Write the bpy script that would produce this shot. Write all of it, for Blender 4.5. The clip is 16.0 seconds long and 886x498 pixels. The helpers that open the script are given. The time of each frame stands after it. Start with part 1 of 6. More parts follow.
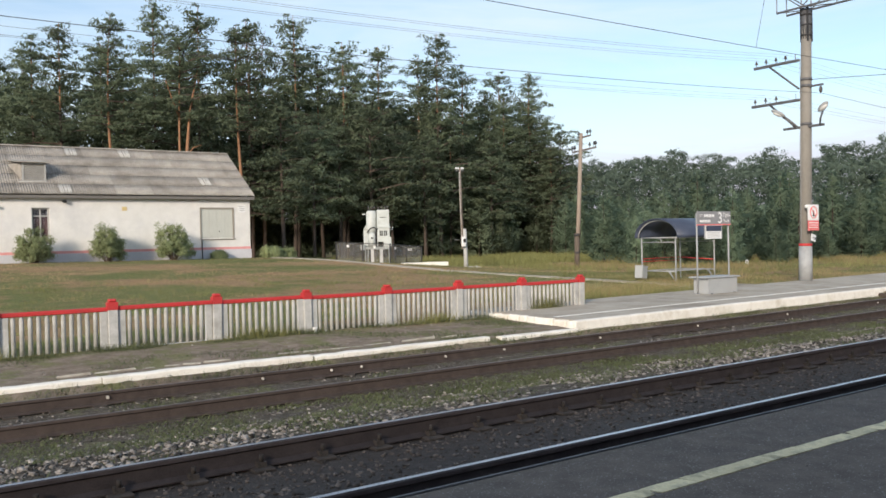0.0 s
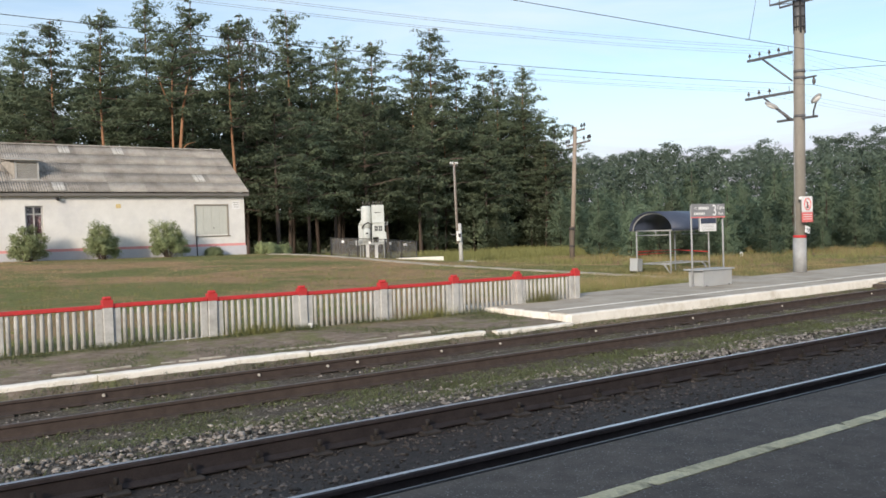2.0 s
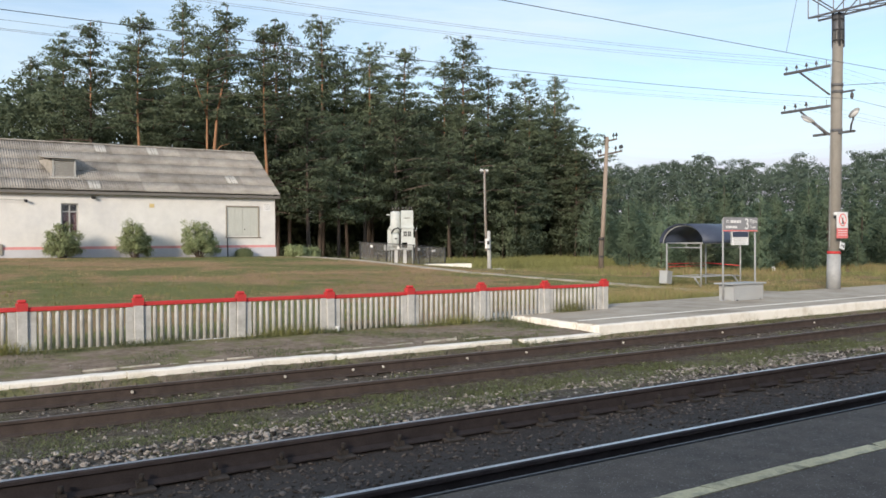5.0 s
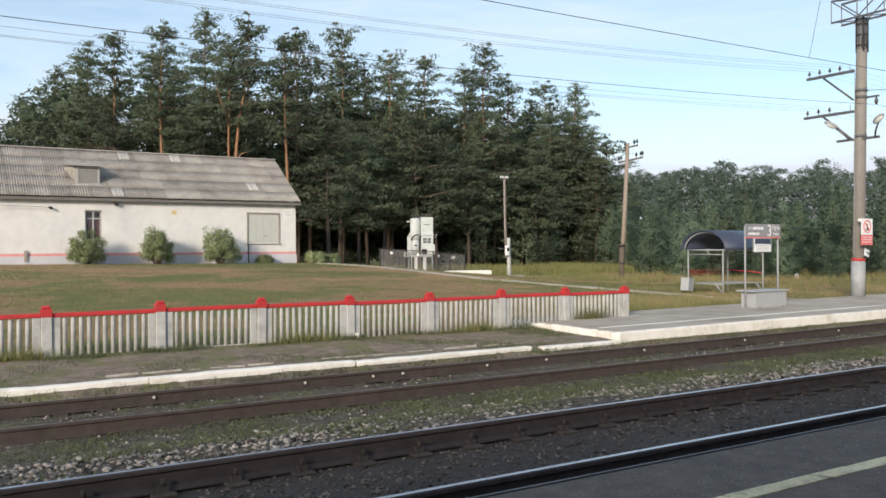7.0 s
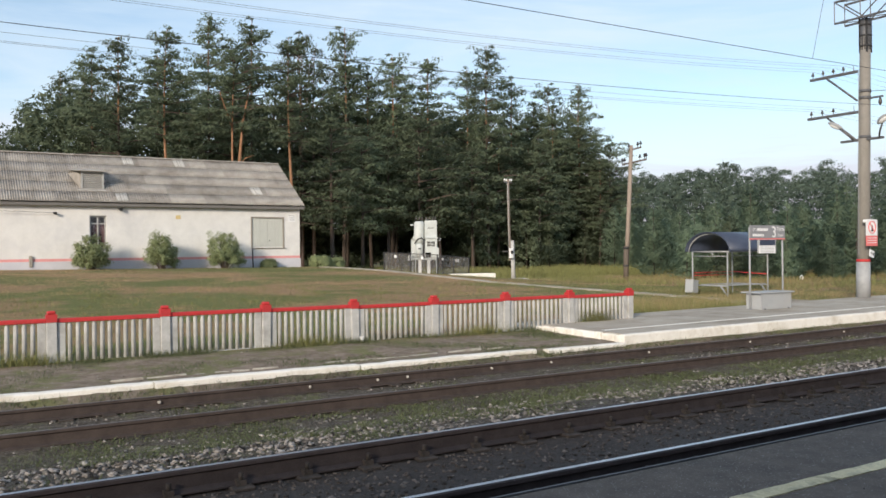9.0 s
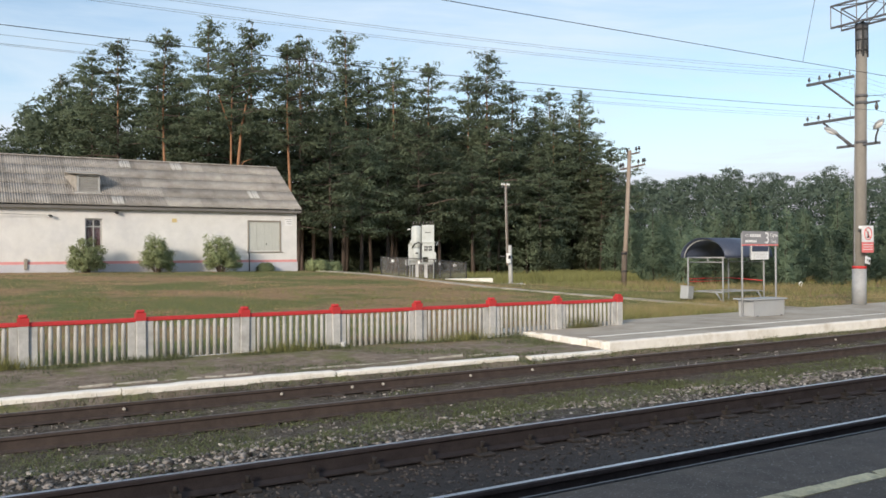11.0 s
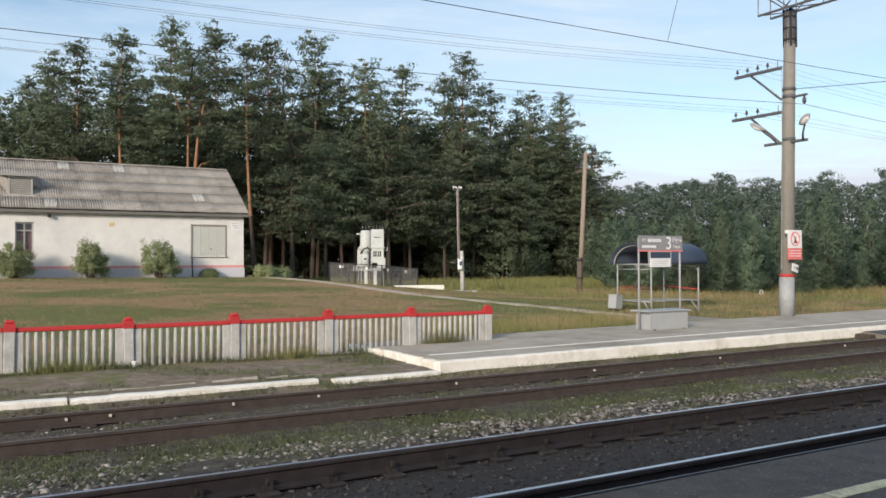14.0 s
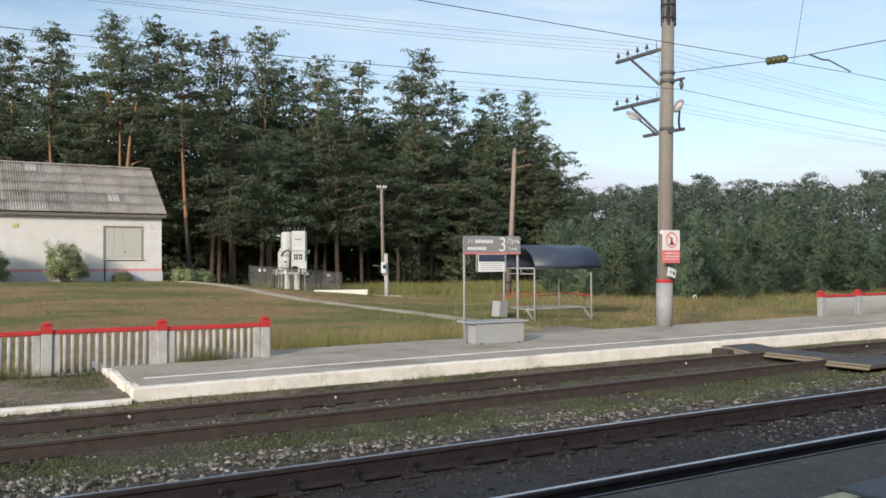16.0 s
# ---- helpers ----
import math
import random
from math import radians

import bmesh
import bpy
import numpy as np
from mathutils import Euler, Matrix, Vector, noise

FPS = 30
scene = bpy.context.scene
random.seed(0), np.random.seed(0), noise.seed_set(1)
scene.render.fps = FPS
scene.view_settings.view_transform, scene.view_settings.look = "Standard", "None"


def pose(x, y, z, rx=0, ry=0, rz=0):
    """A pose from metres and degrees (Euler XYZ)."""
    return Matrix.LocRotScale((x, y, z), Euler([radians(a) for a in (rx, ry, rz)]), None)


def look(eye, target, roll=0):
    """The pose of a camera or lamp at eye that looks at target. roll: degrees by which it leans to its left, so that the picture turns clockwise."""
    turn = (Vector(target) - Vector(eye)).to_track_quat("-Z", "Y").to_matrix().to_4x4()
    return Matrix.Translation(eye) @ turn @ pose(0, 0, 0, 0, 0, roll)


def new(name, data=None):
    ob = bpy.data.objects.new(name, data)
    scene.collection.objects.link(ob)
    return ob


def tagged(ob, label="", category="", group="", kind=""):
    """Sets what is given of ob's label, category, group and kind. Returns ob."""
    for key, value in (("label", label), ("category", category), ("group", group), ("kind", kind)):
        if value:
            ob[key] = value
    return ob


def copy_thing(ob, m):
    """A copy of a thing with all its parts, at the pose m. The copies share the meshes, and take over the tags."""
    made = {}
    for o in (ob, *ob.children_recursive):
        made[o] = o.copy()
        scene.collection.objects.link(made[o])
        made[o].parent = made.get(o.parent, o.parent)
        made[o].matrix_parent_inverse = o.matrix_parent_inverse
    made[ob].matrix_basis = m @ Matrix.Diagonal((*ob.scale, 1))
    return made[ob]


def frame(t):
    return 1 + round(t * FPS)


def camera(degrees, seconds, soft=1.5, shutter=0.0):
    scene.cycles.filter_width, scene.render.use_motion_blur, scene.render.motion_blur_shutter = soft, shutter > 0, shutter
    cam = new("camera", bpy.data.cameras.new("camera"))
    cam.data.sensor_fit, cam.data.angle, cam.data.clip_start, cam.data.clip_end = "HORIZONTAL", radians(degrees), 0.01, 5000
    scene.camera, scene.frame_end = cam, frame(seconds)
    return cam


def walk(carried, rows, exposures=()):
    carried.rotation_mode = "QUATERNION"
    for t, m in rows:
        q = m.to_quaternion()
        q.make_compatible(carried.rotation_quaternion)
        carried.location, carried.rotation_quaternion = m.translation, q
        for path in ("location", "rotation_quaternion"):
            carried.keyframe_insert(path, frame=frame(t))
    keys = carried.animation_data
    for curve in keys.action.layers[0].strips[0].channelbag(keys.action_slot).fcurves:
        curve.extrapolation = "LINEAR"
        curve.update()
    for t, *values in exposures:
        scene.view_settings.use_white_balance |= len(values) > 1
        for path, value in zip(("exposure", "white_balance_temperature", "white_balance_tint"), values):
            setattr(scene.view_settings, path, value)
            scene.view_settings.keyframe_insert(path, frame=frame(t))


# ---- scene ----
cam = camera(56.11, 16.0, soft=1.6)
EYE = 1.622  # camera height over the railheads of the near track
ROWS = [
    (0, 0.0, -34.677, -0.742, 1.292),
    (0.5, 0.0, -34.811, -0.856, 1.467),
    (1, 0.0, -34.94, -0.936, 1.609),
    (1.5, 0.0, -34.983, -1.037, 1.81),
    (2, 0.0, -35.022, -1.112, 1.779),
    (2.5, 0.0, -34.978, -1.17, 0.285),
    (3, 0.0, -34.801, -1.189, 0.311),
    (3.5, 0.0, -34.543, -1.111, 0.011),
    (4, 0.0, -34.099, -0.95, 0.113),
    (6.5, 0.0, -31.859, -0.212, 0.289),
    (7, 0.0, -31.68, -0.141, 0.329),
    (7.5, 0.0, -31.533, -0.062, 0.495),
    (8, 0.0, -31.417, -0.017, 0.59),
    (8.5, 0.0, -31.409, 0.023, 0.637),
    (9, 0.0, -31.408, 0.081, 0.649),
    (9.5, 0.0, -31.341, 0.16, 0.582),
    (10, 0.0509, -31.274, 0.239, 0.514),
    (10.5, 0.2216, -31.206, 0.319, 0.447),
    (11, 0.5126, -31.139, 0.398, 0.379),
    (11.5, 0.9225, -31.072, 0.477, 0.312),
    (12, 1.4384, -30.976, 0.556, 0.281),
    (12.5, 2.0928, -30.877, 0.61, 0.248),
    (13, 2.8653, -30.736, 0.65, 0.328),
    (13.5, 3.7577, -30.707, 0.715, 0.178),
    (14, 4.776, -30.59, 0.781, 0.25),
    (14.5, 5.9128, -30.575, 0.836, 0.26),
    (15, 7.1657, -30.573, 0.877, 0.273),
    (15.5, 8.54, -30.562, 0.926, 0.299),
    (16, 10.0486, -30.534, 0.983, 0.232),
]
walk(cam, [(t, pose(x, 0, EYE, 90 + pitch, roll, yaw)) for t, x, yaw, pitch, roll in ROWS],
     exposures=[(0, 0.37), (4, 0.37), (9, 0.32), (13, 0.27), (16, 0.25)])

# ---- world, sun, exposure ----
SUN_ELEVATION, SUN_AZIMUTH = 18.0, 234.0   # azimuth clockwise from +y
world = bpy.data.worlds.new("evening_sky")
scene.world = world
world.use_nodes = True
wn, wl = world.node_tree.nodes, world.node_tree.links
wn.clear()
w_out = wn.new("ShaderNodeOutputWorld")
w_bg = wn.new("ShaderNodeBackground")
w_bg.inputs["Strength"].default_value = 0.15
sky = wn.new("ShaderNodeTexSky")
sky.sky_type = "NISHITA"
sky.sun_disc = False
sky.sun_elevation = radians(SUN_ELEVATION)
sky.sun_rotation = radians(SUN_AZIMUTH)
sky.air_density, sky.dust_density, sky.ozone_density = 1.0, 0.8, 1.6
# thin high cloud all over the sky, thicker towards the horizon
w_co = wn.new("ShaderNodeTexCoord")
w_map = wn.new("ShaderNodeMapping")
w_map.inputs["Scale"].default_value = (1.3, 1.3, 7.0)
w_map.inputs["Rotation"].default_value = (0.0, radians(9), radians(20))
w_noise = wn.new("ShaderNodeTexNoise")
w_noise.inputs["Scale"].default_value = 1.7
w_noise.inputs["Detail"].default_value = 7.0
w_noise.inputs["Roughness"].default_value = 0.62
w_noise.inputs["Distortion"].default_value = 0.5
w_ramp = wn.new("ShaderNodeValToRGB")
w_ramp.color_ramp.elements[0].position, w_ramp.color_ramp.elements[1].position = 0.36, 0.66
w_ramp.color_ramp.elements[0].color = (0.08, 0.08, 0.08, 1)
w_ramp.color_ramp.elements[1].color = (0.78, 0.78, 0.78, 1)
w_sep = wn.new("ShaderNodeSeparateXYZ")
w_low = wn.new("ShaderNodeMapRange")
w_low.inputs["From Min"].default_value, w_low.inputs["From Max"].default_value = 0.02, 0.17
w_low.inputs["To Min"].default_value, w_low.inputs["To Max"].default_value = 1.0, 0.0
w_add = wn.new("ShaderNodeMath")
w_add.operation, w_add.use_clamp = "ADD", True
w_tone = wn.new("ShaderNodeMix")
w_tone.data_type = "RGBA"
w_tone.inputs[6].default_value = (4.25, 4.95, 5.6, 1)
w_tone.inputs[7].default_value = (4.2, 3.95, 4.5, 1)
w_mix = wn.new("ShaderNodeMix")
w_mix.data_type = "RGBA"
wl.new(w_co.outputs["Generated"], w_map.inputs["Vector"])
wl.new(w_map.outputs["Vector"], w_noise.inputs["Vector"])
wl.new(w_noise.outputs["Fac"], w_ramp.inputs["Fac"])
wl.new(w_co.outputs["Generated"], w_sep.inputs["Vector"])
wl.new(w_sep.outputs["Z"], w_low.inputs["Value"])
wl.new(w_ramp.outputs["Color"], w_add.inputs[0])
wl.new(w_low.outputs["Result"], w_add.inputs[1])
wl.new(w_low.outputs["Result"], w_tone.inputs[0])
wl.new(w_add.outputs["Value"], w_mix.inputs[0])
wl.new(sky.outputs["Color"], w_mix.inputs[6])
wl.new(w_tone.outputs[2], w_mix.inputs[7])
wl.new(w_mix.outputs[2], w_bg.inputs["Color"])
wl.new(w_bg.outputs["Background"], w_out.inputs["Surface"])

sun_data = bpy.data.lights.new("sun", "SUN")
sun_data.energy, sun_data.angle, sun_data.color = 3.3, radians(9.0), (1.0, 0.86, 0.70)
sun = new("sun", sun_data)
_az, _el = radians(SUN_AZIMUTH), radians(SUN_ELEVATION)
SUN_FROM = Vector((math.sin(_az) * math.cos(_el), math.cos(_az) * math.cos(_el), math.sin(_el)))
sun.matrix_world = look(SUN_FROM * 200, (0, 0, 0))


# ---- materials ----
def rgb(c):
    return (c[0], c[1], c[2], 1.0)


def surface(name, low, high, scale=6.0, rough=0.85, bump=0.25, metal=0.0, fine=60.0, grime=None, grime_scale=0.7,
            grime_amount=0.5, each=0.0, spec=0.3, stretch=(1, 1, 1), bump_size=0.01, translucent=0.0, island=0.4, speckle=None, speckle_scale=160.0, speckle_cut=0.66, placed=False):
    """Two colours mixed by a coarse and a fine noise, a third in blotches, value shifts from piece to piece, and fine relief."""
    m = bpy.data.materials.new(name)
    m.use_nodes = True
    nt, n = m.node_tree, m.node_tree.nodes
    b = n["Principled BSDF"]
    b.inputs["Metallic"].default_value = metal
    b.inputs["Specular IOR Level"].default_value = spec
    # placed: the grain runs on from piece to piece, so that alike pieces differ
    at = n.new("ShaderNodeNewGeometry").outputs["Position"] if placed else n.new("ShaderNodeTexCoord").outputs["Object"]
    mp = n.new("ShaderNodeMapping")
    mp.inputs["Scale"].default_value = stretch
    nt.links.new(at, mp.inputs["Vector"])
    n1 = n.new("ShaderNodeTexNoise")
    n1.inputs["Scale"].default_value, n1.inputs["Detail"].default_value, n1.inputs["Roughness"].default_value = scale, 6, 0.65
    n2 = n.new("ShaderNodeTexNoise")
    n2.inputs["Scale"].default_value, n2.inputs["Detail"].default_value = fine, 3
    for k in (n1, n2):
        nt.links.new(mp.outputs["Vector"], k.inputs["Vector"])
    both = n.new("ShaderNodeMix")
    both.inputs[0].default_value = 0.4
    nt.links.new(n1.outputs["Fac"], both.inputs[2])
    nt.links.new(n2.outputs["Fac"], both.inputs[3])
    mr = n.new("ShaderNodeMapRange")
    mr.inputs["From Min"].default_value, mr.inputs["From Max"].default_value = 0.33, 0.67
    nt.links.new(both.outputs[0], mr.inputs["Value"])
    mx = n.new("ShaderNodeMix")
    mx.data_type = "RGBA"
    mx.inputs[6].default_value, mx.inputs[7].default_value = rgb(low), rgb(high)
    nt.links.new(mr.outputs["Result"], mx.inputs[0])
    colour = mx.outputs[2]
    if grime:
        n3 = n.new("ShaderNodeTexNoise")
        n3.inputs["Scale"].default_value, n3.inputs["Detail"].default_value, n3.inputs["Roughness"].default_value = grime_scale, 8, 0.7
        nt.links.new(at, n3.inputs["Vector"])
        g = n.new("ShaderNodeMapRange")
        g.inputs["From Min"].default_value, g.inputs["From Max"].default_value = 0.48, 0.68
        g.inputs["To Max"].default_value = grime_amount
        nt.links.new(n3.outputs["Fac"], g.inputs["Value"])
        mg = n.new("ShaderNodeMix")
        mg.data_type = "RGBA"
        mg.inputs[7].default_value = rgb(grime)
        nt.links.new(g.outputs["Result"], mg.inputs[0])
        nt.links.new(colour, mg.inputs[6])
        colour = mg.outputs[2]
    if speckle:
        n4 = n.new("ShaderNodeTexNoise")
        n4.inputs["Scale"].default_value, n4.inputs["Detail"].default_value = speckle_scale, 1
        nt.links.new(at, n4.inputs["Vector"])
        k4 = n.new("ShaderNodeMapRange")
        k4.inputs["From Min"].default_value, k4.inputs["From Max"].default_value = speckle_cut, speckle_cut + 0.06
        nt.links.new(n4.outputs["Fac"], k4.inputs["Value"])
        m4 = n.new("ShaderNodeMix")
        m4.data_type = "RGBA"
        m4.inputs[7].default_value = rgb(speckle)
        nt.links.new(k4.outputs["Result"], m4.inputs[0])
        nt.links.new(colour, m4.inputs[6])
        colour = m4.outputs[2]
    if each:
        info = n.new("ShaderNodeObjectInfo")
        geo = n.new("ShaderNodeNewGeometry")
        both_r = n.new("ShaderNodeMix")
        both_r.inputs[0].default_value = island
        nt.links.new(info.outputs["Random"], both_r.inputs[2])
        nt.links.new(geo.outputs["Random Per Island"], both_r.inputs[3])
        er = n.new("ShaderNodeMapRange")
        er.inputs["To Min"].default_value, er.inputs["To Max"].default_value = 1 - each, 1 + each
        nt.links.new(both_r.outputs[0], er.inputs["Value"])
        hsv = n.new("ShaderNodeHueSaturation")
        nt.links.new(er.outputs["Result"], hsv.inputs["Value"])
        nt.links.new(colour, hsv.inputs["Color"])
        colour = hsv.outputs["Color"]
    nt.links.new(colour, b.inputs["Base Color"])
    rr = n.new("ShaderNodeMapRange")
    rr.inputs["To Min"].default_value, rr.inputs["To Max"].default_value = max(0.04, rough - 0.1), min(1.0, rough + 0.1)
    nt.links.new(n2.outputs["Fac"], rr.inputs["Value"])
    nt.links.new(rr.outputs["Result"], b.inputs["Roughness"])
    if bump:
        bp = n.new("ShaderNodeBump")
        bp.inputs["Strength"].default_value, bp.inputs["Distance"].default_value = bump, bump_size
        nt.links.new(both.outputs[0], bp.inputs["Height"])
        nt.links.new(bp.outputs["Normal"], b.inputs["Normal"])
    if translucent:
        tr = n.new("ShaderNodeBsdfTranslucent")
        nt.links.new(colour, tr.inputs["Color"])
        ms = n.new("ShaderNodeMixShader")
        ms.inputs[0].default_value = translucent
        out = n["Material Output"]
        nt.links.new(b.outputs[0], ms.inputs[1])
        nt.links.new(tr.outputs[0], ms.inputs[2])
        nt.links.new(ms.outputs[0], out.inputs["Surface"])
    return m


def ground_material():
    """Soil, dry and green turf and trodden earth, mixed by the distance across the tracks (a worn strip by the fence) and noise."""
    m = bpy.data.materials.new("turf_and_soil")
    m.use_nodes = True
    nt, n = m.node_tree, m.node_tree.nodes
    b = n["Principled BSDF"]
    b.inputs["Roughness"].default_value = 0.95
    b.inputs["Specular IOR Level"].default_value = 0.1
    co = n.new("ShaderNodeTexCoord")
    sep = n.new("ShaderNodeSeparateXYZ")
    nt.links.new(co.outputs["Object"], sep.inputs[0])

    def noise_node(scale, detail=6, rough=0.65, stretch=None):
        k = n.new("ShaderNodeTexNoise")
        k.inputs["Scale"].default_value, k.inputs["Detail"].default_value, k.inputs["Roughness"].default_value = scale, detail, rough
        if stretch:
            mp = n.new("ShaderNodeMapping")
            mp.inputs["Scale"].default_value = stretch
            nt.links.new(co.outputs["Object"], mp.inputs[0])
            nt.links.new(mp.outputs[0], k.inputs["Vector"])
        else:
            nt.links.new(co.outputs["Object"], k.inputs["Vector"])
        return k.outputs["Fac"]

    def span(value, a, c, lo=0.0, hi=1.0):
        k = n.new("ShaderNodeMapRange")
        k.inputs["From Min"].default_value, k.inputs["From Max"].default_value = a, c
        k.inputs["To Min"].default_value, k.inputs["To Max"].default_value = lo, hi
        nt.links.new(value, k.inputs["Value"])
        return k.outputs["Result"]

    def mix(f, a, c):
        k = n.new("ShaderNodeMix")
        k.data_type = "RGBA"
        nt.links.new(f, k.inputs[0])
        for s, v in ((6, a), (7, c)):
            if isinstance(v, tuple):
                k.inputs[s].default_value = rgb(v)
            else:
                nt.links.new(v, k.inputs[s])
        return k.outputs[2]

    def math_node(op, a, c):
        k = n.new("ShaderNodeMath")
        k.operation, k.use_clamp = op, True
        for s, v in ((0, a), (1, c)):
            if isinstance(v, float):
                k.inputs[s].default_value = v
            else:
                nt.links.new(v, k.inputs[s])
        return k.outputs[0]

    fine = noise_node(24.0, 4)
    soil = mix(span(noise_node(5.0), 0.35, 0.65), (0.160, 0.124, 0.096), (0.290, 0.235, 0.186))
    soil = mix(span(noise_node(60.0, 2), 0.58, 0.72), soil, (0.30, 0.28, 0.25))
    dry = mix(span(fine, 0.3, 0.7), (0.215, 0.140, 0.078), (0.390, 0.268, 0.156))
    green = mix(span(fine, 0.3, 0.7), (0.098, 0.112, 0.042), (0.205, 0.212, 0.084))
    lush = mix(span(fine, 0.3, 0.7), (0.125, 0.145, 0.040), (0.26, 0.265, 0.080))
    turf = mix(span(noise_node(0.13, 9, 0.66, (0.7, 1.0, 1.0)), 0.47, 0.53), green, dry)
    turf = mix(span(noise_node(1.7, 6, 0.75), 0.56, 0.66, 0.0, 0.7), turf, (0.115, 0.100, 0.052))
    turf = mix(span(noise_node(2.6, 6, 0.75), 0.60, 0.68, 0.0, 0.8), turf, (0.215, 0.235, 0.085))
    far = span(sep.outputs["Y"], 36.0, 50.0)
    field = mix(span(noise_node(0.12, 5, 0.6, (0.6, 1.4, 1.0)), 0.40, 0.56), lush, dry)
    east = math_node("MULTIPLY", far, span(sep.outputs["X"], 24.0, 34.0))
    turf = mix(east, turf, field)
    # between the kerb and the fence the earth is worn bare; turf begins behind the fence
    k = n.new("ShaderNodeMath")
    k.operation = "MULTIPLY_ADD"
    nt.links.new(noise_node(0.9, 5), k.inputs[0])
    k.inputs[1].default_value = 2.6
    nt.links.new(sep.outputs["Y"], k.inputs[2])
    worn = span(k.outputs[0], 16.6, 17.5, 1.0, 0.0)
    spots = span(noise_node(1.6, 6, 0.7), 0.50, 0.62)
    worn_earth = mix(math_node("MULTIPLY", spots, 0.75), soil, green)
    colour = mix(worn, turf, worn_earth)
    dark_soil = mix(span(noise_node(7.0), 0.35, 0.65), (0.058, 0.048, 0.038), (0.150, 0.128, 0.104))
    dark_soil = mix(math_node("MULTIPLY", spots, 0.6), dark_soil, green)
    dark_soil = mix(span(noise_node(34.0, 3, 0.6), 0.52, 0.60), dark_soil, (0.042, 0.036, 0.030))
    dark_soil = mix(span(noise_node(48.0, 2), 0.60, 0.66), dark_soil, (0.27, 0.25, 0.23))
    colour = mix(span(k.outputs[0], 13.7, 14.3, 1.0, 0.0), colour, dark_soil)
    nt.links.new(colour, b.inputs["Base Color"])
    bp = n.new("ShaderNodeBump")
    bp.inputs["Strength"].default_value, bp.inputs["Distance"].default_value = 0.6, 0.05
    nt.links.new(fine, bp.inputs["Height"])
    nt.links.new(bp.outputs["Normal"], b.inputs["Normal"])
    return m


M_GROUND = ground_material()
M_BALLAST_BED = surface("dark_ballast_bed", (0.036, 0.030, 0.028), (0.088, 0.074, 0.066), 14, 0.95, 0.9, fine=45, bump_size=0.05,
                        grime=(0.10, 0.095, 0.09), grime_scale=0.6, grime_amount=0.4)
M_STONE = surface("crushed_granite", (0.110, 0.098, 0.088), (0.340, 0.310, 0.285), 9, 0.9, 0.5, fine=40, each=0.95, island=1.0, grime=(0.06, 0.05, 0.045), grime_scale=3, grime_amount=0.35)
M_STONE_DARK = surface("oily_ballast", (0.056, 0.046, 0.041), (0.170, 0.142, 0.124), 9, 0.85, 0.5, fine=40, each=0.6, island=1.0)
M_STONE_BROWN = surface("brown_grit", (0.055, 0.044, 0.034), (0.15, 0.122, 0.095), 9, 0.95, 0.4, fine=40, each=0.6, island=1.0)
M_ASPHALT = surface("platform_asphalt", (0.080, 0.065, 0.055), (0.165, 0.137, 0.118), 5, 0.9, 0.6, fine=140, bump_size=0.006,
                    grime=(0.075, 0.073, 0.070), grime_scale=1.1, grime_amount=0.35, speckle=(0.26, 0.255, 0.245), speckle_scale=62, speckle_cut=0.655)
M_LINE = surface("worn_road_paint", (0.56, 0.48, 0.29), (0.82, 0.73, 0.49), 7, 0.85, 0.3, fine=70, each=0.12, island=0.0, grime=(0.12, 0.11, 0.08), grime_scale=3.2, grime_amount=0.8)
M_RAIL_SIDE = surface("rusty_rail_side", (0.031, 0.025, 0.026), (0.074, 0.060, 0.059), 6, 0.8, 0.3, fine=90)
M_RAIL_FAR = surface("brown_rail_side", (0.036, 0.028, 0.026), (0.080, 0.062, 0.056), 6, 0.8, 0.3, fine=90)
M_RAIL_TOP = surface("polished_rail_head", (0.42, 0.40, 0.41), (0.58, 0.55, 0.56), 4, 0.30, 0.05, metal=1.0, fine=80)
M_RAIL_DULL = surface("dull_rail_head", (0.10, 0.085, 0.075), (0.17, 0.15, 0.135), 4, 0.5, 0.1, metal=0.5, fine=80)
M_CLIP = surface("greasy_rail_fastening", (0.030, 0.026, 0.024), (0.085, 0.070, 0.060), 9, 0.8, 0.4, fine=70, each=0.35)
M_SLEEPER = surface("tarred_sleeper", (0.022, 0.018, 0.015), (0.060, 0.050, 0.042), 5, 0.9, 0.5, fine=40, stretch=(6, 1, 1), each=0.3)
M_WHITEWASH = surface("whitewash", (0.72, 0.69, 0.63), (0.86, 0.835, 0.78), 4, 0.9, 0.4, fine=50, grime=(0.46, 0.40, 0.30), grime_scale=2.2, grime_amount=0.55, placed=True)
M_PLATFORM = surface("platform_concrete", (0.33, 0.295, 0.245), (0.48, 0.435, 0.37), 1.6, 0.95, 0.4, fine=90, grime=(0.235, 0.20, 0.16), grime_scale=0.55, grime_amount=0.8, spec=0.15)
M_CONCRETE = surface("fence_concrete", (0.36, 0.36, 0.35), (0.52, 0.52, 0.51), 6, 0.9, 0.4, fine=70, grime=(0.22, 0.21, 0.19), grime_scale=2.2, grime_amount=0.5, each=0.08, placed=True)
M_POLE = surface("mast_concrete", (0.18, 0.168, 0.15), (0.27, 0.252, 0.225), 3, 0.9, 0.3, fine=60, stretch=(1, 1, 0.25), grime=(0.17, 0.155, 0.13), grime_scale=1.2)
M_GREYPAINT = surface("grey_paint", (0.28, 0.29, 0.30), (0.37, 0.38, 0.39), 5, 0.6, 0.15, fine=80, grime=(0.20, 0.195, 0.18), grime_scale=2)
M_RED = surface("red_paint", (0.42, 0.028, 0.032), (0.56, 0.050, 0.050), 5, 0.6, 0.2, fine=60, grime=(0.28, 0.05, 0.05), grime_scale=3)
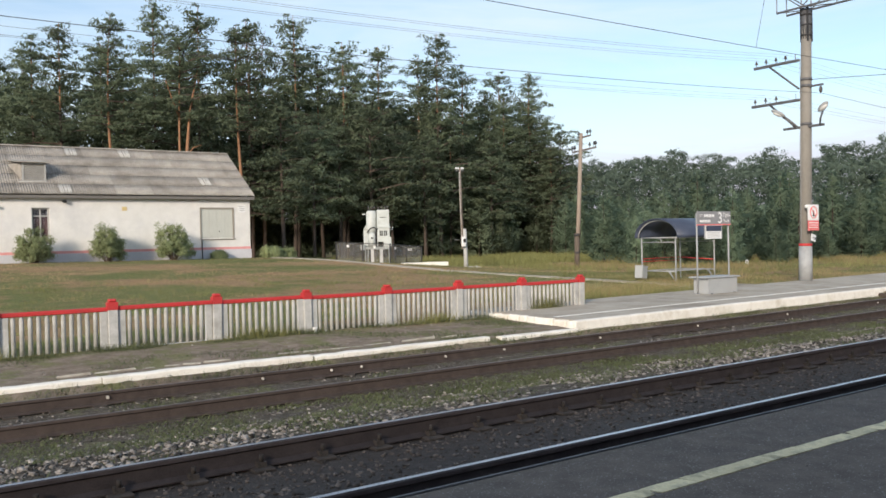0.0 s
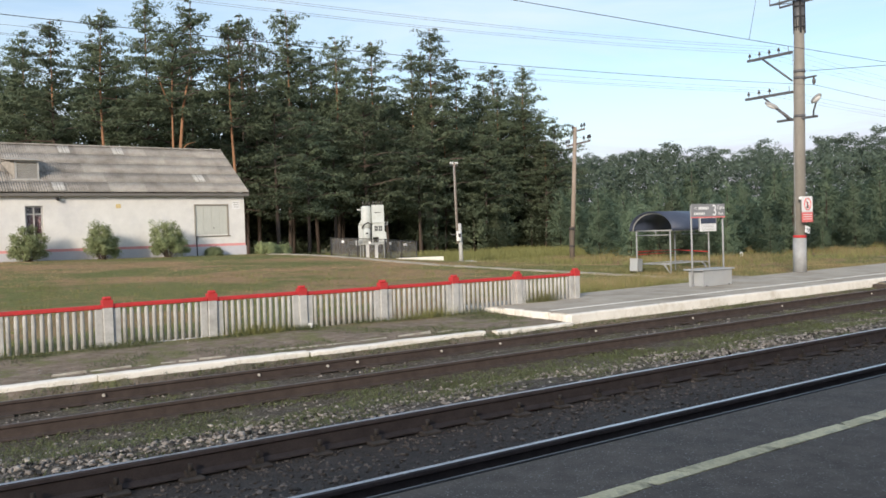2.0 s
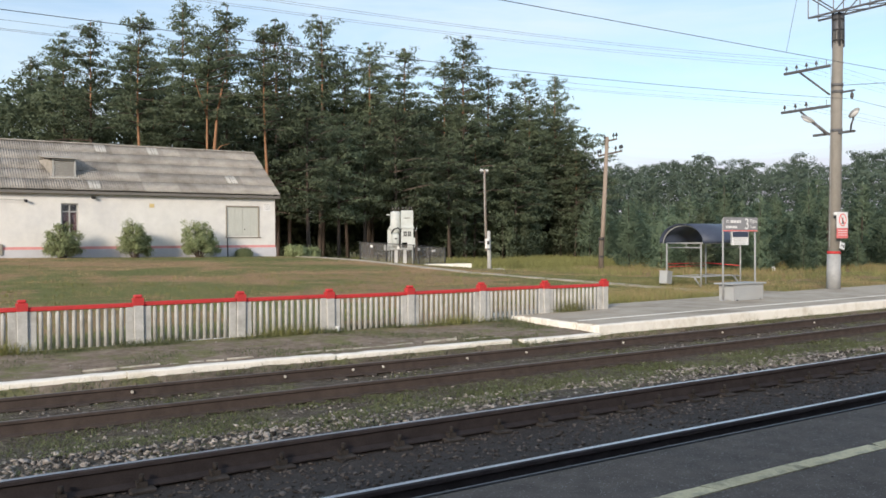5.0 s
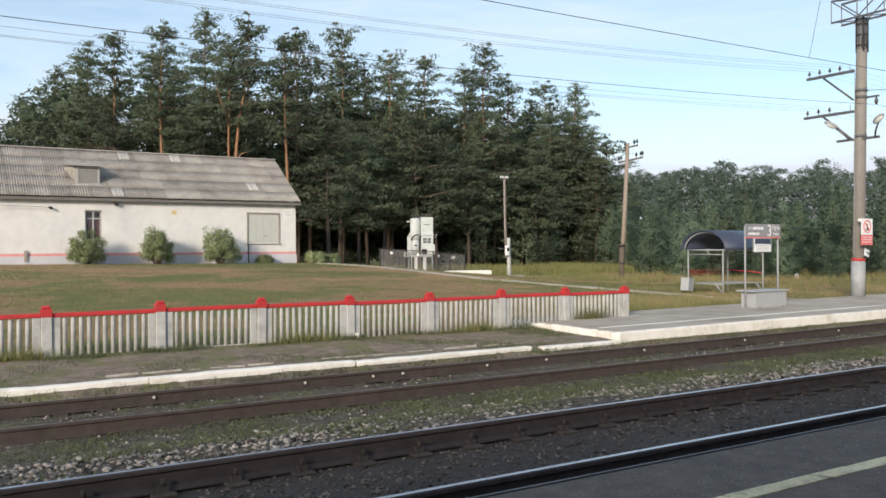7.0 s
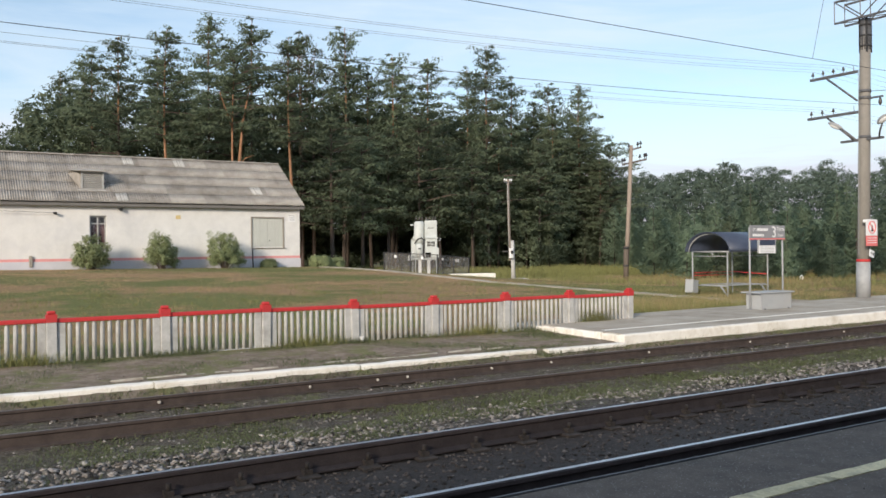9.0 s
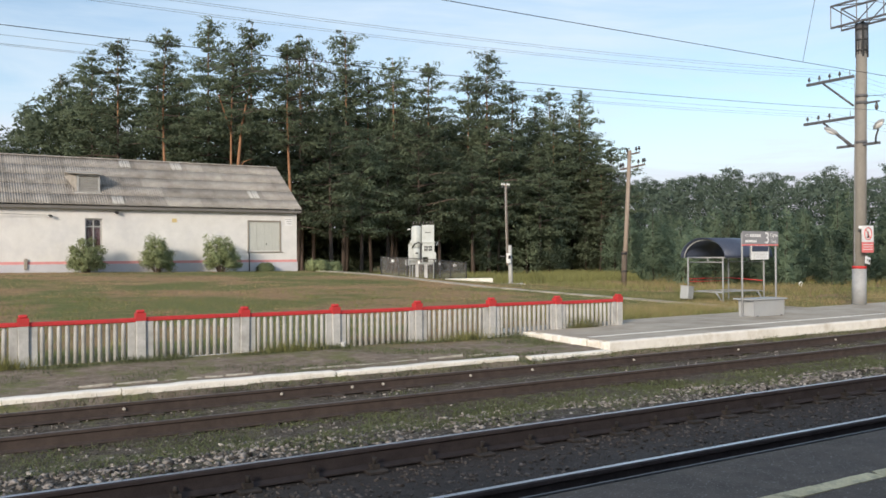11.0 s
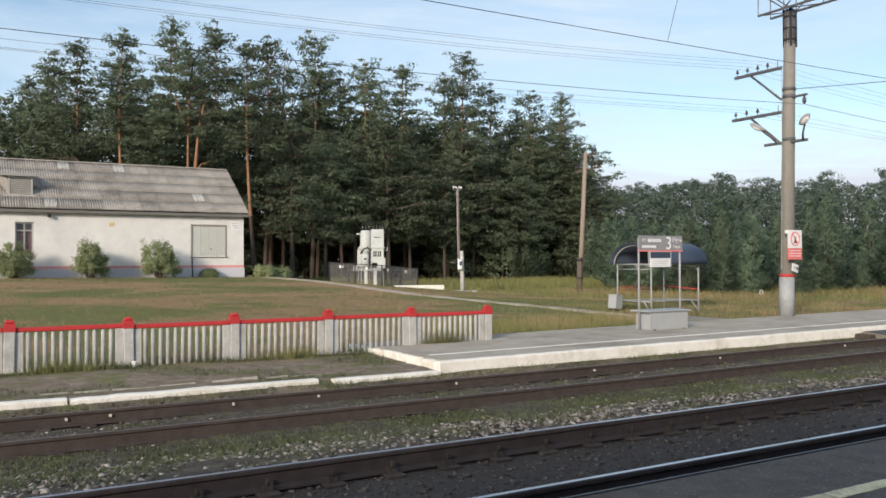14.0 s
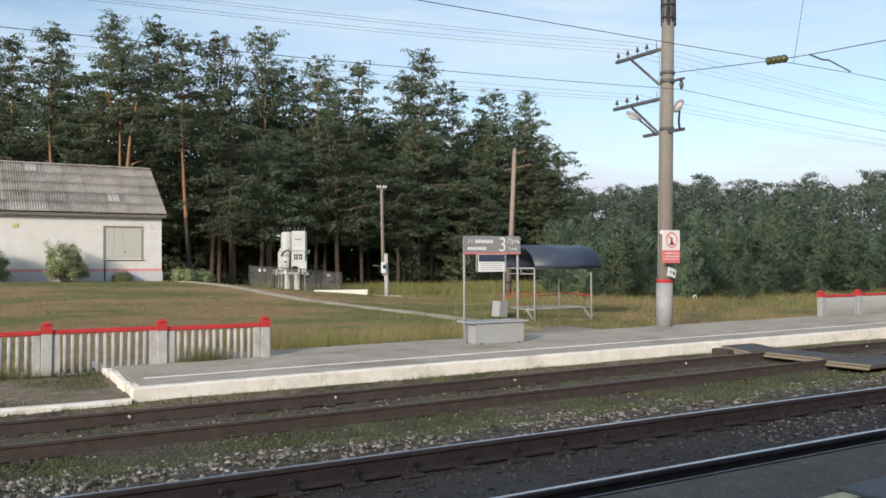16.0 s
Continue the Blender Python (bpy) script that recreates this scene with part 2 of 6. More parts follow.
M_PLASTER = surface("white_plaster", (0.60, 0.59, 0.57), (0.74, 0.73, 0.71), 1.4, 0.9, 0.3, fine=30, grime=(0.50, 0.50, 0.52), grime_scale=0.5, grime_amount=0.5)
M_PLINTH = surface("pale_lilac_plinth", (0.46, 0.46, 0.50), (0.60, 0.60, 0.64), 2, 0.9, 0.3, fine=30, grime=(0.36, 0.36, 0.40), grime_scale=1.0)
M_STRIPE = surface("faded_pink_stripe", (0.60, 0.25, 0.25), (0.72, 0.36, 0.35), 3, 0.9, 0.2, fine=40)
M_ROOF = surface("asbestos_cement", (0.270, 0.250, 0.226), (0.410, 0.385, 0.352), 2.2, 0.95, 0.4, fine=30, grime=(0.185, 0.165, 0.142), grime_scale=0.5, grime_amount=0.75, each=0.17, placed=True, island=0.0)
M_ROOF_NEW = surface("fresh_cement_sheet", (0.52, 0.51, 0.49), (0.64, 0.63, 0.60), 3, 0.9, 0.3, fine=30)
M_OLD_WOOD = surface("weathered_wood", (0.22, 0.195, 0.165), (0.36, 0.33, 0.29), 4, 0.9, 0.5, fine=40, stretch=(8, 8, 0.7))
# weathered wood, darkened in colour for the shadow on the fascia
M_FASCIA = surface("grey_fascia_wood", (0.11, 0.105, 0.10), (0.20, 0.19, 0.18), 4, 0.9, 0.4, fine=40, stretch=(0.5, 8, 8))
M_POLE_WOOD = surface("pole_wood", (0.190, 0.152, 0.124), (0.36, 0.300, 0.250), 3, 0.9, 0.5, fine=40, stretch=(7, 7, 0.4))
M_SHUTTER = surface("pale_shutter_paint", (0.42, 0.43, 0.40), (0.53, 0.54, 0.50), 3, 0.7, 0.3, fine=40, stretch=(5, 1, 0.6), each=0.05)
M_FRAME = surface("dull_frame_paint", (0.30, 0.30, 0.29), (0.42, 0.42, 0.41), 4, 0.6, 0.2)
M_CURTAIN = surface("faded_curtain", (0.075, 0.040, 0.045), (0.15, 0.085, 0.085), 3, 0.9, 0.2, stretch=(6, 6, 0.5))
M_DARK = surface("dark_steel", (0.020, 0.020, 0.022), (0.050, 0.050, 0.052), 6, 0.6, 0.2, fine=70)
M_STEEL = surface("weathered_steel", (0.085, 0.085, 0.09), (0.165, 0.165, 0.172), 5, 0.55, 0.2, metal=0.4, fine=70)
M_KTP = surface("pale_green_enamel", (0.42, 0.45, 0.44), (0.54, 0.57, 0.56), 3, 0.5, 0.1, fine=60, grime=(0.36, 0.37, 0.34), grime_scale=1.6, grime_amount=0.4)
M_WHITE = surface("white_enamel", (0.68, 0.68, 0.68), (0.80, 0.80, 0.80), 5, 0.5, 0.1, fine=70)
M_BLUE = surface("dark_blue_sheet", (0.030, 0.040, 0.070), (0.055, 0.068, 0.105), 3, 0.45, 0.1, fine=40, spec=0.5)
M_SIGN_GREY = surface("grey_sign_face", (0.22, 0.22, 0.23), (0.28, 0.28, 0.29), 3, 0.5, 0.05)
M_BLACK = surface("black_print", (0.015, 0.015, 0.015), (0.03, 0.03, 0.03), 5, 0.6, 0.0)
M_PALE_RED = surface("faded_red_panel", (0.66, 0.15, 0.15), (0.76, 0.22, 0.21), 5, 0.5, 0.05)
M_PORCELAIN = surface("porcelain", (0.045, 0.038, 0.036), (0.10, 0.085, 0.08), 8, 0.25, 0.0, spec=0.6)
M_INSULATOR = surface("green_glass_insulator", (0.05, 0.06, 0.02), (0.12, 0.13, 0.05), 9, 0.2, 0.0, spec=0.6)
# blue-grey of a train window reflection, put into a slab's colour
M_REFLECTION = surface("dark_slab_concrete", (0.10, 0.105, 0.115), (0.16, 0.165, 0.175), 3, 0.85, 0.3, fine=60)
M_TRODDEN = surface("trodden_asphalt", (0.24, 0.205, 0.160), (0.37, 0.32, 0.255), 3, 0.95, 0.4, fine=60, grime=(0.12, 0.105, 0.07), grime_scale=1.2)
M_GRASS_TAN = surface("withered_lawn", (0.30, 0.205, 0.118), (0.52, 0.370, 0.215), 0.8, 0.85, 0.0, fine=5, each=0.45, translucent=0.3, island=1.0, grime=(0.20, 0.205, 0.085), grime_scale=0.45, grime_amount=0.5)
M_CRATE = surface("pale_grey_paint", (0.31, 0.325, 0.335), (0.39, 0.405, 0.415), 3, 0.7, 0.1, fine=60, grime=(0.30, 0.28, 0.25), grime_scale=1.5, grime_amount=0.3)
M_RUBBER = surface("rubber_crossing_mat", (0.055, 0.054, 0.056), (0.105, 0.103, 0.106), 4, 0.8, 0.3, fine=60)
M_TIMBER = surface("worn_timber_edge", (0.15, 0.125, 0.09), (0.36, 0.31, 0.225), 4, 0.9, 0.5, fine=40, stretch=(1, 6, 6))
M_BARK = surface("pine_bark", (0.042, 0.033, 0.028), (0.105, 0.080, 0.066), 5, 0.95, 0.8, fine=30, stretch=(1, 1, 0.35), bump_size=0.04)
M_BARK_ORANGE = surface("orange_pine_bark", (0.20, 0.105, 0.058), (0.36, 0.20, 0.115), 3, 0.9, 0.5, fine=25, stretch=(1, 1, 0.5))
M_NEEDLE = surface("pine_needles", (0.100, 0.132, 0.086), (0.197, 0.240, 0.149), 0.9, 0.8, 0.0, fine=9, each=0.32, translucent=0.45, island=0.15)
M_NEEDLE_YOUNG = surface("young_pine_needles", (0.143, 0.198, 0.136), (0.246, 0.321, 0.213), 0.5, 0.8, 0.0, fine=5, each=0.30, island=0.05, translucent=0.55)
# air haze over the far wood is mixed into this blue-green
M_NEEDLE_FAR = surface("distant_foliage", (0.067, 0.096, 0.074), (0.128, 0.170, 0.128), 0.15, 0.9, 0.0, fine=3, each=0.4, translucent=0.2)
M_LEAF = surface("lilac_leaves", (0.175, 0.215, 0.105), (0.370, 0.420, 0.225), 2.0, 0.7, 0.0, fine=12, each=0.4, translucent=0.35)
M_GRASS = surface("grass_blades", (0.110, 0.122, 0.050), (0.225, 0.235, 0.102), 0.8, 0.8, 0.0, fine=5, each=0.45, translucent=0.3, island=1.0, grime=(0.36, 0.265, 0.145), grime_scale=0.5, grime_amount=0.45)
M_GRASS_LUSH = surface("lush_grass_blades", (0.148, 0.154, 0.057), (0.298, 0.294, 0.118), 0.3, 0.8, 0.0, fine=9, each=0.3, translucent=0.3, island=1.0)
M_WEED = surface("dull_weeds", (0.070, 0.086, 0.040), (0.150, 0.168, 0.084), 0.8, 0.8, 0.0, fine=9, each=0.45, translucent=0.3, island=1.0)
M_GRASS_DRY = surface("dry_grass_blades", (0.205, 0.160, 0.080), (0.385, 0.310, 0.165), 0.8, 0.85, 0.0, fine=9, each=0.35, translucent=0.3)


def glass_material():
    m = bpy.data.materials.new("window_glass")
    m.use_nodes = True
    b = m.node_tree.nodes["Principled BSDF"]
    b.inputs["Base Color"].default_value = (0.9, 0.93, 0.93, 1)
    b.inputs["Roughness"].default_value = 0.05
    b.inputs["Transmission Weight"].default_value = 1.0
    b.inputs["IOR"].default_value = 1.45
    return m


M_GLASS = glass_material()


def mesh_screen_material():
    """Fine wire netting: thin wires with open gaps, as an even weave."""
    m = bpy.data.materials.new("wire_netting")
    m.use_nodes = True
    nt, n = m.node_tree, m.node_tree.nodes
    b = n["Principled BSDF"]
    b.inputs["Base Color"].default_value = (0.20, 0.195, 0.19, 1)
    tr = n.new("ShaderNodeBsdfTransparent")
    ms = n.new("ShaderNodeMixShader")
    ms.inputs[0].default_value = 0.27
    nt.links.new(tr.outputs[0], ms.inputs[1])
    nt.links.new(b.outputs[0], ms.inputs[2])
    nt.links.new(ms.outputs[0], n["Material Output"].inputs["Surface"])
    return m


M_NET = mesh_screen_material()


# ---- builders ----
def part(name, bm, material, parent=None, label="", kind="", at=None):
    """Links a bmesh as one mesh object, under a thing or a part if given."""
    me = bpy.data.meshes.new(name)
    bm.to_mesh(me)
    bm.free()
    for m in (material if isinstance(material, (list, tuple)) else [material]):
        me.materials.append(m)
    ob = new(name, me)
    if parent:
        ob.parent = parent
    if at:
        ob.location = at
    return tagged(ob, label, kind=kind)


def thing(name, at, label, category, group="", turn=0.0, kind=""):
    ob = new(name)
    ob.matrix_basis = pose(*at, 0, 0, turn)
    ob.empty_display_size = 0.2
    return tagged(ob, label, category, group, kind)


def box(bm, x0, y0, z0, x1, y1, z1, bevel=0.0, m=None):
    r = bmesh.ops.create_cube(bm, size=1.0)
    vs = r["verts"]
    bmesh.ops.scale(bm, vec=(x1 - x0, y1 - y0, z1 - z0), verts=vs)
    bmesh.ops.translate(bm, vec=((x0 + x1) / 2, (y0 + y1) / 2, (z0 + z1) / 2), verts=vs)
    if m is not None:
        bmesh.ops.transform(bm, matrix=m, verts=vs)
    if bevel:
        es = list({e for v in vs for e in v.link_edges})
        bmesh.ops.bevel(bm, geom=es, offset=bevel, segments=1, affect="EDGES")
    return bm


def boxed(x0, y0, z0, x1, y1, z1, bevel=0.0):
    return box(bmesh.new(), x0, y0, z0, x1, y1, z1, bevel)


def tube(bm, points, radii, sides=8, cap=True):
    """A tapered tube through points."""
    rings = []
    pts = [Vector(p) for p in points]
    for i, p in enumerate(pts):
        d = (pts[min(i + 1, len(pts) - 1)] - pts[max(i - 1, 0)]).normalized()
        a = d.cross(Vector((0.013, 0.99, 0.1)) if abs(d.y) < 0.9 else Vector((1, 0.05, 0))).normalized()
        c = d.cross(a)
        r = radii[i] if isinstance(radii, (list, tuple)) else radii
        rings.append([bm.verts.new(p + (a * math.cos(k * 2 * math.pi / sides) + c * math.sin(k * 2 * math.pi / sides)) * r) for k in range(sides)])
    for r0, r1 in zip(rings, rings[1:]):
        for k in range(sides):
            f = bm.faces.new((r0[k], r0[(k + 1) % sides], r1[(k + 1) % sides], r1[k]))
            f.smooth = sides > 5
    if cap:
        bm.faces.new(rings[0][::-1])
        bm.faces.new(rings[-1])
    return bm


def tubed(points, radii, sides=8):
    return tube(bmesh.new(), points, radii, sides)


def grid_prism(bm, profile, stations):
    """Extrudes a closed profile of (y, z) along stations of (x, dy, dz)."""
    rings = [[bm.verts.new((x, y + dy, z + dz)) for y, z in profile] for x, dy, dz in stations]
    n = len(profile)
    faces = []
    for r0, r1 in zip(rings, rings[1:]):
        for k in range(n):
            faces.append((k, bm.faces.new((r0[k], r1[k], r1[(k + 1) % n], r0[(k + 1) % n]))))
    bm.faces.new(rings[0])
    bm.faces.new(rings[-1][::-1])
    return faces


def smooth(a, b, v):
    s = min(1.0, max(0.0, (v - a) / (b - a)))
    return s * s * (3 - 2 * s)


def cloud(name, verts, tris, mats, parent=None, label="", category="", kind="", index=None, group="", normals=None):
    """A mesh of many small triangles from arrays, with rounded shading normals if given."""
    me = bpy.data.meshes.new(name)
    me.vertices.add(len(verts))
    me.vertices.foreach_set("co", np.asarray(verts, dtype=np.float32).ravel())
    t = np.asarray(tris, dtype=np.int32)
    me.loops.add(t.size)
    me.loops.foreach_set("vertex_index", t.ravel())
    me.polygons.add(len(t))
    me.polygons.foreach_set("loop_start", np.arange(0, t.size, 3, dtype=np.int32))
    for m in mats:
        me.materials.append(m)
    if index is not None:
        me.polygons.foreach_set("material_index", np.asarray(index, dtype=np.int32))
    me.update(calc_edges=True)
    me.validate()
    if normals is not None:
        me.polygons.foreach_set("use_smooth", np.ones(len(t), dtype=bool))
        me.normals_split_custom_set_from_vertices(np.asarray(normals, dtype=np.float32))
    ob = new(name, me)
    if parent:
        ob.parent = parent
    return tagged(ob, label, category, group, kind)


def far_rail_z(x):
    """The far track climbs a little towards the crossing."""
    return -0.380 + 0.052 * smooth(12.0, 28.0, x)


def platform_z(x):
    return -0.21 + 0.0043 * (max(x, 12.0) - 12.4)


def land(x, y):
    """Ground height over the plan."""
    xc = min(45.0, max(-10.0, x))
    v = smooth(18.0, 52.0, y)
    rise = 0.91 + 0.006 * (22.5 - xc) if xc < 22.5 else max(-0.05, 0.91 - 0.085 * (xc - 22.5))
    turf = -0.26 - 0.004 * xc + v * rise
    bed = -0.200
    lo = -0.562 + (far_rail_z(x) + 0.374)
    if y < 6.9:
        return bed if y > 4.4 else -0.30
    if y < 10.0:
        return bed + (lo - bed) * smooth(6.9, 10.0, y)
    if y < 12.4:
        return lo
    if y < 13.2:
        return lo + (-0.37 - lo) * smooth(12.4, 13.2, y)
    return -0.37 + (turf + 0.37) * smooth(13.2, 16.0, y)


# ---- ground, tracks, platforms ----
def build_ground():
    xs = [-1500, -600, -250, -120, -60, -35] + [-20 + 0.5 * i for i in range(0, 141)] + [52, 55, 60, 68, 80, 100, 130, 180, 260, 420, 800, 1800]
    ys = [-1500, -500, -150, -60, -25, -10, -4, 0, 3.0, 4.3, 4.5] + [4.6 + 0.15 * i for i in range(0, 81)] + [16.9 + 0.6 * i for i in range(1, 66)] + \
         [58, 62, 68, 76, 90, 120, 160, 230, 400, 800, 1800]
    verts, faces = [], []
    for y in ys:
        for x in xs:
            z = land(x, y)
            if 6.9 < y < 60 and -25 < x < 60:
                z += 0.035 * noise.noise((x * 0.7, y * 0.7, 3.0)) + 0.015 * noise.noise((x * 3.1, y * 3.1, 7.0))
            verts.append((x, y, z))
    w = len(xs)
    mats = []
    for j in range(len(ys) - 1):
        for i in range(w - 1):
            a = j * w + i
            faces.append((a, a + 1, a + w + 1, a + w))
            yc = (ys[j] + ys[j + 1]) / 2
            mats.append(1 if 4.2 < yc < 7.3 else 0)
    me = bpy.data.meshes.new("ground")
    me.from_pydata(verts, [], faces)
    me.materials.append(M_GROUND)
    me.materials.append(M_BALLAST_BED)
    me.polygons.foreach_set("material_index", mats)
    me.polygons.foreach_set("use_smooth", [True] * len(faces))
    ob = new("ground", me)
    tagged(ob, "trodden earth and dry patchy turf of a country station", "ground", kind="structure")


build_ground()

RAIL = [(-0.075, -0.18), (0.075, -0.18), (0.075, -0.168), (0.012, -0.145), (0.010, -0.05), (0.036, -0.036), (0.036, -0.010), (0.022, 0.0),
        (-0.024, 0.0), (-0.036, -0.010), (-0.036, -0.036), (-0.010, -0.05), (-0.012, -0.145), (-0.075, -0.168)]


def build_track(y_far, z_of, side, top, label, sleepers_from, sleepers_to, deep=0.18, clips=True):
    t = thing("railway_track", (0, 0, 0), label, "railway track")
    for y in (y_far, y_far - 1.59):
        bm = bmesh.new()
        st = [(x, y, z_of(x)) for x in (-80, -40, -20, -10, 0, 3, 6, 9, 12, 15, 18, 21, 24, 27, 30, 40, 60, 120, 300)]
        for k, f in grid_prism(bm, [(a, b * deep / 0.18) for a, b in RAIL], st):
            f.material_index = 1 if k == 7 else 0
        bmesh.ops.recalc_face_normals(bm, faces=bm.faces)
        part("rail", bm, [side, top], t)
    bm = boxed(-0.125, -1.3, -0.16, 0.125, 1.3, 0.0, 0.02)
    me = part("sleeper", bm, M_SLEEPER, t)
    me.location = (sleepers_from, y_far - 0.795, z_of(sleepers_from) - deep - 0.025)
    bm = boxed(-0.09, -0.18, 0.0, 0.09, 0.18, 0.032, 0.008)
    for s in (-1, 1) if clips else ():
        box(bm, -0.036, s * 0.075 - 0.036, 0.032, 0.036, s * 0.075 + 0.036, 0.075)
        tube(bm, [(0, s * 0.085, 0.075), (0, s * 0.085, 0.128)], 0.02, 6)
    plate = part("tie_plate", bm, M_CLIP, t)
    plate.location = (sleepers_from, y_far, z_of(sleepers_from) - deep - 0.024)
    n = int((sleepers_to - sleepers_from) / 0.545)
    for i in range(1, n):
        x = sleepers_from + i * 0.545
        s = new("sleeper", me.data)
        s.parent = t
        s.matrix_basis = pose(x, y_far - 0.795 + random.uniform(-0.03, 0.03), z_of(x) - deep - 0.025, 0, 0, random.uniform(-1, 1))
        for y in (y_far, y_far - 1.59):
            p = new("tie_plate", plate.data)
            p.parent = t
            p.location = (x, y, z_of(x) - deep - 0.024)
    return t


own_track = build_track(-1.0, lambda x: 0.0, M_RAIL_SIDE, M_RAIL_TOP, "railway track under the standing passenger train", -4, 12)
near_track = build_track(6.38, lambda x: 0.0, M_RAIL_SIDE, M_RAIL_TOP, "railway track with shiny worn railheads in black oily ballast", -4, 60)
far_track = build_track(12.07, far_rail_z, M_RAIL_FAR, M_RAIL_DULL, "brown rusty siding track with weeds between the sleepers", -4, 60, 0.176, False)
M_OLD_DAB = surface("chalky_paint", (0.34, 0.32, 0.29), (0.66, 0.64, 0.60), 30, 0.9, 0.3, fine=90)
for x in (2.66, 4.92, 6.09, 6.64, 8.33, 9.66, 12.15, 15.2, 18.62, 22.86, 28.94, 33.0):
    bm = bmesh.new()
    tube(bm, [(x, 12.052, far_rail_z(x) - 0.083), (x, 12.025, far_rail_z(x) - 0.086)], [0.024, 0.019], 7)
    part("paint_spot", bm, M_OLD_DAB, far_track, "white dab of paint on the rail web")

# island platform by the near track, with its worn white line
slab = part("pavement", boxed(-60, -0.35, -0.5, 120, 4.60, -0.055, 0.02), M_ASPHALT, None, "dark asphalt surface of a low island platform", "structure")
slab["category"] = "pavement"


def ragged_strip(name, x0, x1, y0, y1, z, jag, step, mat, label):
    bm = bmesh.new()
    rows = []
    n = int((x1 - x0) / step)
    for i in range(n + 1):
        x = x0 + i * step
        a = y0 + jag * noise.noise((x * 3.0, 1.0, 0.0)) + 0.3 * jag * noise.noise((x * 13.0, 5.0, 0.0))
        c = y1 + jag * noise.noise((x * 3.0, 9.0, 4.0)) + 0.3 * jag * noise.noise((x * 13.0, 2.0, 4.0))
        zz = z(x) if callable(z) else z
        rows.append([bm.verts.new((x, a, zz - 0.004)), bm.verts.new((x, a, zz)), bm.verts.new((x, c, zz)), bm.verts.new((x, c, zz - 0.004))])
    for p, q in zip(rows, rows[1:]):
        for k in range(3):
            bm.faces.new((p[k], q[k], q[k + 1], p[k + 1]))
    bmesh.ops.recalc_face_normals(bm, faces=bm.faces)
    ob = part(name, bm, mat, None, label, "structure")
    ob["category"] = "painted line"
    return ob


def build_line_blocks():
    """Safety line painted on a course of long edging stones, cracked across and frayed along its edges."""
    t = thing("painted_line_near", (0, 3.68, -0.055), "worn greenish-white painted safety line, cracked across, on asphalt", "painted line", kind="structure")
    r = random.Random(9)
    x = -3.0
    while x < 24.0:
        w = r.choice((0.35, 0.62, 0.88, 1.05)) * r.uniform(0.9, 1.1)
        bm = bmesh.new()
        n = max(4, int(w / 0.06))
        skew = r.uniform(-0.04, 0.04)
        rows = []
        for j in range(n + 1):
            u = x + (w - 0.007) * j / n
            lo = -0.068 + 0.010 * noise.noise((u * 5, 1, 0)) + 0.006 * noise.noise((u * 23, 4, 0))
            hi = 0.068 + 0.010 * noise.noise((u * 5, 9, 4)) + 0.006 * noise.noise((u * 23, 7, 4))
            c = (u - x - w / 2, skew)
            rows.append([bm.verts.new((c[0] + skew * lo / 0.07, lo, -0.02)), bm.verts.new((c[0] + skew * lo / 0.07, lo, 0.007)), bm.verts.new((c[0] + skew * hi / 0.07, hi, 0.007)), bm.verts.new((c[0] + skew * hi / 0.07, hi, -0.02))])
        for p, q in zip(rows, rows[1:]):
            for k in range(3):
                bm.faces.new((p[k], q[k], q[k + 1], p[k + 1]))
        bm.faces.new(rows[0])
        bm.faces.new(rows[-1][::-1])
        bmesh.ops.recalc_face_normals(bm, faces=bm.faces)
        e = part("edging_stone", bm, M_LINE, t)
        e.matrix_basis = pose(x + w / 2, 0, r.uniform(-0.002, 0.002))
        x += w


build_line_blocks()
edging = part("edging_strip", boxed(-60, 4.60, -0.4, 120, 4.625, -0.048), M_STEEL, None, "thin metal edging between asphalt and track", "structure")
edging["category"] = "edging"
# added slab in place of the window-frame reflection beyond the painted line
reflection_patch = part("concrete_step_slab", boxed(15.62, 2.2, -0.2, 19.5, 3.80, -0.02, 0.012), M_REFLECTION, None, "", "")
tagged(reflection_patch, "grey slab standing in for a window reflection over the asphalt platform", "slab")


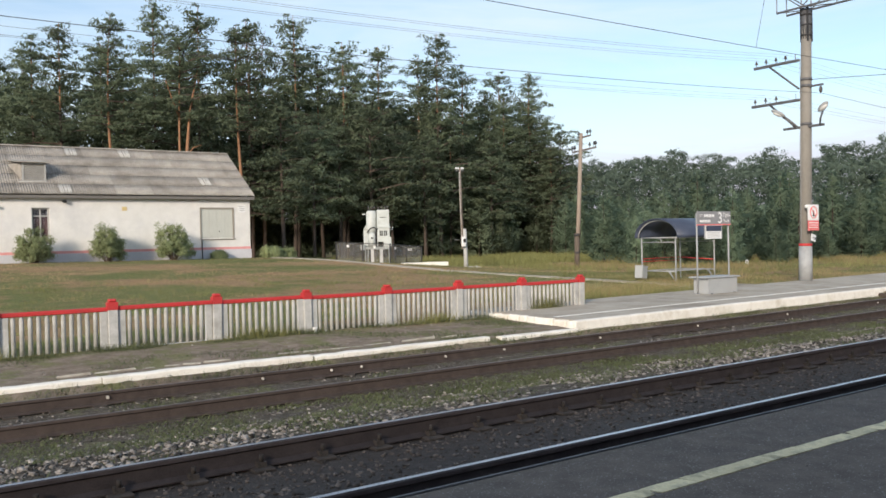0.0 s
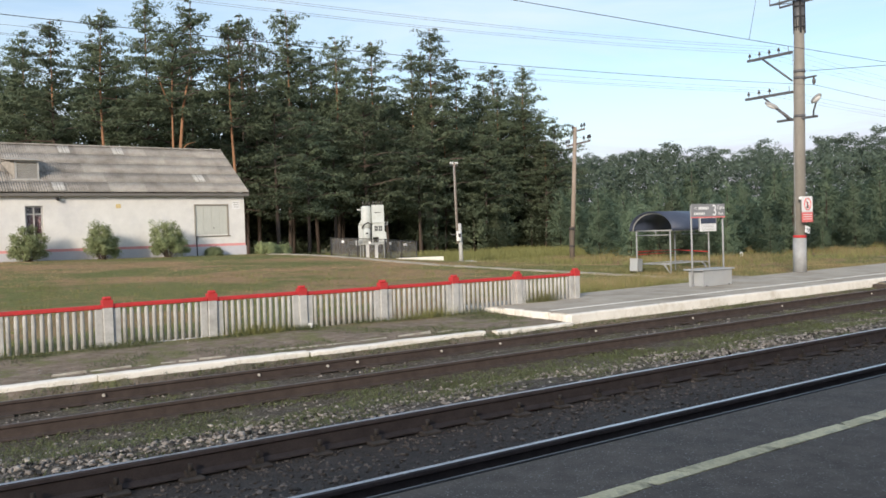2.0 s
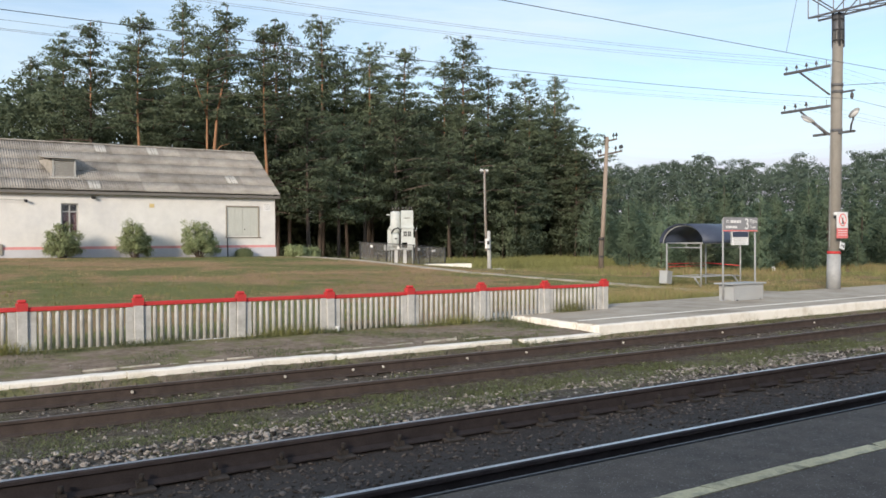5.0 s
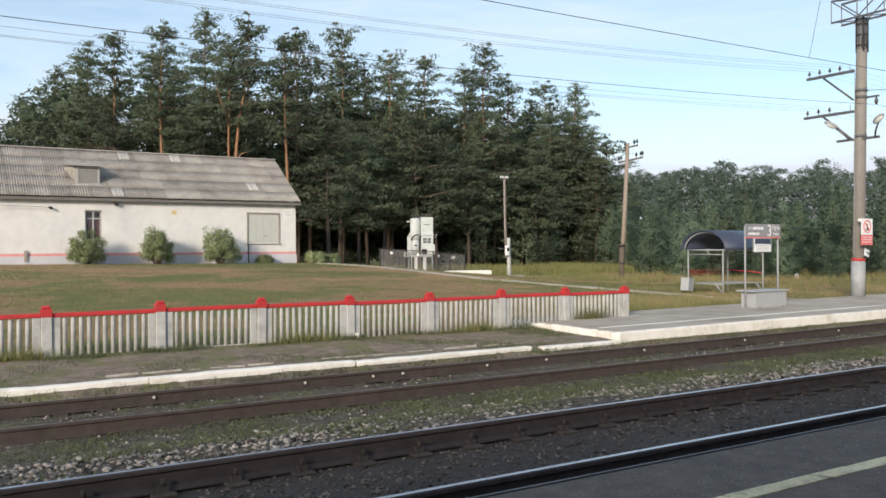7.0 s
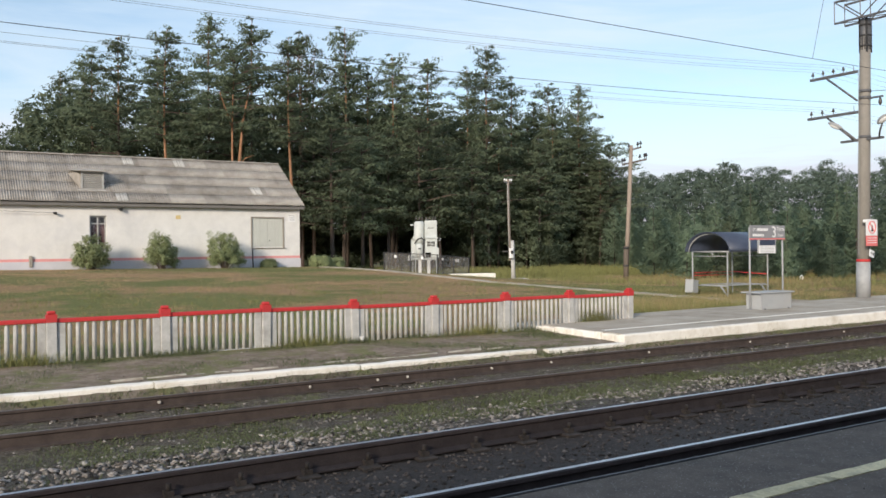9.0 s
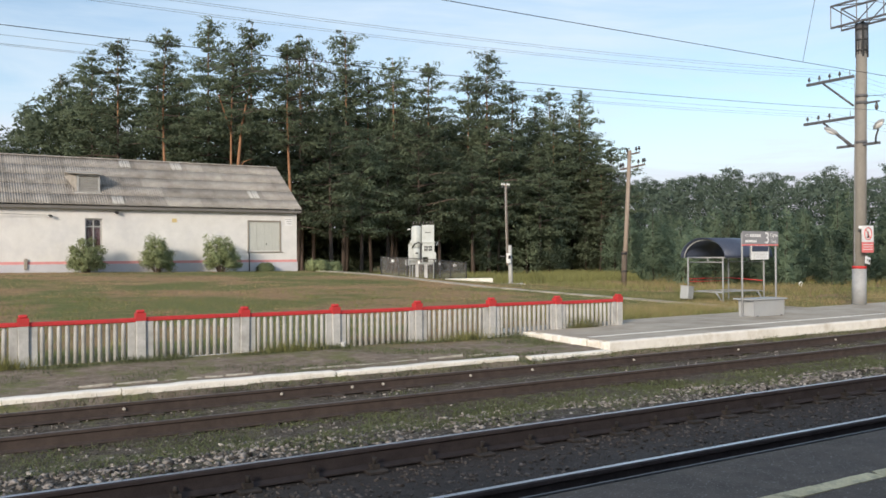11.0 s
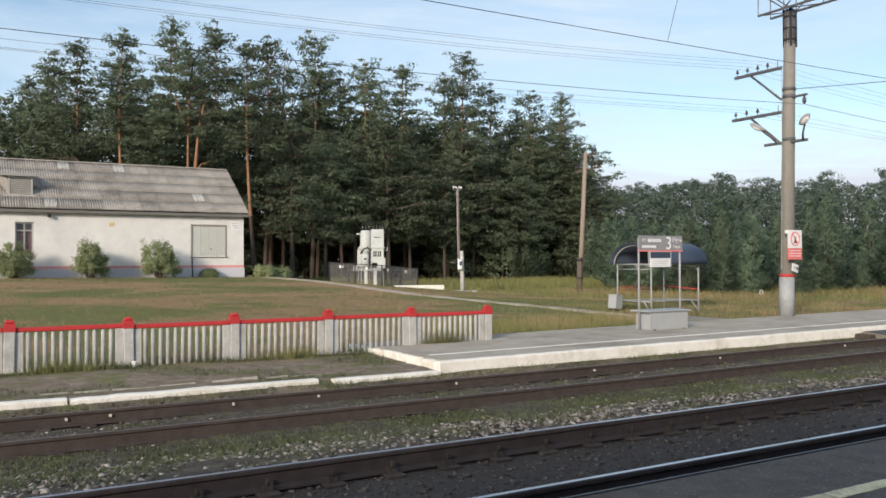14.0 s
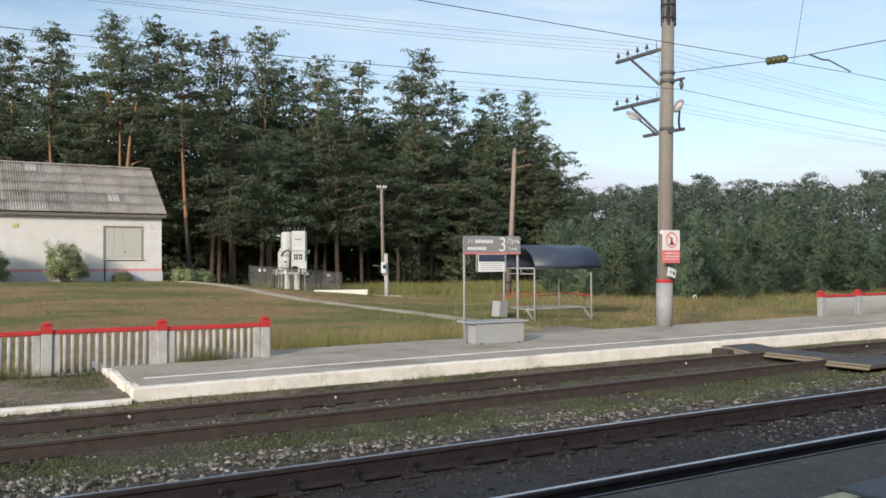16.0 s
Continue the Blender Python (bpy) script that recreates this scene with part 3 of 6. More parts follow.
def build_platform():
    """A low concrete platform beside the siding, with a whitewashed face of separate edge blocks."""
    st = [(x, 0, platform_z(x)) for x in (12.50, 15, 20, 25, 30, 35, 40, 50, 70, 120, 200)]
    bm = bmesh.new()
    grid_prism(bm, [(13.11, -0.45), (13.11, 0.0), (16.95, 0.0), (16.95, -0.45)], st)
    bmesh.ops.recalc_face_normals(bm, faces=bm.faces)
    p = part("platform", bm, M_PLATFORM, None, "low grey concrete platform with a whitewashed edge", "structure")
    p["category"] = "platform"
    x, i = 12.36, 0
    while x < 100:
        w = (2.98, 3.02, 2.94)[i % 3]
        bm = bmesh.new()
        n = 26 if x < 40 else 6
        st = []
        for j in range(n + 1):
            u = 0.003 + (w - 0.006) * j / n
            end = 0.008 * (1 if j in (0, n) else 0)
            st.append((u, 0.016 * noise.noise((u * 1.3 + x, 3, 1)) + 0.008 * noise.noise((u * 6 + x, 3, 5)), -end + 0.007 * noise.noise((u * 3 + x, 8, 1)) + 0.006 * noise.noise((u * 11 + x, 8, 4))))
        grid_prism(bm, [(-0.14, -0.42), (-0.142, -0.2), (-0.138, -0.022), (-0.118, 0.003), (0.0, 0.004), (0.0, -0.42)], st)
        bmesh.ops.recalc_face_normals(bm, faces=bm.faces)
        e = part("edge_block", bm, M_WHITEWASH, p)
        e.matrix_basis = pose(x, 13.10, platform_z(x) + 0.002 * math.sin(i * 2.1), 0, -0.246, 0)
        x += w
        i += 1
    r = random.Random(4)
    y = 13.1
    while y < 16.8:
        w = r.uniform(0.14, 0.42)
        bm = boxed(0, 0, -0.3, r.uniform(0.11, 0.16), w - 0.012, 0.004, 0.02)
        for v in bm.verts:
            v.co += Vector((0.03 * noise.noise((v.co.y * 5 + y, v.co.z * 4, 2)), 0.0, 0.02 * noise.noise((v.co.x * 9, v.co.y * 5 + y, 6))))
        e = part("edge_block", bm, M_WHITEWASH, p)
        e.matrix_basis = pose(12.36 + r.uniform(-0.02, 0.02), y, platform_z(12.4) + r.uniform(-0.03, 0.004), 0, r.uniform(-3, 1), r.uniform(-3, 3))
        y += w
    return p


build_platform()
ragged_strip("painted_line_far", 12.7, 100, 13.93, 14.05, lambda x: platform_z(x) + 0.004, 0.02, 0.1, M_WHITEWASH, "thin white safety line along the concrete platform")


def build_kerb():
    """Low whitewashed kerb of long stones in front of the fence, slightly out of line, chipped along the bottom."""
    k = thing("kerb", (0, 13.0, -0.33), "low whitewashed kerb, chipped and half sunk into the earth", "kerb", kind="structure")
    for i, (a, b) in enumerate(((-13.0, -9.1), (-9.06, -5.0), (-4.96, -1.0), (-0.96, 2.785), (2.80, 6.2), (6.24, 10.02), (10.30, 12.34))):
        bm = bmesh.new()
        n = max(6, int((b - a) / 0.22))
        st = []
        for j in range(n + 1):
            x = a + (b - a) * j / n
            st.append((x, 0.03 * noise.noise((x * 0.8, 2, i)), 0.028 * noise.noise((x * 0.9, 5, i)) + 0.012 * noise.noise((x * 5, 1, i))))
        grid_prism(bm, [(-0.09, -0.25), (-0.085, -0.02), (-0.06, 0.0), (0.10, 0.0), (0.12, -0.02), (0.12, -0.25)], st)
        bmesh.ops.recalc_face_normals(bm, faces=bm.faces)
        s = part("kerbstone", bm, M_WHITEWASH, k)
        s.location.z = (0.0, -0.02, -0.03, 0.005, 0.01, -0.01, -0.035)[i]
        s.location.y = (0, 0.03, 0, 0.05, 0.03, 0.02, -0.02)[i]
    return k


build_kerb()


M_OLD_EDGE = surface("worn_old_whitewash", (0.26, 0.24, 0.20), (0.56, 0.53, 0.47), 7, 0.95, 0.5, fine=40, grime=(0.17, 0.14, 0.11), grime_scale=3.5, grime_amount=0.9)


def build_old_edging():
    """Broken remains of an older edging, nearly buried between the kerb and the fence."""
    k = thing("old_edging", (0, 13.72, -0.28), "broken remains of an old whitewashed edging sunk in earth", "edging", kind="structure")
    r = random.Random(12)
    x = 2.3
    while x < 10.4:
        w = r.uniform(0.22, 0.8)
        if not 5.0 < x < 5.5:
            bm = boxed(0, -0.022, -0.12, w, 0.022, 0.0, 0.012)
            for v in bm.verts:
                v.co.y += 0.015 * noise.noise((v.co.x * 7 + x, 1, 2))
                v.co.z += 0.012 * noise.noise((v.co.x * 9 + x, 4, 2))
            s = part("edging_stone", bm, M_OLD_EDGE, k)
            s.matrix_basis = pose(x, r.uniform(-0.03, 0.03), land(x, 13.72) + 0.28 + r.uniform(0.002, 0.022), r.uniform(-8, 8), r.uniform(-2, 2), r.uniform(-4, 4))
        x += w + (r.uniform(0.01, 0.06) if r.random() < 0.75 else r.uniform(0.15, 0.4))


build_old_edging()


def soil_bank():
    """Uneven heap of dirt and grit against the foot of the kerb and the platform face."""
    bm = bmesh.new()
    rows = []
    x = -6.0
    while x < 60.0:
        top = 0.05 + 0.055 * noise.noise((x * 1.1, 3, 1)) + 0.05 * noise.noise((x * 4.3, 7, 1)) + 0.02 * noise.noise((x * 15, 2, 1))
        gz = land(x, 12.6)
        base = -0.562 + (far_rail_z(x) + 0.374)
        lift = (platform_z(x) - 0.335 if x > 12.4 else -0.475)
        rows.append([bm.verts.new((x, 12.50, base - 0.04)), bm.verts.new((x, 12.76 + 0.04 * noise.noise((x * 2, 9, 9)), 0.5 * (base + lift) + 0.5 * top)), bm.verts.new((x, 12.955, lift + top)), bm.verts.new((x, 13.02, lift - 0.2))])
        x += 0.09
    for p, q in zip(rows, rows[1:]):
        for k in range(3):
            bm.faces.new((p[k], q[k], q[k + 1], p[k + 1]))
    bmesh.ops.recalc_face_normals(bm, faces=bm.faces)
    ob = part("soil_bank", bm, M_SOIL, None, "dirt and grit heaped along the whitewashed edge", "stuff")
    ob["category"] = "soil"


M_SOIL = surface("brown_dirt", (0.085, 0.070, 0.054), (0.225, 0.190, 0.150), 9, 0.95, 0.9, fine=45, bump_size=0.03, grime=(0.085, 0.095, 0.042), grime_scale=1.6, grime_amount=0.7)
soil_bank()


M_TIMBER_DARK = surface("dark_rotten_timber", (0.035, 0.028, 0.024), (0.10, 0.082, 0.068), 5, 0.9, 0.6, fine=40, stretch=(1, 6, 6))


def build_crossing():
    """Footway across the siding: black mats with worn timber edges."""
    c = thing("track_crossing", (0, 0, 0), "black rubber and timber foot crossing over the siding", "crossing")
    z = far_rail_z(25) + 0.012
    for y0, y1, x0, dz, w, tilt in ((12.16, 12.95, 24.86, 0.035, 1.15, 5.0), (10.57, 11.98, 25.12, 0.0, 1.02, 0.0), (9.45, 10.39, 24.95, -0.015, 1.9, 0.0)):
        ym = (y0 + y1) / 2
        d = (y1 - y0) / 2
        m = pose(x0, ym, z + dz, tilt)
        mat = part("mat", boxed(0.11, -d, -0.08, w, d, 0.0, 0.012), M_RUBBER, c)
        mat.matrix_basis = m
        for k in range(1, 3):
            part("mat_joint", boxed(0.12, -d + 2 * d * k / 3 - 0.008, -0.06, w - 0.01, -d + 2 * d * k / 3 + 0.008, 0.004), M_DARK, mat)
        for xa, xb, za, zb in ((0.02, 0.105, -0.04, -0.004), (-0.03, 0.075, -0.10, -0.048)):
            e = part("timber_edge", boxed(xa, -d + 0.02, za, xb, d - 0.03, zb, 0.010), M_TIMBER, c, "worn pale timber edge beam")
            e.matrix_basis = m
    part("ramp", boxed(24.60, 12.50, z - 0.14, 24.84, 12.95, z + 0.03, 0.03), M_TIMBER_DARK, c, "dark rotten timber end")
    return c


build_crossing()


# ---- concrete fences ----
def build_fence(origin, posts, turn, label, solid=False, drop=0.0):
    # solid fence: darker grey stands in for the missing sun on its front
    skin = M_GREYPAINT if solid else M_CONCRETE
    f = thing("concrete_fence", origin, label, "fence", "concrete fences", turn)
    pitch = 1.944
    post = boxed(-0.088, -0.085, -0.25, 0.088, 0.085, 0.74, 0.012)
    me_post = part("post", post, skin, f)
    bm = boxed(-0.091, -0.088, 0.74, 0.091, 0.088, 0.88, 0.0)
    box(bm, -0.072, -0.068, 0.88, 0.072, 0.068, 0.94, 0.02)
    me_cap = part("cap", bm, M_RED, me_post, "red painted post cap")
    rail_low = part("rail", boxed(0.088, -0.036, -0.05, pitch - 0.088, 0.036, 0.030, 0.008), skin, f)
    rail_top = part("top_rail", boxed(0.091, -0.055, 0.728, pitch - 0.091, 0.055, 0.805, 0.012), M_RED, f, "red painted top rail")
    stile = part("stile", boxed(0.090, -0.042, -0.04, 0.225, 0.042, 0.727, 0.008), skin, f)
    bm = bmesh.new()
    tube(bm, [(0, 0, 0.0), (0, 0, 0.675), (0, 0, 0.712), (0, 0, 0.730)], [0.036, 0.034, 0.026, 0.012], 8)
    wide = 1.22 if solid else 1.14
    for v in bm.verts:
        v.co.x *= wide
    picket = part("picket", bm, skin, f)

    def again(src, x, z=0.0, parent=f, lean=0.0):
        o = new(src.name.split(".")[0], src.data)
        o.parent = parent
        o.matrix_basis = pose(x, 0, z, 0, lean, 0)
        if "label" in src:
            o["label"] = src["label"]
        return o

    count = 16 if solid else 11
    for i in range(posts):
        x = i * pitch
        dz = drop * i + 0.012 * math.sin(i * 1.7)
        lean = 0.8 * math.sin(i * 2.3)
        if i:
            p = again(me_post, x, dz, f, lean)
            again(me_cap, 0, 0, p)
        if i == posts - 1:
            break
        if i:
            again(rail_low, x, dz)
            again(rail_top, x, dz)
            again(stile, x, dz)
        again(stile, x + pitch - 0.315, dz)
        for k in range(count):
            px = 0.30 + (pitch - 0.60) * (k + 0.0) / (count - 1)
            if i == 0 and k == 0:
                picket.location = (px, 0, 0)
                continue
            again(picket, x + px, dz + random.uniform(-0.008, 0.004), f, random.uniform(-0.7, 0.7))
    return f


build_fence((-11.87, 16.36, -0.27), 15, -0.95, "grey concrete picket fence with a red painted top rail", drop=-0.005)
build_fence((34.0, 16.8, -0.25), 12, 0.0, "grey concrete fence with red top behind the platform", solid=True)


# ---- house ----
def build_house():
    X0, X1, Y0, YR, Z0, ZE, ZR = -7.0, 21.3, 53.7, 58.3, 0.35, 4.62, 8.02
    YB = 2 * YR - Y0
    h = thing("house", (X1, Y0, 0.5), "long single-storey whitewashed house with a grey corrugated roof", "house")
    o = Vector((X1, Y0, 0.5))

    def loc(bm):
        bmesh.ops.translate(bm, vec=-o, verts=bm.verts)
        return bm

    # front wall with two openings
    win, shut = (7.92, 8.89, 1.95, 3.95), (17.92, 20.14, 1.97, 3.94)
    bm = bmesh.new()
    for x0, x1, z0, z1 in ((X0, win[0], Z0, ZE), (win[1], shut[0], Z0, ZE), (shut[1], X1, Z0, ZE), (win[0], win[1], Z0, win[2]), (win[0], win[1], win[3], ZE),
                           (shut[0], shut[1], Z0, shut[2]), (shut[0], shut[1], shut[3], ZE)):
        box(bm, x0, Y0, z0, x1, Y0 + 0.4, z1)
    bmesh.ops.remove_doubles(bm, verts=bm.verts, dist=0.001)
    part("wall", loc(bm), M_PLASTER, h)
    # gable end and back walls
    for x in (X1 - 0.4, X0):
        bm = bmesh.new()
        v = [bm.verts.new((xx, y, z)) for xx in (x, x + 0.4) for y, z in ((Y0 + 0.4, Z0), (YB, Z0), (YB, ZE), (YR, ZR - 0.15), (Y0 + 0.4, ZE + 0.3))]
        bm.faces.new(v[:5][::-1])
        bm.faces.new(v[5:])
        for k in range(5):
            bm.faces.new((v[k], v[(k + 1) % 5], v[5 + (k + 1) % 5], v[5 + k]))
        bmesh.ops.recalc_face_normals(bm, faces=bm.faces)
        part("wall", loc(bm), M_PLASTER, h)
    part("wall", loc(boxed(X0 + 0.4, YB - 0.4, Z0, X1 - 0.4, YB, ZE)), M_PLASTER, h)
    part("plinth", loc(boxed(X0, Y0 - 0.05, Z0 - 0.2, X1 + 0.05, Y0, 1.20, 0.01)), M_PLINTH, h, "grey painted plinth")
    part("stripe", loc(boxed(X0, Y0 - 0.012, 1.21, X1 + 0.01, Y0 - 0.001, 1.37)), M_STRIPE, h, "faded pink painted stripe")
    part("stripe", loc(boxed(X1 + 0.001, Y0, 1.21, X1 + 0.012, YB, 1.37)), M_STRIPE, h, "faded pink painted stripe")
    # eaves
    part("fascia", loc(boxed(X0 - 0.3, Y0 - 0.36, 4.50, X1 + 0.22, Y0 - 0.32, 4.68, 0.006)), M_FASCIA, h, "weathered wooden fascia board, eaves shadow put into its dark colour")
    part("soffit", loc(boxed(X0 - 0.3, Y0 - 0.32, 4.54, X1 + 0.2, Y0 + 0.1, 4.58)), M_OLD_WOOD, h)
    slope = math.atan2(ZR - 4.72, YR - (Y0 - 0.40))
    length = math.hypot(ZR - 4.72, YR - (Y0 - 0.40))
    for s in (0, 1):
        bm = boxed(-0.018, 0, -0.16, 0.018, length, 0.0)
        b = part("barge_board", bm, M_FASCIA, h)
        b.matrix_basis = (pose(X1 + 0.22 - o.x, Y0 - 0.40 - o.y, 4.70 - o.z, math.degrees(slope)) if s == 0 else
                          pose(X1 + 0.22 - o.x, YB + 0.40 - o.y, 4.70 - o.z, math.degrees(slope), 0, 180))
    # roof of corrugated sheets, lapped in courses
    roof = part("roof", loc(boxed(X0 - 0.2, YR - 0.12, ZR + 0.02, X1 + 0.2, YR + 0.12, ZR + 0.10, 0.02)), M_ROOF, h, "grey corrugated asbestos-cement roof")
    waves, w, courses = 8, 1.14, 5
    ln = length / courses + 0.12
    bm = bmesh.new()
    seg = waves * 4
    rows = []
    for j in range(2):
        rows.append([bm.verts.new((w * i / seg, ln * j, 0.042 * math.cos(2 * math.pi * i / 4))) for i in range(seg + 1)])
    for i in range(seg):
        f = bm.faces.new((rows[0][i], rows[0][i + 1], rows[1][i + 1], rows[1][i]))
        f.smooth = True
    ext = bmesh.ops.extrude_face_region(bm, geom=list(bm.faces))
    bmesh.ops.translate(bm, vec=(0, 0, 0.012), verts=[e for e in ext["geom"] if isinstance(e, bmesh.types.BMVert)])
    bmesh.ops.recalc_face_normals(bm, faces=bm.faces)
    old = part("sheet", bm, M_ROOF, roof)
    fresh_mesh = old.data.copy()
    fresh_mesh.materials[0] = M_ROOF_NEW
    n = int((X1 - X0 + 0.45) / 1.09)
    fresh = {(23, 1), (15, 0), (19, 4), (16, 4)}
    first = True
    back = part("back_slope", boxed(0, 0, 0, X1 - X0 + 0.45, length + 0.05, 0.03), M_ROOF, roof)
    back.matrix_basis = pose(X1 + 0.22 - o.x, YB + 0.40 - o.y, 4.75 - o.z, math.degrees(slope), 0, 180)
    for c in range(courses):
        for i in range(n):
            x = X0 - 0.25 + i * (X1 - X0 + 0.47 - 0.05) / n
            d = c * length / courses
            m = pose(x - o.x, Y0 - 0.40 - o.y + d * math.cos(slope), 4.74 - o.z + d * math.sin(slope) + 0.012, math.degrees(slope) - 0.42, 0, random.uniform(-0.2, 0.2))
            if first:
                ob, first = old, False
            else:
                ob = new("sheet", old.data)
                ob.parent = roof
            if (i, c) in fresh:
                if ob is old:
                    continue
                bpy.data.objects.remove(ob)
                # a narrow pale repair strip over the old sheet
                ob = new("sheet", old.data)
                ob.parent = roof
                ob.matrix_basis = m
                p = new("sheet", fresh_mesh)
                p.parent = roof
                p["label"] = "pale newer repair sheet"
                p.matrix_basis = m @ Matrix.Translation((0.1, 0.1, 0.03)) @ Matrix.Diagonal((0.6, 0.75, 1, 1))
                continue
            ob.matrix_basis = m
    # window with a mullion, transom and curtains
    wx0, wx1, wz0, wz1 = win
    window = part("window", loc(boxed(wx0 + 0.09, Y0 + 0.20, wz0 + 0.09, wx1 - 0.09, Y0 + 0.206, wz1 - 0.09)), M_GLASS, h, "narrow window with a dull painted frame")
    window.visible_shadow = False
    bm = bmesh.new()
    for a in ((wx0, wz0, wx0 + 0.09, wz1), (wx1 - 0.09, wz0, wx1, wz1), (wx0 + 0.09, wz0, wx1 - 0.09, wz0 + 0.09), (wx0 + 0.09, wz1 - 0.09, wx1 - 0.09, wz1),
              ((wx0 + wx1) / 2 - 0.035, wz0 + 0.09, (wx0 + wx1) / 2 + 0.035, wz1 - 0.09)):
        box(bm, a[0], Y0 + 0.14, a[1], a[2], Y0 + 0.25, a[3], 0.006)
    box(bm, wx0 + 0.09, Y0 + 0.16, wz1 - 0.52, wx1 - 0.09, Y0 + 0.245, wz1 - 0.45)
    part("frame", loc(bm), M_FRAME, window)
    part("sill", loc(boxed(wx0 - 0.05, Y0 - 0.06, wz0 - 0.05, wx1 + 0.05, Y0 + 0.16, wz0, 0.006)), M_FRAME, window)
    bm = bmesh.new()
    for k in range(12):
        xa = wx0 + 0.02 + k * (wx1 - wx0 - 0.04) / 12
        tube(bm, [(xa + 0.04, Y0 + 0.33 + 0.02 * (k % 2), wz0 - 0.05), (xa + 0.04, Y0 + 0.33 + 0.02 * (k % 2), wz1 - 0.55)], 0.055, 6)
    part("curtain", loc(bm), M_CURTAIN, window, "faded dark red curtain")
    # added near-black sheet stands in for the darkness of the room
    part("room_lining", loc(boxed(wx0 - 0.4, Y0 + 0.55, wz0 - 0.4, wx1 + 0.4, Y0 + 0.60, wz1 + 0.4)), M_DARK, window)
    # board shutters over the other opening
    sx0, sx1, sz0, sz1 = shut
    shutter = part("shutter", loc(boxed(sx0, Y0 + 0.06, sz0, sx1, Y0 + 0.10, sz1)), M_SHUTTER, h, "closed pale board shutters")
    for k in range(4):
        a = sx0 + 0.045 + k * (sx1 - sx0 - 0.09) / 4
        part("board", loc(boxed(a + 0.006, Y0 + 0.035, sz0 + 0.05, a + (sx1 - sx0 - 0.09) / 4 - 0.006, Y0 + 0.06, sz1 - 0.05, 0.006)), M_SHUTTER, shutter)
    bm = bmesh.new()
    for a in ((sx0 - 0.05, sz0 - 0.05, sx0 + 0.04, sz1 + 0.05), (sx1 - 0.04, sz0 - 0.05, sx1 + 0.05, sz1 + 0.05), (sx0 + 0.04, sz1 - 0.04, sx1 - 0.04, sz1 + 0.05)):
        box(bm, a[0], Y0 - 0.03, a[1], a[2], Y0 + 0.06, a[3], 0.006)
    part("frame", loc(bm), M_OLD_WOOD, shutter, "grey weathered frame")
    part("sill", loc(boxed(sx0 - 0.1, Y0 - 0.09, sz0 - 0.10, sx1 + 0.12, Y0 - 0.001, sz0 - 0.05, 0.006)), M_OLD_WOOD, shutter)
    part("hasp", loc(boxed(sx0 + 1.22, Y0 + 0.018, 2.36, sx0 + 1.28, Y0 + 0.035, 2.46, 0.004)), M_DARK, shutter)
    part("pipe", loc(tubed([(sx0 + 0.06, Y0 - 0.08, 0.4), (sx0 + 0.02, Y0 - 0.08, 1.86)], 0.035, 8)), M_DARK, h, "dark iron pipe on the wall")
    # dormer
    dx0, dx1, dy = 7.58, 8.90, 54.60
    zb = 4.74 + (dy - Y0 + 0.40) * math.tan(slope)
    d = part("dormer", loc(boxed(dx0, dy, zb - 0.2, dx1, dy + 1.6, zb + 1.10)), M_OLD_WOOD, h, "small wooden roof dormer with louvres")
    for k in range(7):
        z = zb + 0.12 + k * 0.12
        bm = boxed(dx0 + 0.14, -0.012, -0.055, dx1 - 0.14, 0.012, 0.055)
        bmesh.ops.transform(bm, matrix=pose(0, dy - 0.02, z, 35), verts=bm.verts)
        part("louvre", loc(bm), M_FRAME, d)
    bm = bmesh.new()
    for a in ((dx0, zb - 0.05, dx0 + 0.12, zb + 1.08), (dx1 - 0.12, zb - 0.05, dx1, zb + 1.08), (dx0 + 0.12, zb - 0.05, dx1 - 0.12, zb + 0.04), (dx0 + 0.12, zb + 0.97, dx1 - 0.12, zb + 1.08)):
        box(bm, a[0], dy - 0.05, a[1], a[2], dy - 0.001, a[3], 0.005)
    part("frame", loc(bm), M_FRAME, d)
    part("sill", loc(boxed(dx0 - 0.15, dy - 0.2, zb - 0.09, dx1 + 0.1, dy - 0.05, zb - 0.05)), M_ROOF_NEW, d, "pale flashing strip under the dormer")
    bm = boxed(dx0 - 0.45, -0.3, 0.0, dx1 + 0.12, 2.2, 0.05)
    bmesh.ops.transform(bm, matrix=pose(0, dy, zb + 1.105, 7), verts=bm.verts)
    part("dormer_roof", loc(bm), M_ROOF, d)
    bm = bmesh.new()
    q = [bm.verts.new(v) for v in ((dx0 - 0.02, dy + 0.02, zb - 0.1), (dx0 - 0.02, dy + 0.02, zb + 1.06), (dx0 - 0.55, dy + 1.55, zb + 1.07), (dx0 + 0.3, dy + 1.55, zb + 0.9), (dx0 + 0.3, dy + 0.1, zb - 0.1))]
    for k in ((0, 1, 2), (0, 2, 3, 4), (1, 3, 2), (0, 4, 1), (1, 4, 3)):
        bm.faces.new([q[j] for j in k])
    bmesh.ops.recalc_face_normals(bm, faces=bm.faces)
    part("cheek", loc(bm), M_ROOF, d, "pale splayed dormer cheek")
    # small fittings on the wall
    part("vent_stub", loc(boxed(4.62, Y0 - 0.14, 0.9, 4.82, Y0 - 0.051, 1.55, 0.03)), M_OLD_WOOD, h, "small grey vent box on the wall")
    part("insulator_bracket", loc(tubed([(9.62, Y0 - 0.02, 4.36), (9.68, Y0 - 0.22, 4.33), (9.70, Y0 - 0.30, 4.32)], [0.05, 0.11, 0.10], 9)), M_DARK, h, "black bell-shaped wall lamp")
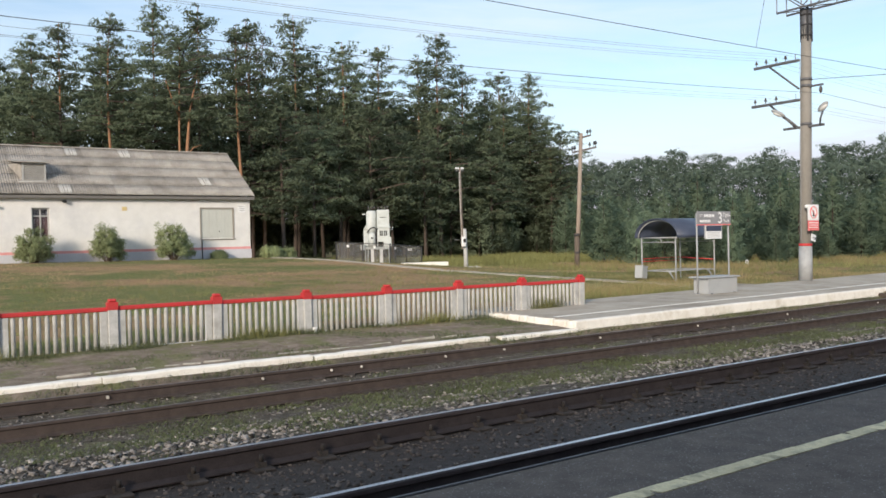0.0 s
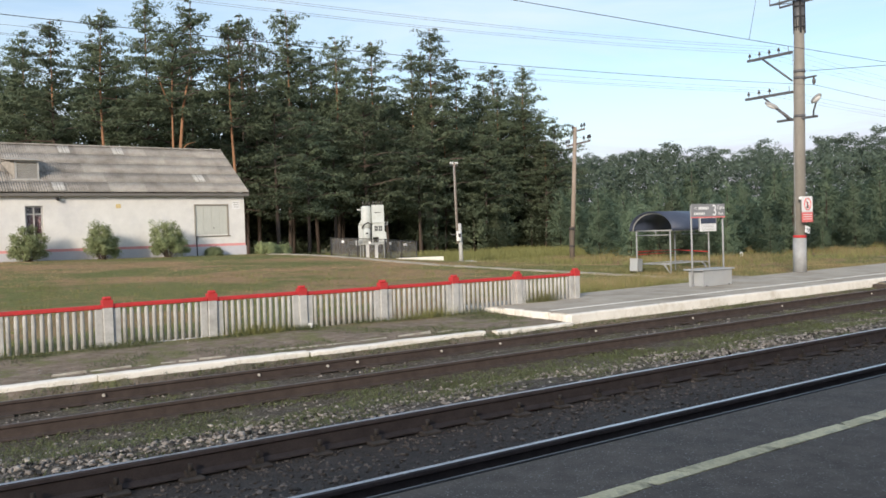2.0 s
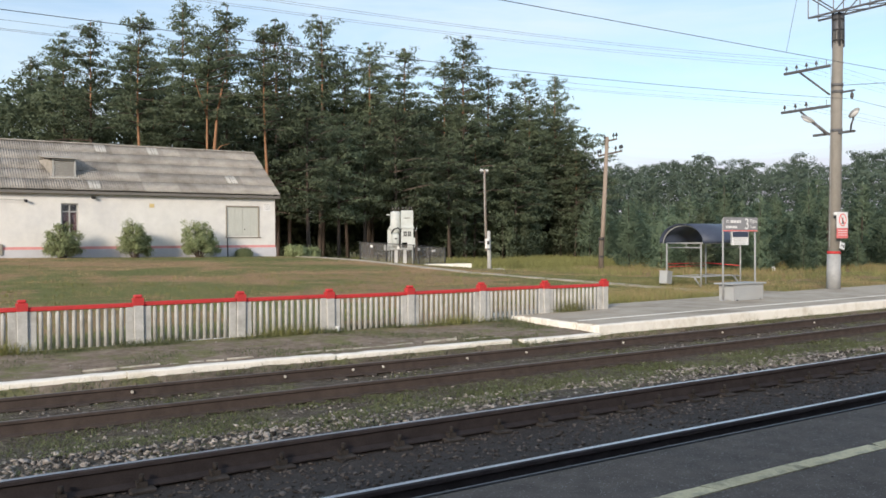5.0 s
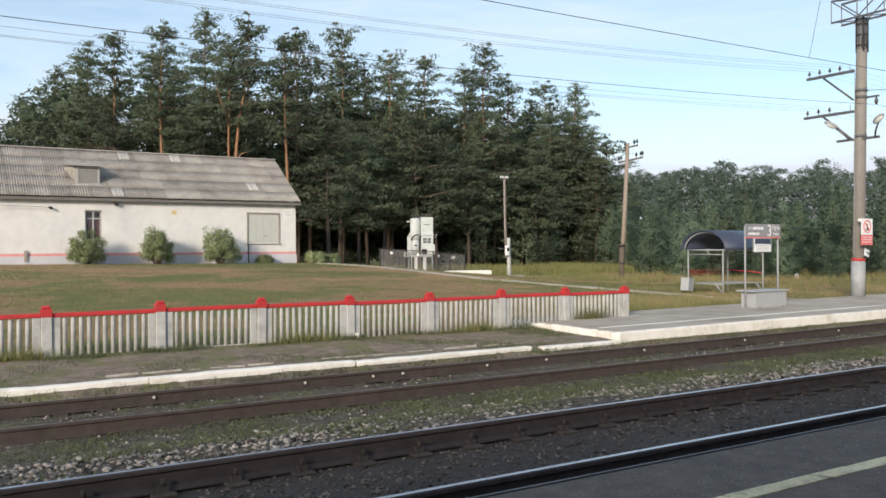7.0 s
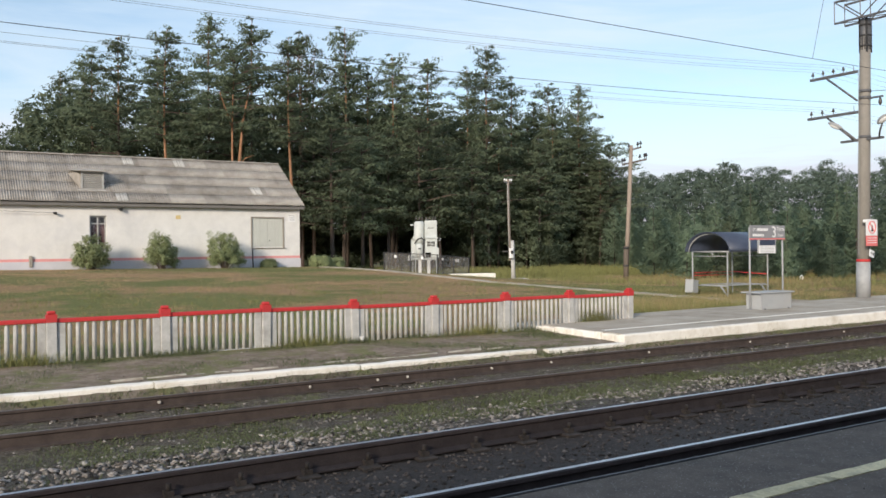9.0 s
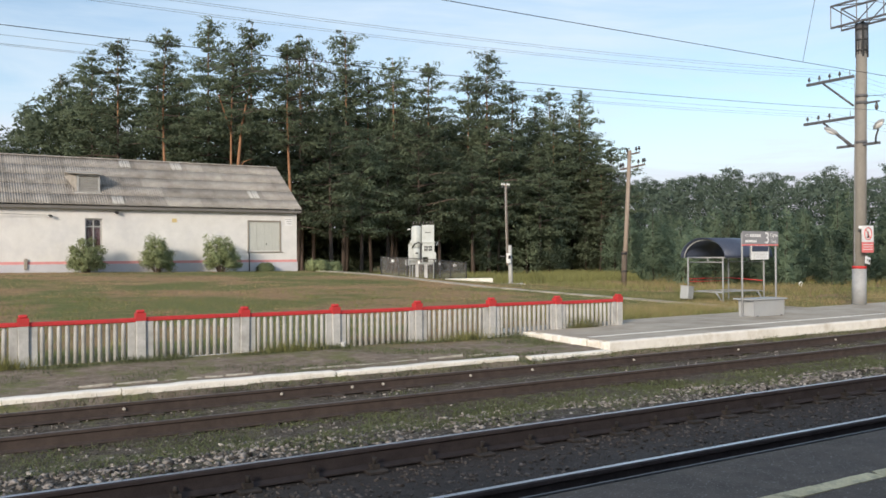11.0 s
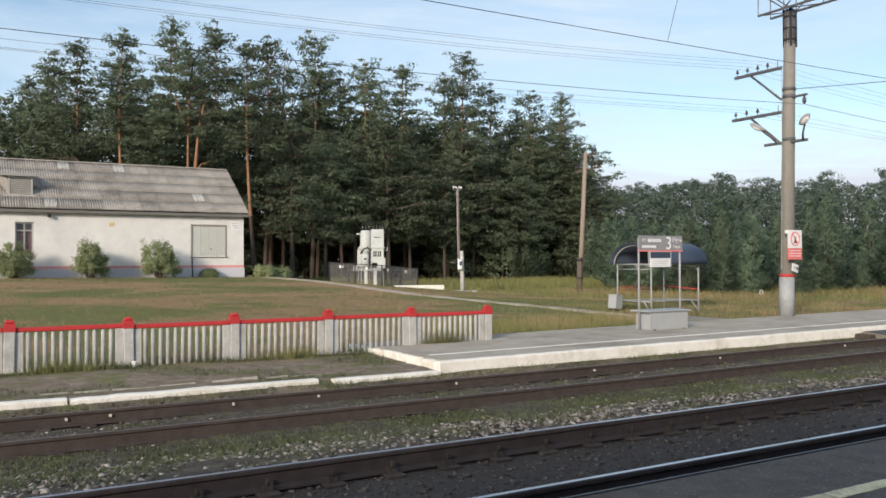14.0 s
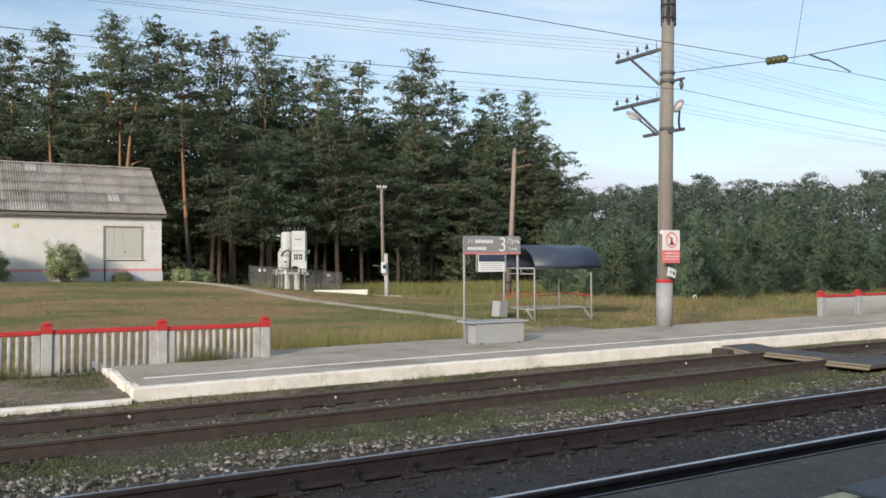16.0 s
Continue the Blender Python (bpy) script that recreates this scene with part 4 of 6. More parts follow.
    part("insulator_bracket", loc(tubed([(5.95, Y0 - 0.02, 4.10), (6.02, Y0 - 0.25, 4.05), (6.05, Y0 - 0.31, 4.03)], [0.04, 0.09, 0.08], 9)), M_DARK, h, "black bell-shaped wall lamp")
    part("cable", loc(tubed([(6.0, Y0 - 0.2, 4.08), (3.0, Y0 - 0.3, 4.16), (-2.0, Y0 - 0.3, 4.3)], 0.012, 5)), M_DARK, h)
    part("wall_box", loc(boxed(13.0, Y0 - 0.03, 3.78, 13.30, Y0 - 0.001, 4.02, 0.006)), surface("faded_yellow_tin", (0.55, 0.42, 0.20), (0.66, 0.54, 0.28), 6), h, "small faded yellow plate")
    pl = part("notice", loc(boxed(20.45, Y0 - 0.012, 3.66, 20.98, Y0 - 0.002, 4.18)), M_WHITE, h, "small white wall notice, unreadable")
    for k in range(3):
        part("print_line", loc(boxed(20.5 + 0.04 * k, Y0 - 0.018, 4.06 - 0.14 * k, 20.93, Y0 - 0.0125, 4.10 - 0.14 * k)), M_FRAME, pl)
    return h


build_house()


# ---- lawn: transformer, posts, path ----
def build_transformer():
    t = thing("transformer_substation", (27.6, 47.6, land(27.6, 47.6)), "pale green compact transformer substation on white concrete legs", "transformer", turn=-28)
    t.scale = (0.86, 0.80, 0.87)
    for x in (-0.34, 0.34):
        for y in (-0.42, 0.42):
            part("leg", boxed(x - 0.11, y - 0.11, -0.3, x + 0.11, y + 0.11, 1.05, 0.02), M_WHITE, t, "white concrete leg")
    part("base_beam", boxed(-0.88, -0.62, 1.05, 0.92, 0.62, 1.20, 0.01), M_KTP, t)
    part("terminal_box", boxed(-1.25, -0.50, 1.0, -0.86, -0.05, 1.42, 0.05), M_KTP, t)
    body = part("cabinet", boxed(0.10, -0.70, 1.60, 0.98, 0.55, 2.66, 0.02), M_KTP, t)
    for x in (0.22, 0.54):
        w = part("meter_window", boxed(x, -0.712, 2.06, x + 0.25, -0.702, 2.44, 0.004), M_DARK, body, "small dark meter window")
        part("window_bar", boxed(x + 0.105, -0.722, 2.06, x + 0.135, -0.713, 2.44), M_KTP, w)
        part("window_bar", boxed(x, -0.722, 2.23, x + 0.25, -0.7125, 2.26), M_KTP, w)
    part("cabinet_door", boxed(0.50, -0.82, 1.22, 1.10, -0.705, 1.96, 0.015), M_KTP, body)
    part("cabinet_ledge", boxed(0.02, -0.78, 2.66, 1.06, 0.58, 2.74, 0.01), M_KTP, body)
    drum = part("drum", tubed([(-0.36, -0.42, 1.22), (-0.36, -0.42, 2.12), (-0.36, -0.42, 2.24), (-0.36, -0.42, 2.30)], [0.30, 0.30, 0.25, 0.12], 16), M_KTP, t, "pale green cylindrical oil tank")
    part("drum_plate", boxed(-0.46, -0.735, 1.85, -0.26, -0.722, 1.95), M_DARK, drum)
    part("side_cabinet", boxed(-0.98, 0.0, 1.22, -0.60, 0.5, 2.62, 0.06), M_KTP, t)
    part("shoulder", tubed([(-0.80, 0.0, 2.55), (-0.66, 0.0, 2.82), (-0.42, 0.0, 2.86)], 0.16, 10), M_KTP, t)
    part("column", tubed([(-0.36, -0.05, 2.25), (-0.36, -0.05, 2.7), (-0.36, -0.05, 3.85), (-0.36, -0.05, 3.97)], [0.32, 0.40, 0.40, 0.28], 18), M_KTP, t, "pale green round bushing column")
    up = part("upper_cabinet", boxed(0.04, -0.55, 2.74, 0.98, 0.5, 4.02, 0.02), M_KTP, t)
    part("badge", boxed(0.25, -0.56, 3.42, 0.72, -0.551, 3.47), M_DARK, up)
    part("cable_loop", tubed([(-0.06, -0.55, 1.25), (-0.05, -0.62, 2.2), (-0.02, -0.60, 2.55), (-0.20, -0.50, 2.72), (-0.52, -0.45, 2.60), (-0.72, -0.30, 2.3)], 0.045, 7), M_DARK, t, "dark bent cable")
    part("cable_loop", tubed([(0.06, -0.60, 1.0), (0.06, -0.64, 1.6), (0.08, -0.66, 2.5)], 0.035, 7), M_KTP, t)
    part("handle", tubed([(0.97, -0.3, 2.50), (1.20, -0.3, 2.50), (1.24, -0.3, 2.72)], 0.04, 7), M_KTP, t)
    part("cross_arm", boxed(-1.05, -0.06, 3.66, -0.80, 0.06, 3.76, 0.01), M_KTP, t)
    for x in (-0.58, -0.34, -0.12, 0.18, 0.44, 0.70, 0.88):
        bm = bmesh.new()
        tube(bm, [(x, 0, 3.95), (x, 0, 4.08), (x, 0, 4.10), (x, 0, 4.20), (x, 0, 4.32)], [0.035, 0.035, 0.062, 0.045, 0.022], 8)
        part("bushing", bm, M_PORCELAIN, t, "porcelain bushing")
    for x in (-0.9, -0.7, 0.95):
        part("conduit", tubed([(x, -0.3, -0.2), (x * 0.95, -0.3, 1.3)], 0.035, 6), M_KTP, t)
    return t


build_transformer()


def build_enclosure():
    """A netting fence round the transformer."""
    corners = [(25.55, 49.4), (27.3, 45.4), (30.2, 46.2), (28.6, 50.2)]
    e = thing("mesh_enclosure", (27.6, 46.3, land(27.6, 46.3)), "dark wire-mesh safety fence round the transformer", "fence")
    o = Vector((27.6, 46.3, land(27.6, 46.3)))
    loop = corners + corners[:1]
    for (ax, ay), (bx, by) in zip(loop, loop[1:]):
        n = 2
        for k in range(n):
            pa = Vector((ax + (bx - ax) * k / n, ay + (by - ay) * k / n, 0)) - o
            pb = Vector((ax + (bx - ax) * (k + 1) / n, ay + (by - ay) * (k + 1) / n, 0)) - o
            za, zb = land(pa.x + o.x, pa.y + o.y) - o.z, land(pb.x + o.x, pb.y + o.y) - o.z
            part("fence_post", tubed([(pa.x, pa.y, za - 0.2), (pa.x, pa.y, za + 1.28)], 0.045, 6), M_DARK, e)
            part("mesh_rail", tubed([(pa.x, pa.y, za + 1.24), (pb.x, pb.y, zb + 1.24)], 0.022, 5), M_DARK, e)
            bm = bmesh.new()
            d = (pb - pa).normalized() * 0.05
            q = [bm.verts.new(v) for v in ((pa.x + d.x, pa.y + d.y, za + 0.06), (pb.x - d.x, pb.y - d.y, zb + 0.06), (pb.x - d.x, pb.y - d.y, zb + 1.22), (pa.x + d.x, pa.y + d.y, za + 1.22))]
            bm.faces.new(q)
            net = part("netting", bm, M_NET, e)
            c = (pa + pb) / 2
            nrm = Vector((-(pb - pa).y, (pb - pa).x, 0)).normalized()
            if nrm.y > 0:
                nrm = -nrm
            bm = boxed(-0.08, -0.006, -0.08, 0.08, 0.006, 0.08)
            bmesh.ops.transform(bm, matrix=Matrix.Translation((c.x + nrm.x * 0.03 - 0.25 * d.x * 20, c.y + nrm.y * 0.03, (za + zb) / 2 + 1.02)) @ (pb - pa).to_track_quat("X", "Z").to_matrix().to_4x4(), verts=bm.verts)
            part("warning_plate", bm, M_WHITE, net, "small white warning plate")
    return e


build_enclosure()
sl = part("concrete_slab", boxed(-1.55, -0.22, -0.1, 1.55, 0.22, 0.20, 0.02), M_WHITEWASH, None, "")
sl.matrix_basis = pose(29.6, 44.9, land(29.6, 44.9), 0, 0, -14)
tagged(sl, "pale concrete beam lying in the grass by the transformer", "concrete beam")


def build_path():
    """A narrow concrete footpath from the house corner to the platform."""
    pts = [(21.9, 51.2), (22.4, 48.5), (22.8, 43.0), (22.9, 38.5), (23.2, 34.0), (24.4, 29.3), (25.0, 26.0), (25.0, 22.0), (24.9, 19.4)]
    k = thing("footpath", (26, 30, land(26, 30)), "narrow pale concrete footpath through the grass", "path", kind="structure")
    o = Vector((26, 30, land(26, 30)))
    dense = []
    for (ax, ay), (bx, by) in zip(pts, pts[1:]):
        n = max(2, int(math.hypot(bx - ax, by - ay) / 1.0))
        for i in range(n):
            dense.append((ax + (bx - ax) * i / n, ay + (by - ay) * i / n))
    dense.append(pts[-1])
    for i, ((ax, ay), (bx, by)) in enumerate(zip(dense, dense[1:])):
        a, b = Vector((ax, ay, land(ax, ay))), Vector((bx, by, land(bx, by)))
        d = b - a
        bm = boxed(0.01, -0.29, -0.08, d.length - 0.01, 0.29, 0.035, 0.012)
        s = part("flagstone", bm, M_PLATFORM, k)
        s.matrix_basis = Matrix.Translation(a - o + Vector((0, 0, 0.02 * random.random()))) @ d.to_track_quat("X", "Z").to_matrix().to_4x4()


build_path()


def insulator(bm, p, s=1.0):
    x, y, z = p
    tube(bm, [(x, y, z), (x, y, z + 0.10 * s), (x, y, z + 0.11 * s), (x, y, z + 0.16 * s), (x, y, z + 0.17 * s), (x, y, z + 0.25 * s)],
         [0.015 * s, 0.015 * s, 0.065 * s, 0.06 * s, 0.045 * s, 0.03 * s], 7)


def build_small_post():
    z = land(31.95, 43.6)
    t = thing("utility_post", (31.95, 43.6, z), "slim wooden post on a concrete stub with a switch box", "post")
    part("stub", tubed([(0.0, 0, -0.3), (-0.06, 0, 2.5)], [0.15, 0.115], 8), M_CONCRETE, t, "pale concrete stub")
    part("shaft", tubed([(-0.12, 0.16, 1.2), (-0.20, 0.16, 4.0), (-0.24, 0.16, 6.45)], [0.095, 0.085, 0.07], 8), M_POLE_WOOD, t)
    part("cable_pipe", tubed([(-0.36, -0.06, 1.5), (-0.40, 0.0, 6.2)], 0.016, 6), M_CRATE, t)
    b = part("switch_box", boxed(-0.44, -0.32, 1.35, -0.20, -0.12, 2.00, 0.02), M_WHITE, t, "white switch box")
    part("lamp_plate", boxed(-0.42, -0.335, 1.62, -0.24, -0.321, 1.84, 0.005), M_DARK, b)
    part("bracket", tubed([(-0.2, -0.15, 1.75), (-0.95, -0.15, 1.80)], 0.03, 6), M_STEEL, t)
    for a in (0, 90):
        bm = boxed(-1.05, -0.09, -0.1, 1.05, 0.09, 0.05, 0.02)
        f = part("foot_beam", bm, M_CONCRETE, t)
        f.matrix_basis = pose(0, -0.2, 0.0 if a else 0.002, 0, 0, a + 20)
    arm = part("cross_arm", boxed(-0.56, 0.12, 6.22, 0.06, 0.2, 6.29, 0.01), M_STEEL, t)
    for dx in (-0.52, -0.36, -0.12, 0.02):
        bm = bmesh.new()
        insulator(bm, (dx, 0.16, 6.27), 0.95)
        part("insulator", bm, M_WHITE, t, "white porcelain insulator")
    return t


build_small_post()


# the stub's shadow side painted in as dark wood; cross arms share it
M_STUB = surface("dark_stub_wood", (0.070, 0.055, 0.045), (0.165, 0.135, 0.108), 3, 0.9, 0.5, fine=40, stretch=(7, 7, 0.4))


def build_wood_pole():
    z = land(37.3, 38.9)
    t = thing("telegraph_pole", (37.35, 38.9, z), "weathered wooden telegraph pole on a dark stub, leaning", "pole")
    part("stub", tubed([(-0.17, -0.13, -0.3), (-0.13, -0.13, 2.2)], [0.175, 0.155], 9), M_STUB, t, "weathered stub, dark of its shadow side put into the colour")
    part("shaft", tubed([(0.02, 0.05, 0.55), (0.10, -0.15, 4.2), (0.20, -0.35, 8.55)], [0.15, 0.14, 0.115], 9), M_POLE_WOOD, t)
    for z0 in (0.9, 2.0):
        # the wire loops lie oval round shaft and stub
        bm = tubed([(-0.06, -0.04, z0), (-0.06, -0.04, z0 + 0.12)], 0.31, 12)
        across = Vector((0.72, -0.69, 0))
        for v in bm.verts:
            v.co -= across * ((v.co - Vector((-0.06, -0.04, 0))).dot(across) * 0.38)
        part("binding", bm, M_DARK, t, "dark wire binding")
    # the arms reach further to one side of the shaft
    for zz, near, far, pins in ((8.28, -0.22, 0.62, (-0.16, 0.40, 0.58)), (7.45, -0.58, 0.98, (-0.54, -0.40, 0.56, 0.84, 0.95))):
        bm = bmesh.new()
        m = pose(0.19, -0.38 + (8.3 - zz) * 0.05, zz, 0, -11, -44)
        box(bm, near, -0.05, -0.05, far, 0.05, 0.05, 0.01, m)
        a = part("cross_arm", bm, M_STUB, t, "dark wooden cross arm")
        for u in pins:
            bm = bmesh.new()
            q = m @ Vector((u, 0, 0.04))
            insulator(bm, q, 1.45)
            part("insulator", bm, M_DARK, a, "dark glazed insulator")
    return t


build_wood_pole()

# ring marker on a thin stake in the grass
rg = thing("ring_marker", (43.4, 30.7, land(43.4, 30.7)), "small white ring on a thin stake in the grass", "marker")
bm = bmesh.new()
for k in range(12):
    a, b2 = k * math.pi / 6, (k + 1) * math.pi / 6
    tube(bm, [(0.13 * math.cos(a), 0, 0.22 + 0.13 * math.sin(a)), (0.13 * math.cos(b2), 0, 0.22 + 0.13 * math.sin(b2))], 0.03, 5)
part("ring", bm, M_WHITE, rg)
part("stake", tubed([(0, 0, -0.2), (0, 0, 0.1)], 0.012, 5), M_STEEL, rg)


# ---- shelter and platform furniture ----
def build_shelter():
    gz = land(27, 22.5)
    t = thing("platform_shelter", (26.55, 22.05, gz), "open waiting shelter with a curved dark blue roof", "shelter")
    L, W, H = 2.42, 1.76, 1.80
    for x in (0.0, L):
        for y in (0.0, W):
            part("post", tubed([(x, y, -0.2), (x, y, H)], 0.031, 8), M_GREYPAINT, t)
    # roof: a shell over half an ellipse, overhanging at both ends
    bm = bmesh.new()
    rows = []
    seg = 18
    for x in (-0.16, L + 0.24):
        for r in (0.0, 0.035):
            rows.append([bm.verts.new((x, W / 2 - (W / 2 + 0.22 + r) * math.cos(math.pi * k / seg), H - 0.02 + (0.76 + r) * math.sin(math.pi * k / seg))) for k in range(seg + 1)])
    a0, a1, b0, b1 = rows
    for k in range(seg):
        for p, q in ((a0, b0), (b1, a1), (a1, a0), (b0, b1)):
            f = bm.faces.new((p[k], q[k], q[k + 1], p[k + 1]))
            f.smooth = p is b1 or p is a0
    for k in (0, seg):
        bm.faces.new((a0[k], a1[k], b1[k], b0[k]))
    bmesh.ops.recalc_face_normals(bm, faces=bm.faces)
    part("roof", bm, M_BLUE, t, "curved dark blue sheet roof")
    for x in (0.0, L):
        arc = [(x, W / 2 - (W / 2 + 0.19) * math.cos(math.pi * k / 14), H - 0.05 + 0.74 * math.sin(math.pi * k / 14)) for k in range(15)]
        part("roof_arch", tubed(arc, 0.026, 6), M_GREYPAINT, t)
        part("tie_bar", tubed([(x, 0, H - 0.02), (x, W, H - 0.02)], 0.03, 6), M_GREYPAINT, t)
        part("tie_bar", tubed([(x, 0.03, H - 0.2), (x, W - 0.03, H - 0.2)], 0.02, 6), M_GREYPAINT, t)
        part("strut", tubed([(x, W * 0.45, H - 0.02), (x, W * 0.40, H - 0.17)], 0.02, 5), M_GREYPAINT, t)
    for y in (0.0, W):
        part("purlin", tubed([(0, y, H - 0.02), (L, y, H - 0.02)], 0.03, 6), M_GREYPAINT, t)
    for y, z in ((W, 0.92), (W, 0.80)):
        part("back_rail", tubed([(0, y, z), (L, y, z)], 0.012, 6), M_RED, t, "red painted back rail")
    part("back_rail", tubed([(L, 0, 0.84), (L, W, 0.92)], 0.02, 6), M_RED, t, "red painted back rail")
    for y in (0.06, 0.42, 1.30):
        part("bench_slat", boxed(0.05, y, 0.425, L - 0.05, y + 0.11, 0.46, 0.008), M_GREYPAINT, t, "grey bench board")
    for x in (0.0, L):
        part("bench_bearer", tubed([(x, 0, 0.42), (x, W, 0.42)], 0.028, 6), M_GREYPAINT, t)
        part("brace", tubed([(x + (0.42 if x == 0 else -0.42) * 0, 0.0, 0.02), (x, 0.38, 0.42)], 0.022, 6), M_GREYPAINT, t)
    for x, s in ((0.0, -1), (L, -1)):
        part("brace", tubed([(x + s * 0.0 - 0.02, -0.02, 0.0), (x - 0.32, 0.05, 0.44)], 0.02, 6), M_GREYPAINT, t)
    return t


build_shelter()
ub = thing("litter_bin", (26.15, 23.55, land(26.1, 23.6)), "small grey metal litter bin on legs beside the shelter", "litter bin", turn=12)
part("body", boxed(-0.20, -0.18, 0.10, 0.22, 0.18, 0.60, 0.015), M_CRATE, ub)
ub.rotation_euler.y = math.radians(7)
for x in (-0.15, 0.17):
    for y in (-0.13, 0.13):
        part("leg", tubed([(x, y, -0.1), (x, y, 0.12)], 0.02, 5), M_DARK, ub)
part("lid", boxed(-0.215, -0.195, 0.60, 0.235, 0.195, 0.63, 0.006), M_CRATE, ub)

apron = part("pavement_apron", boxed(22.9, 16.95, -0.45, 25.7, 19.4, -0.24, 0.02), M_TRODDEN, None, "patch of old asphalt behind the platform", "structure")
apron["category"] = "pavement"


def text_mesh(body, size, mat, parent, m, name, label=""):
    cu = bpy.data.curves.new(name, "FONT")
    cu.body, cu.size, cu.extrude = body, size, 0.002
    ob = new(name + "_source", cu)
    me = bpy.data.meshes.new_from_object(ob.evaluated_get(bpy.context.evaluated_depsgraph_get()))
    bpy.data.objects.remove(ob)
    me.materials.clear()
    me.materials.append(mat)
    o = new(name, me)
    o.parent = parent
    o.matrix_basis = m
    return tagged(o, label)


def build_station_sign():
    pz = platform_z(20.5)
    t = thing("station_sign", (19.86, 15.68, pz), "grey station name sign with white lettering on two posts", "sign")
    for x in (0.0, 1.46):
        part("post", tubed([(x, 0.03, 0.0), (x, 0.03, 2.36)], 0.027, 8), M_GREYPAINT, t)
        part("foot_plate", boxed(x - 0.08, -0.05, 0.0, x + 0.08, 0.11, 0.015, 0.003), M_GREYPAINT, t)
    b = part("board", boxed(-0.05, -0.035, 2.03, 1.50, -0.005, 2.41, 0.004), M_SIGN_GREY, t, "grey sign board with a red lower edge")
    part("red_edge", boxed(-0.05, -0.037, 2.000, 1.50, -0.004, 2.034), M_PALE_RED, b)
    face = -0.0375
    text_mesh("3", 0.46, M_WHITE, b, pose(0.88, face, 2.065, 90), "platform_number", "white figure three")
    text_mesh("Путь", 0.15, M_WHITE, b, pose(1.13, face, 2.25, 90), "lettering")
    text_mesh("Track", 0.11, M_WHITE, b, pose(1.15, face, 2.09, 90), "lettering")
    text_mesh("ст.", 0.13, M_WHITE, b, pose(0.06, face, 2.25, 90), "lettering")
    for x0, x1, z0, z1 in ((0.26, 0.74, 2.245, 2.325), (0.06, 0.56, 2.09, 2.16)):
        n = 7
        for k in range(n):
            a = x0 + (x1 - x0) * k / n
            part("name_bar", boxed(a, -0.04, z0, a + (x1 - x0) / n * 0.72, -0.0355, z1), M_WHITE, b)
    p = part("timetable_panel", boxed(0.34, -0.03, 1.60, 1.06, -0.008, 2.0, 0.004), M_WHITE, t, "white timetable panel hung under the board")
    part("header", boxed(0.35, -0.036, 1.83, 1.05, -0.031, 1.99), M_BLUE, p, "dark printed header")
    for k in range(4):
        part("print_line", boxed(0.42, -0.034, 1.78 - k * 0.045, 0.98, -0.0305, 1.79 - k * 0.045), M_FRAME, p)
    for x in (0.30, 1.09):
        part("hanger", boxed(x - 0.012, -0.025, 1.60, x + 0.012, -0.005, 2.012), M_GREYPAINT, p)
    return t


build_station_sign()


def build_grit_box():
    pz = platform_z(20.6)
    t = thing("grit_box", (19.98, 15.42, pz), "grey painted grit box with an overhanging lid", "storage box", turn=-2)
    part("body", boxed(0.0, 0.0, 0.0, 1.26, 0.55, 0.46, 0.01), M_CRATE, t)
    part("lid", boxed(-0.14, -0.05, 0.46, 1.36, 0.62, 0.50, 0.01), M_CRATE, t)
    for x in (0.10, 1.10):
        part("foot", boxed(x, -0.012, -0.004, x + 0.07, 0.562, 0.03, 0.004), M_STEEL, t)
    for x in (-0.004, 1.234):
        part("corner_angle", boxed(x, -0.006, 0.03, x + 0.03, 0.025, 0.455), M_GREYPAINT, t)
    return t


build_grit_box()

cup = thing("paper_cup", (7.62, 15.80, land(7.62, 15.80)), "small crumpled white paper cup on the earth by the fence", "litter")
bm = bmesh.new()
tube(bm, [(0, 0, 0.0), (0.005, 0, 0.05), (0.01, 0.004, 0.11)], [0.032, 0.042, 0.050], 12, cap=False)
bm.verts.ensure_lookup_table()
bm.faces.new([bm.verts[i] for i in range(12)])
part("cup_body", bm, M_WHITE, cup)
bm = bmesh.new()
ring = [(0.01 + 0.050 * math.cos(k * math.pi / 8), 0.004 + 0.050 * math.sin(k * math.pi / 8), 0.11) for k in range(17)]
part("rim", tube(bm, ring, 0.004, 5, cap=False), M_WHITE, cup)


# ---- overhead line mast, lamps, wires ----
MX, MY = 27.06, 16.78


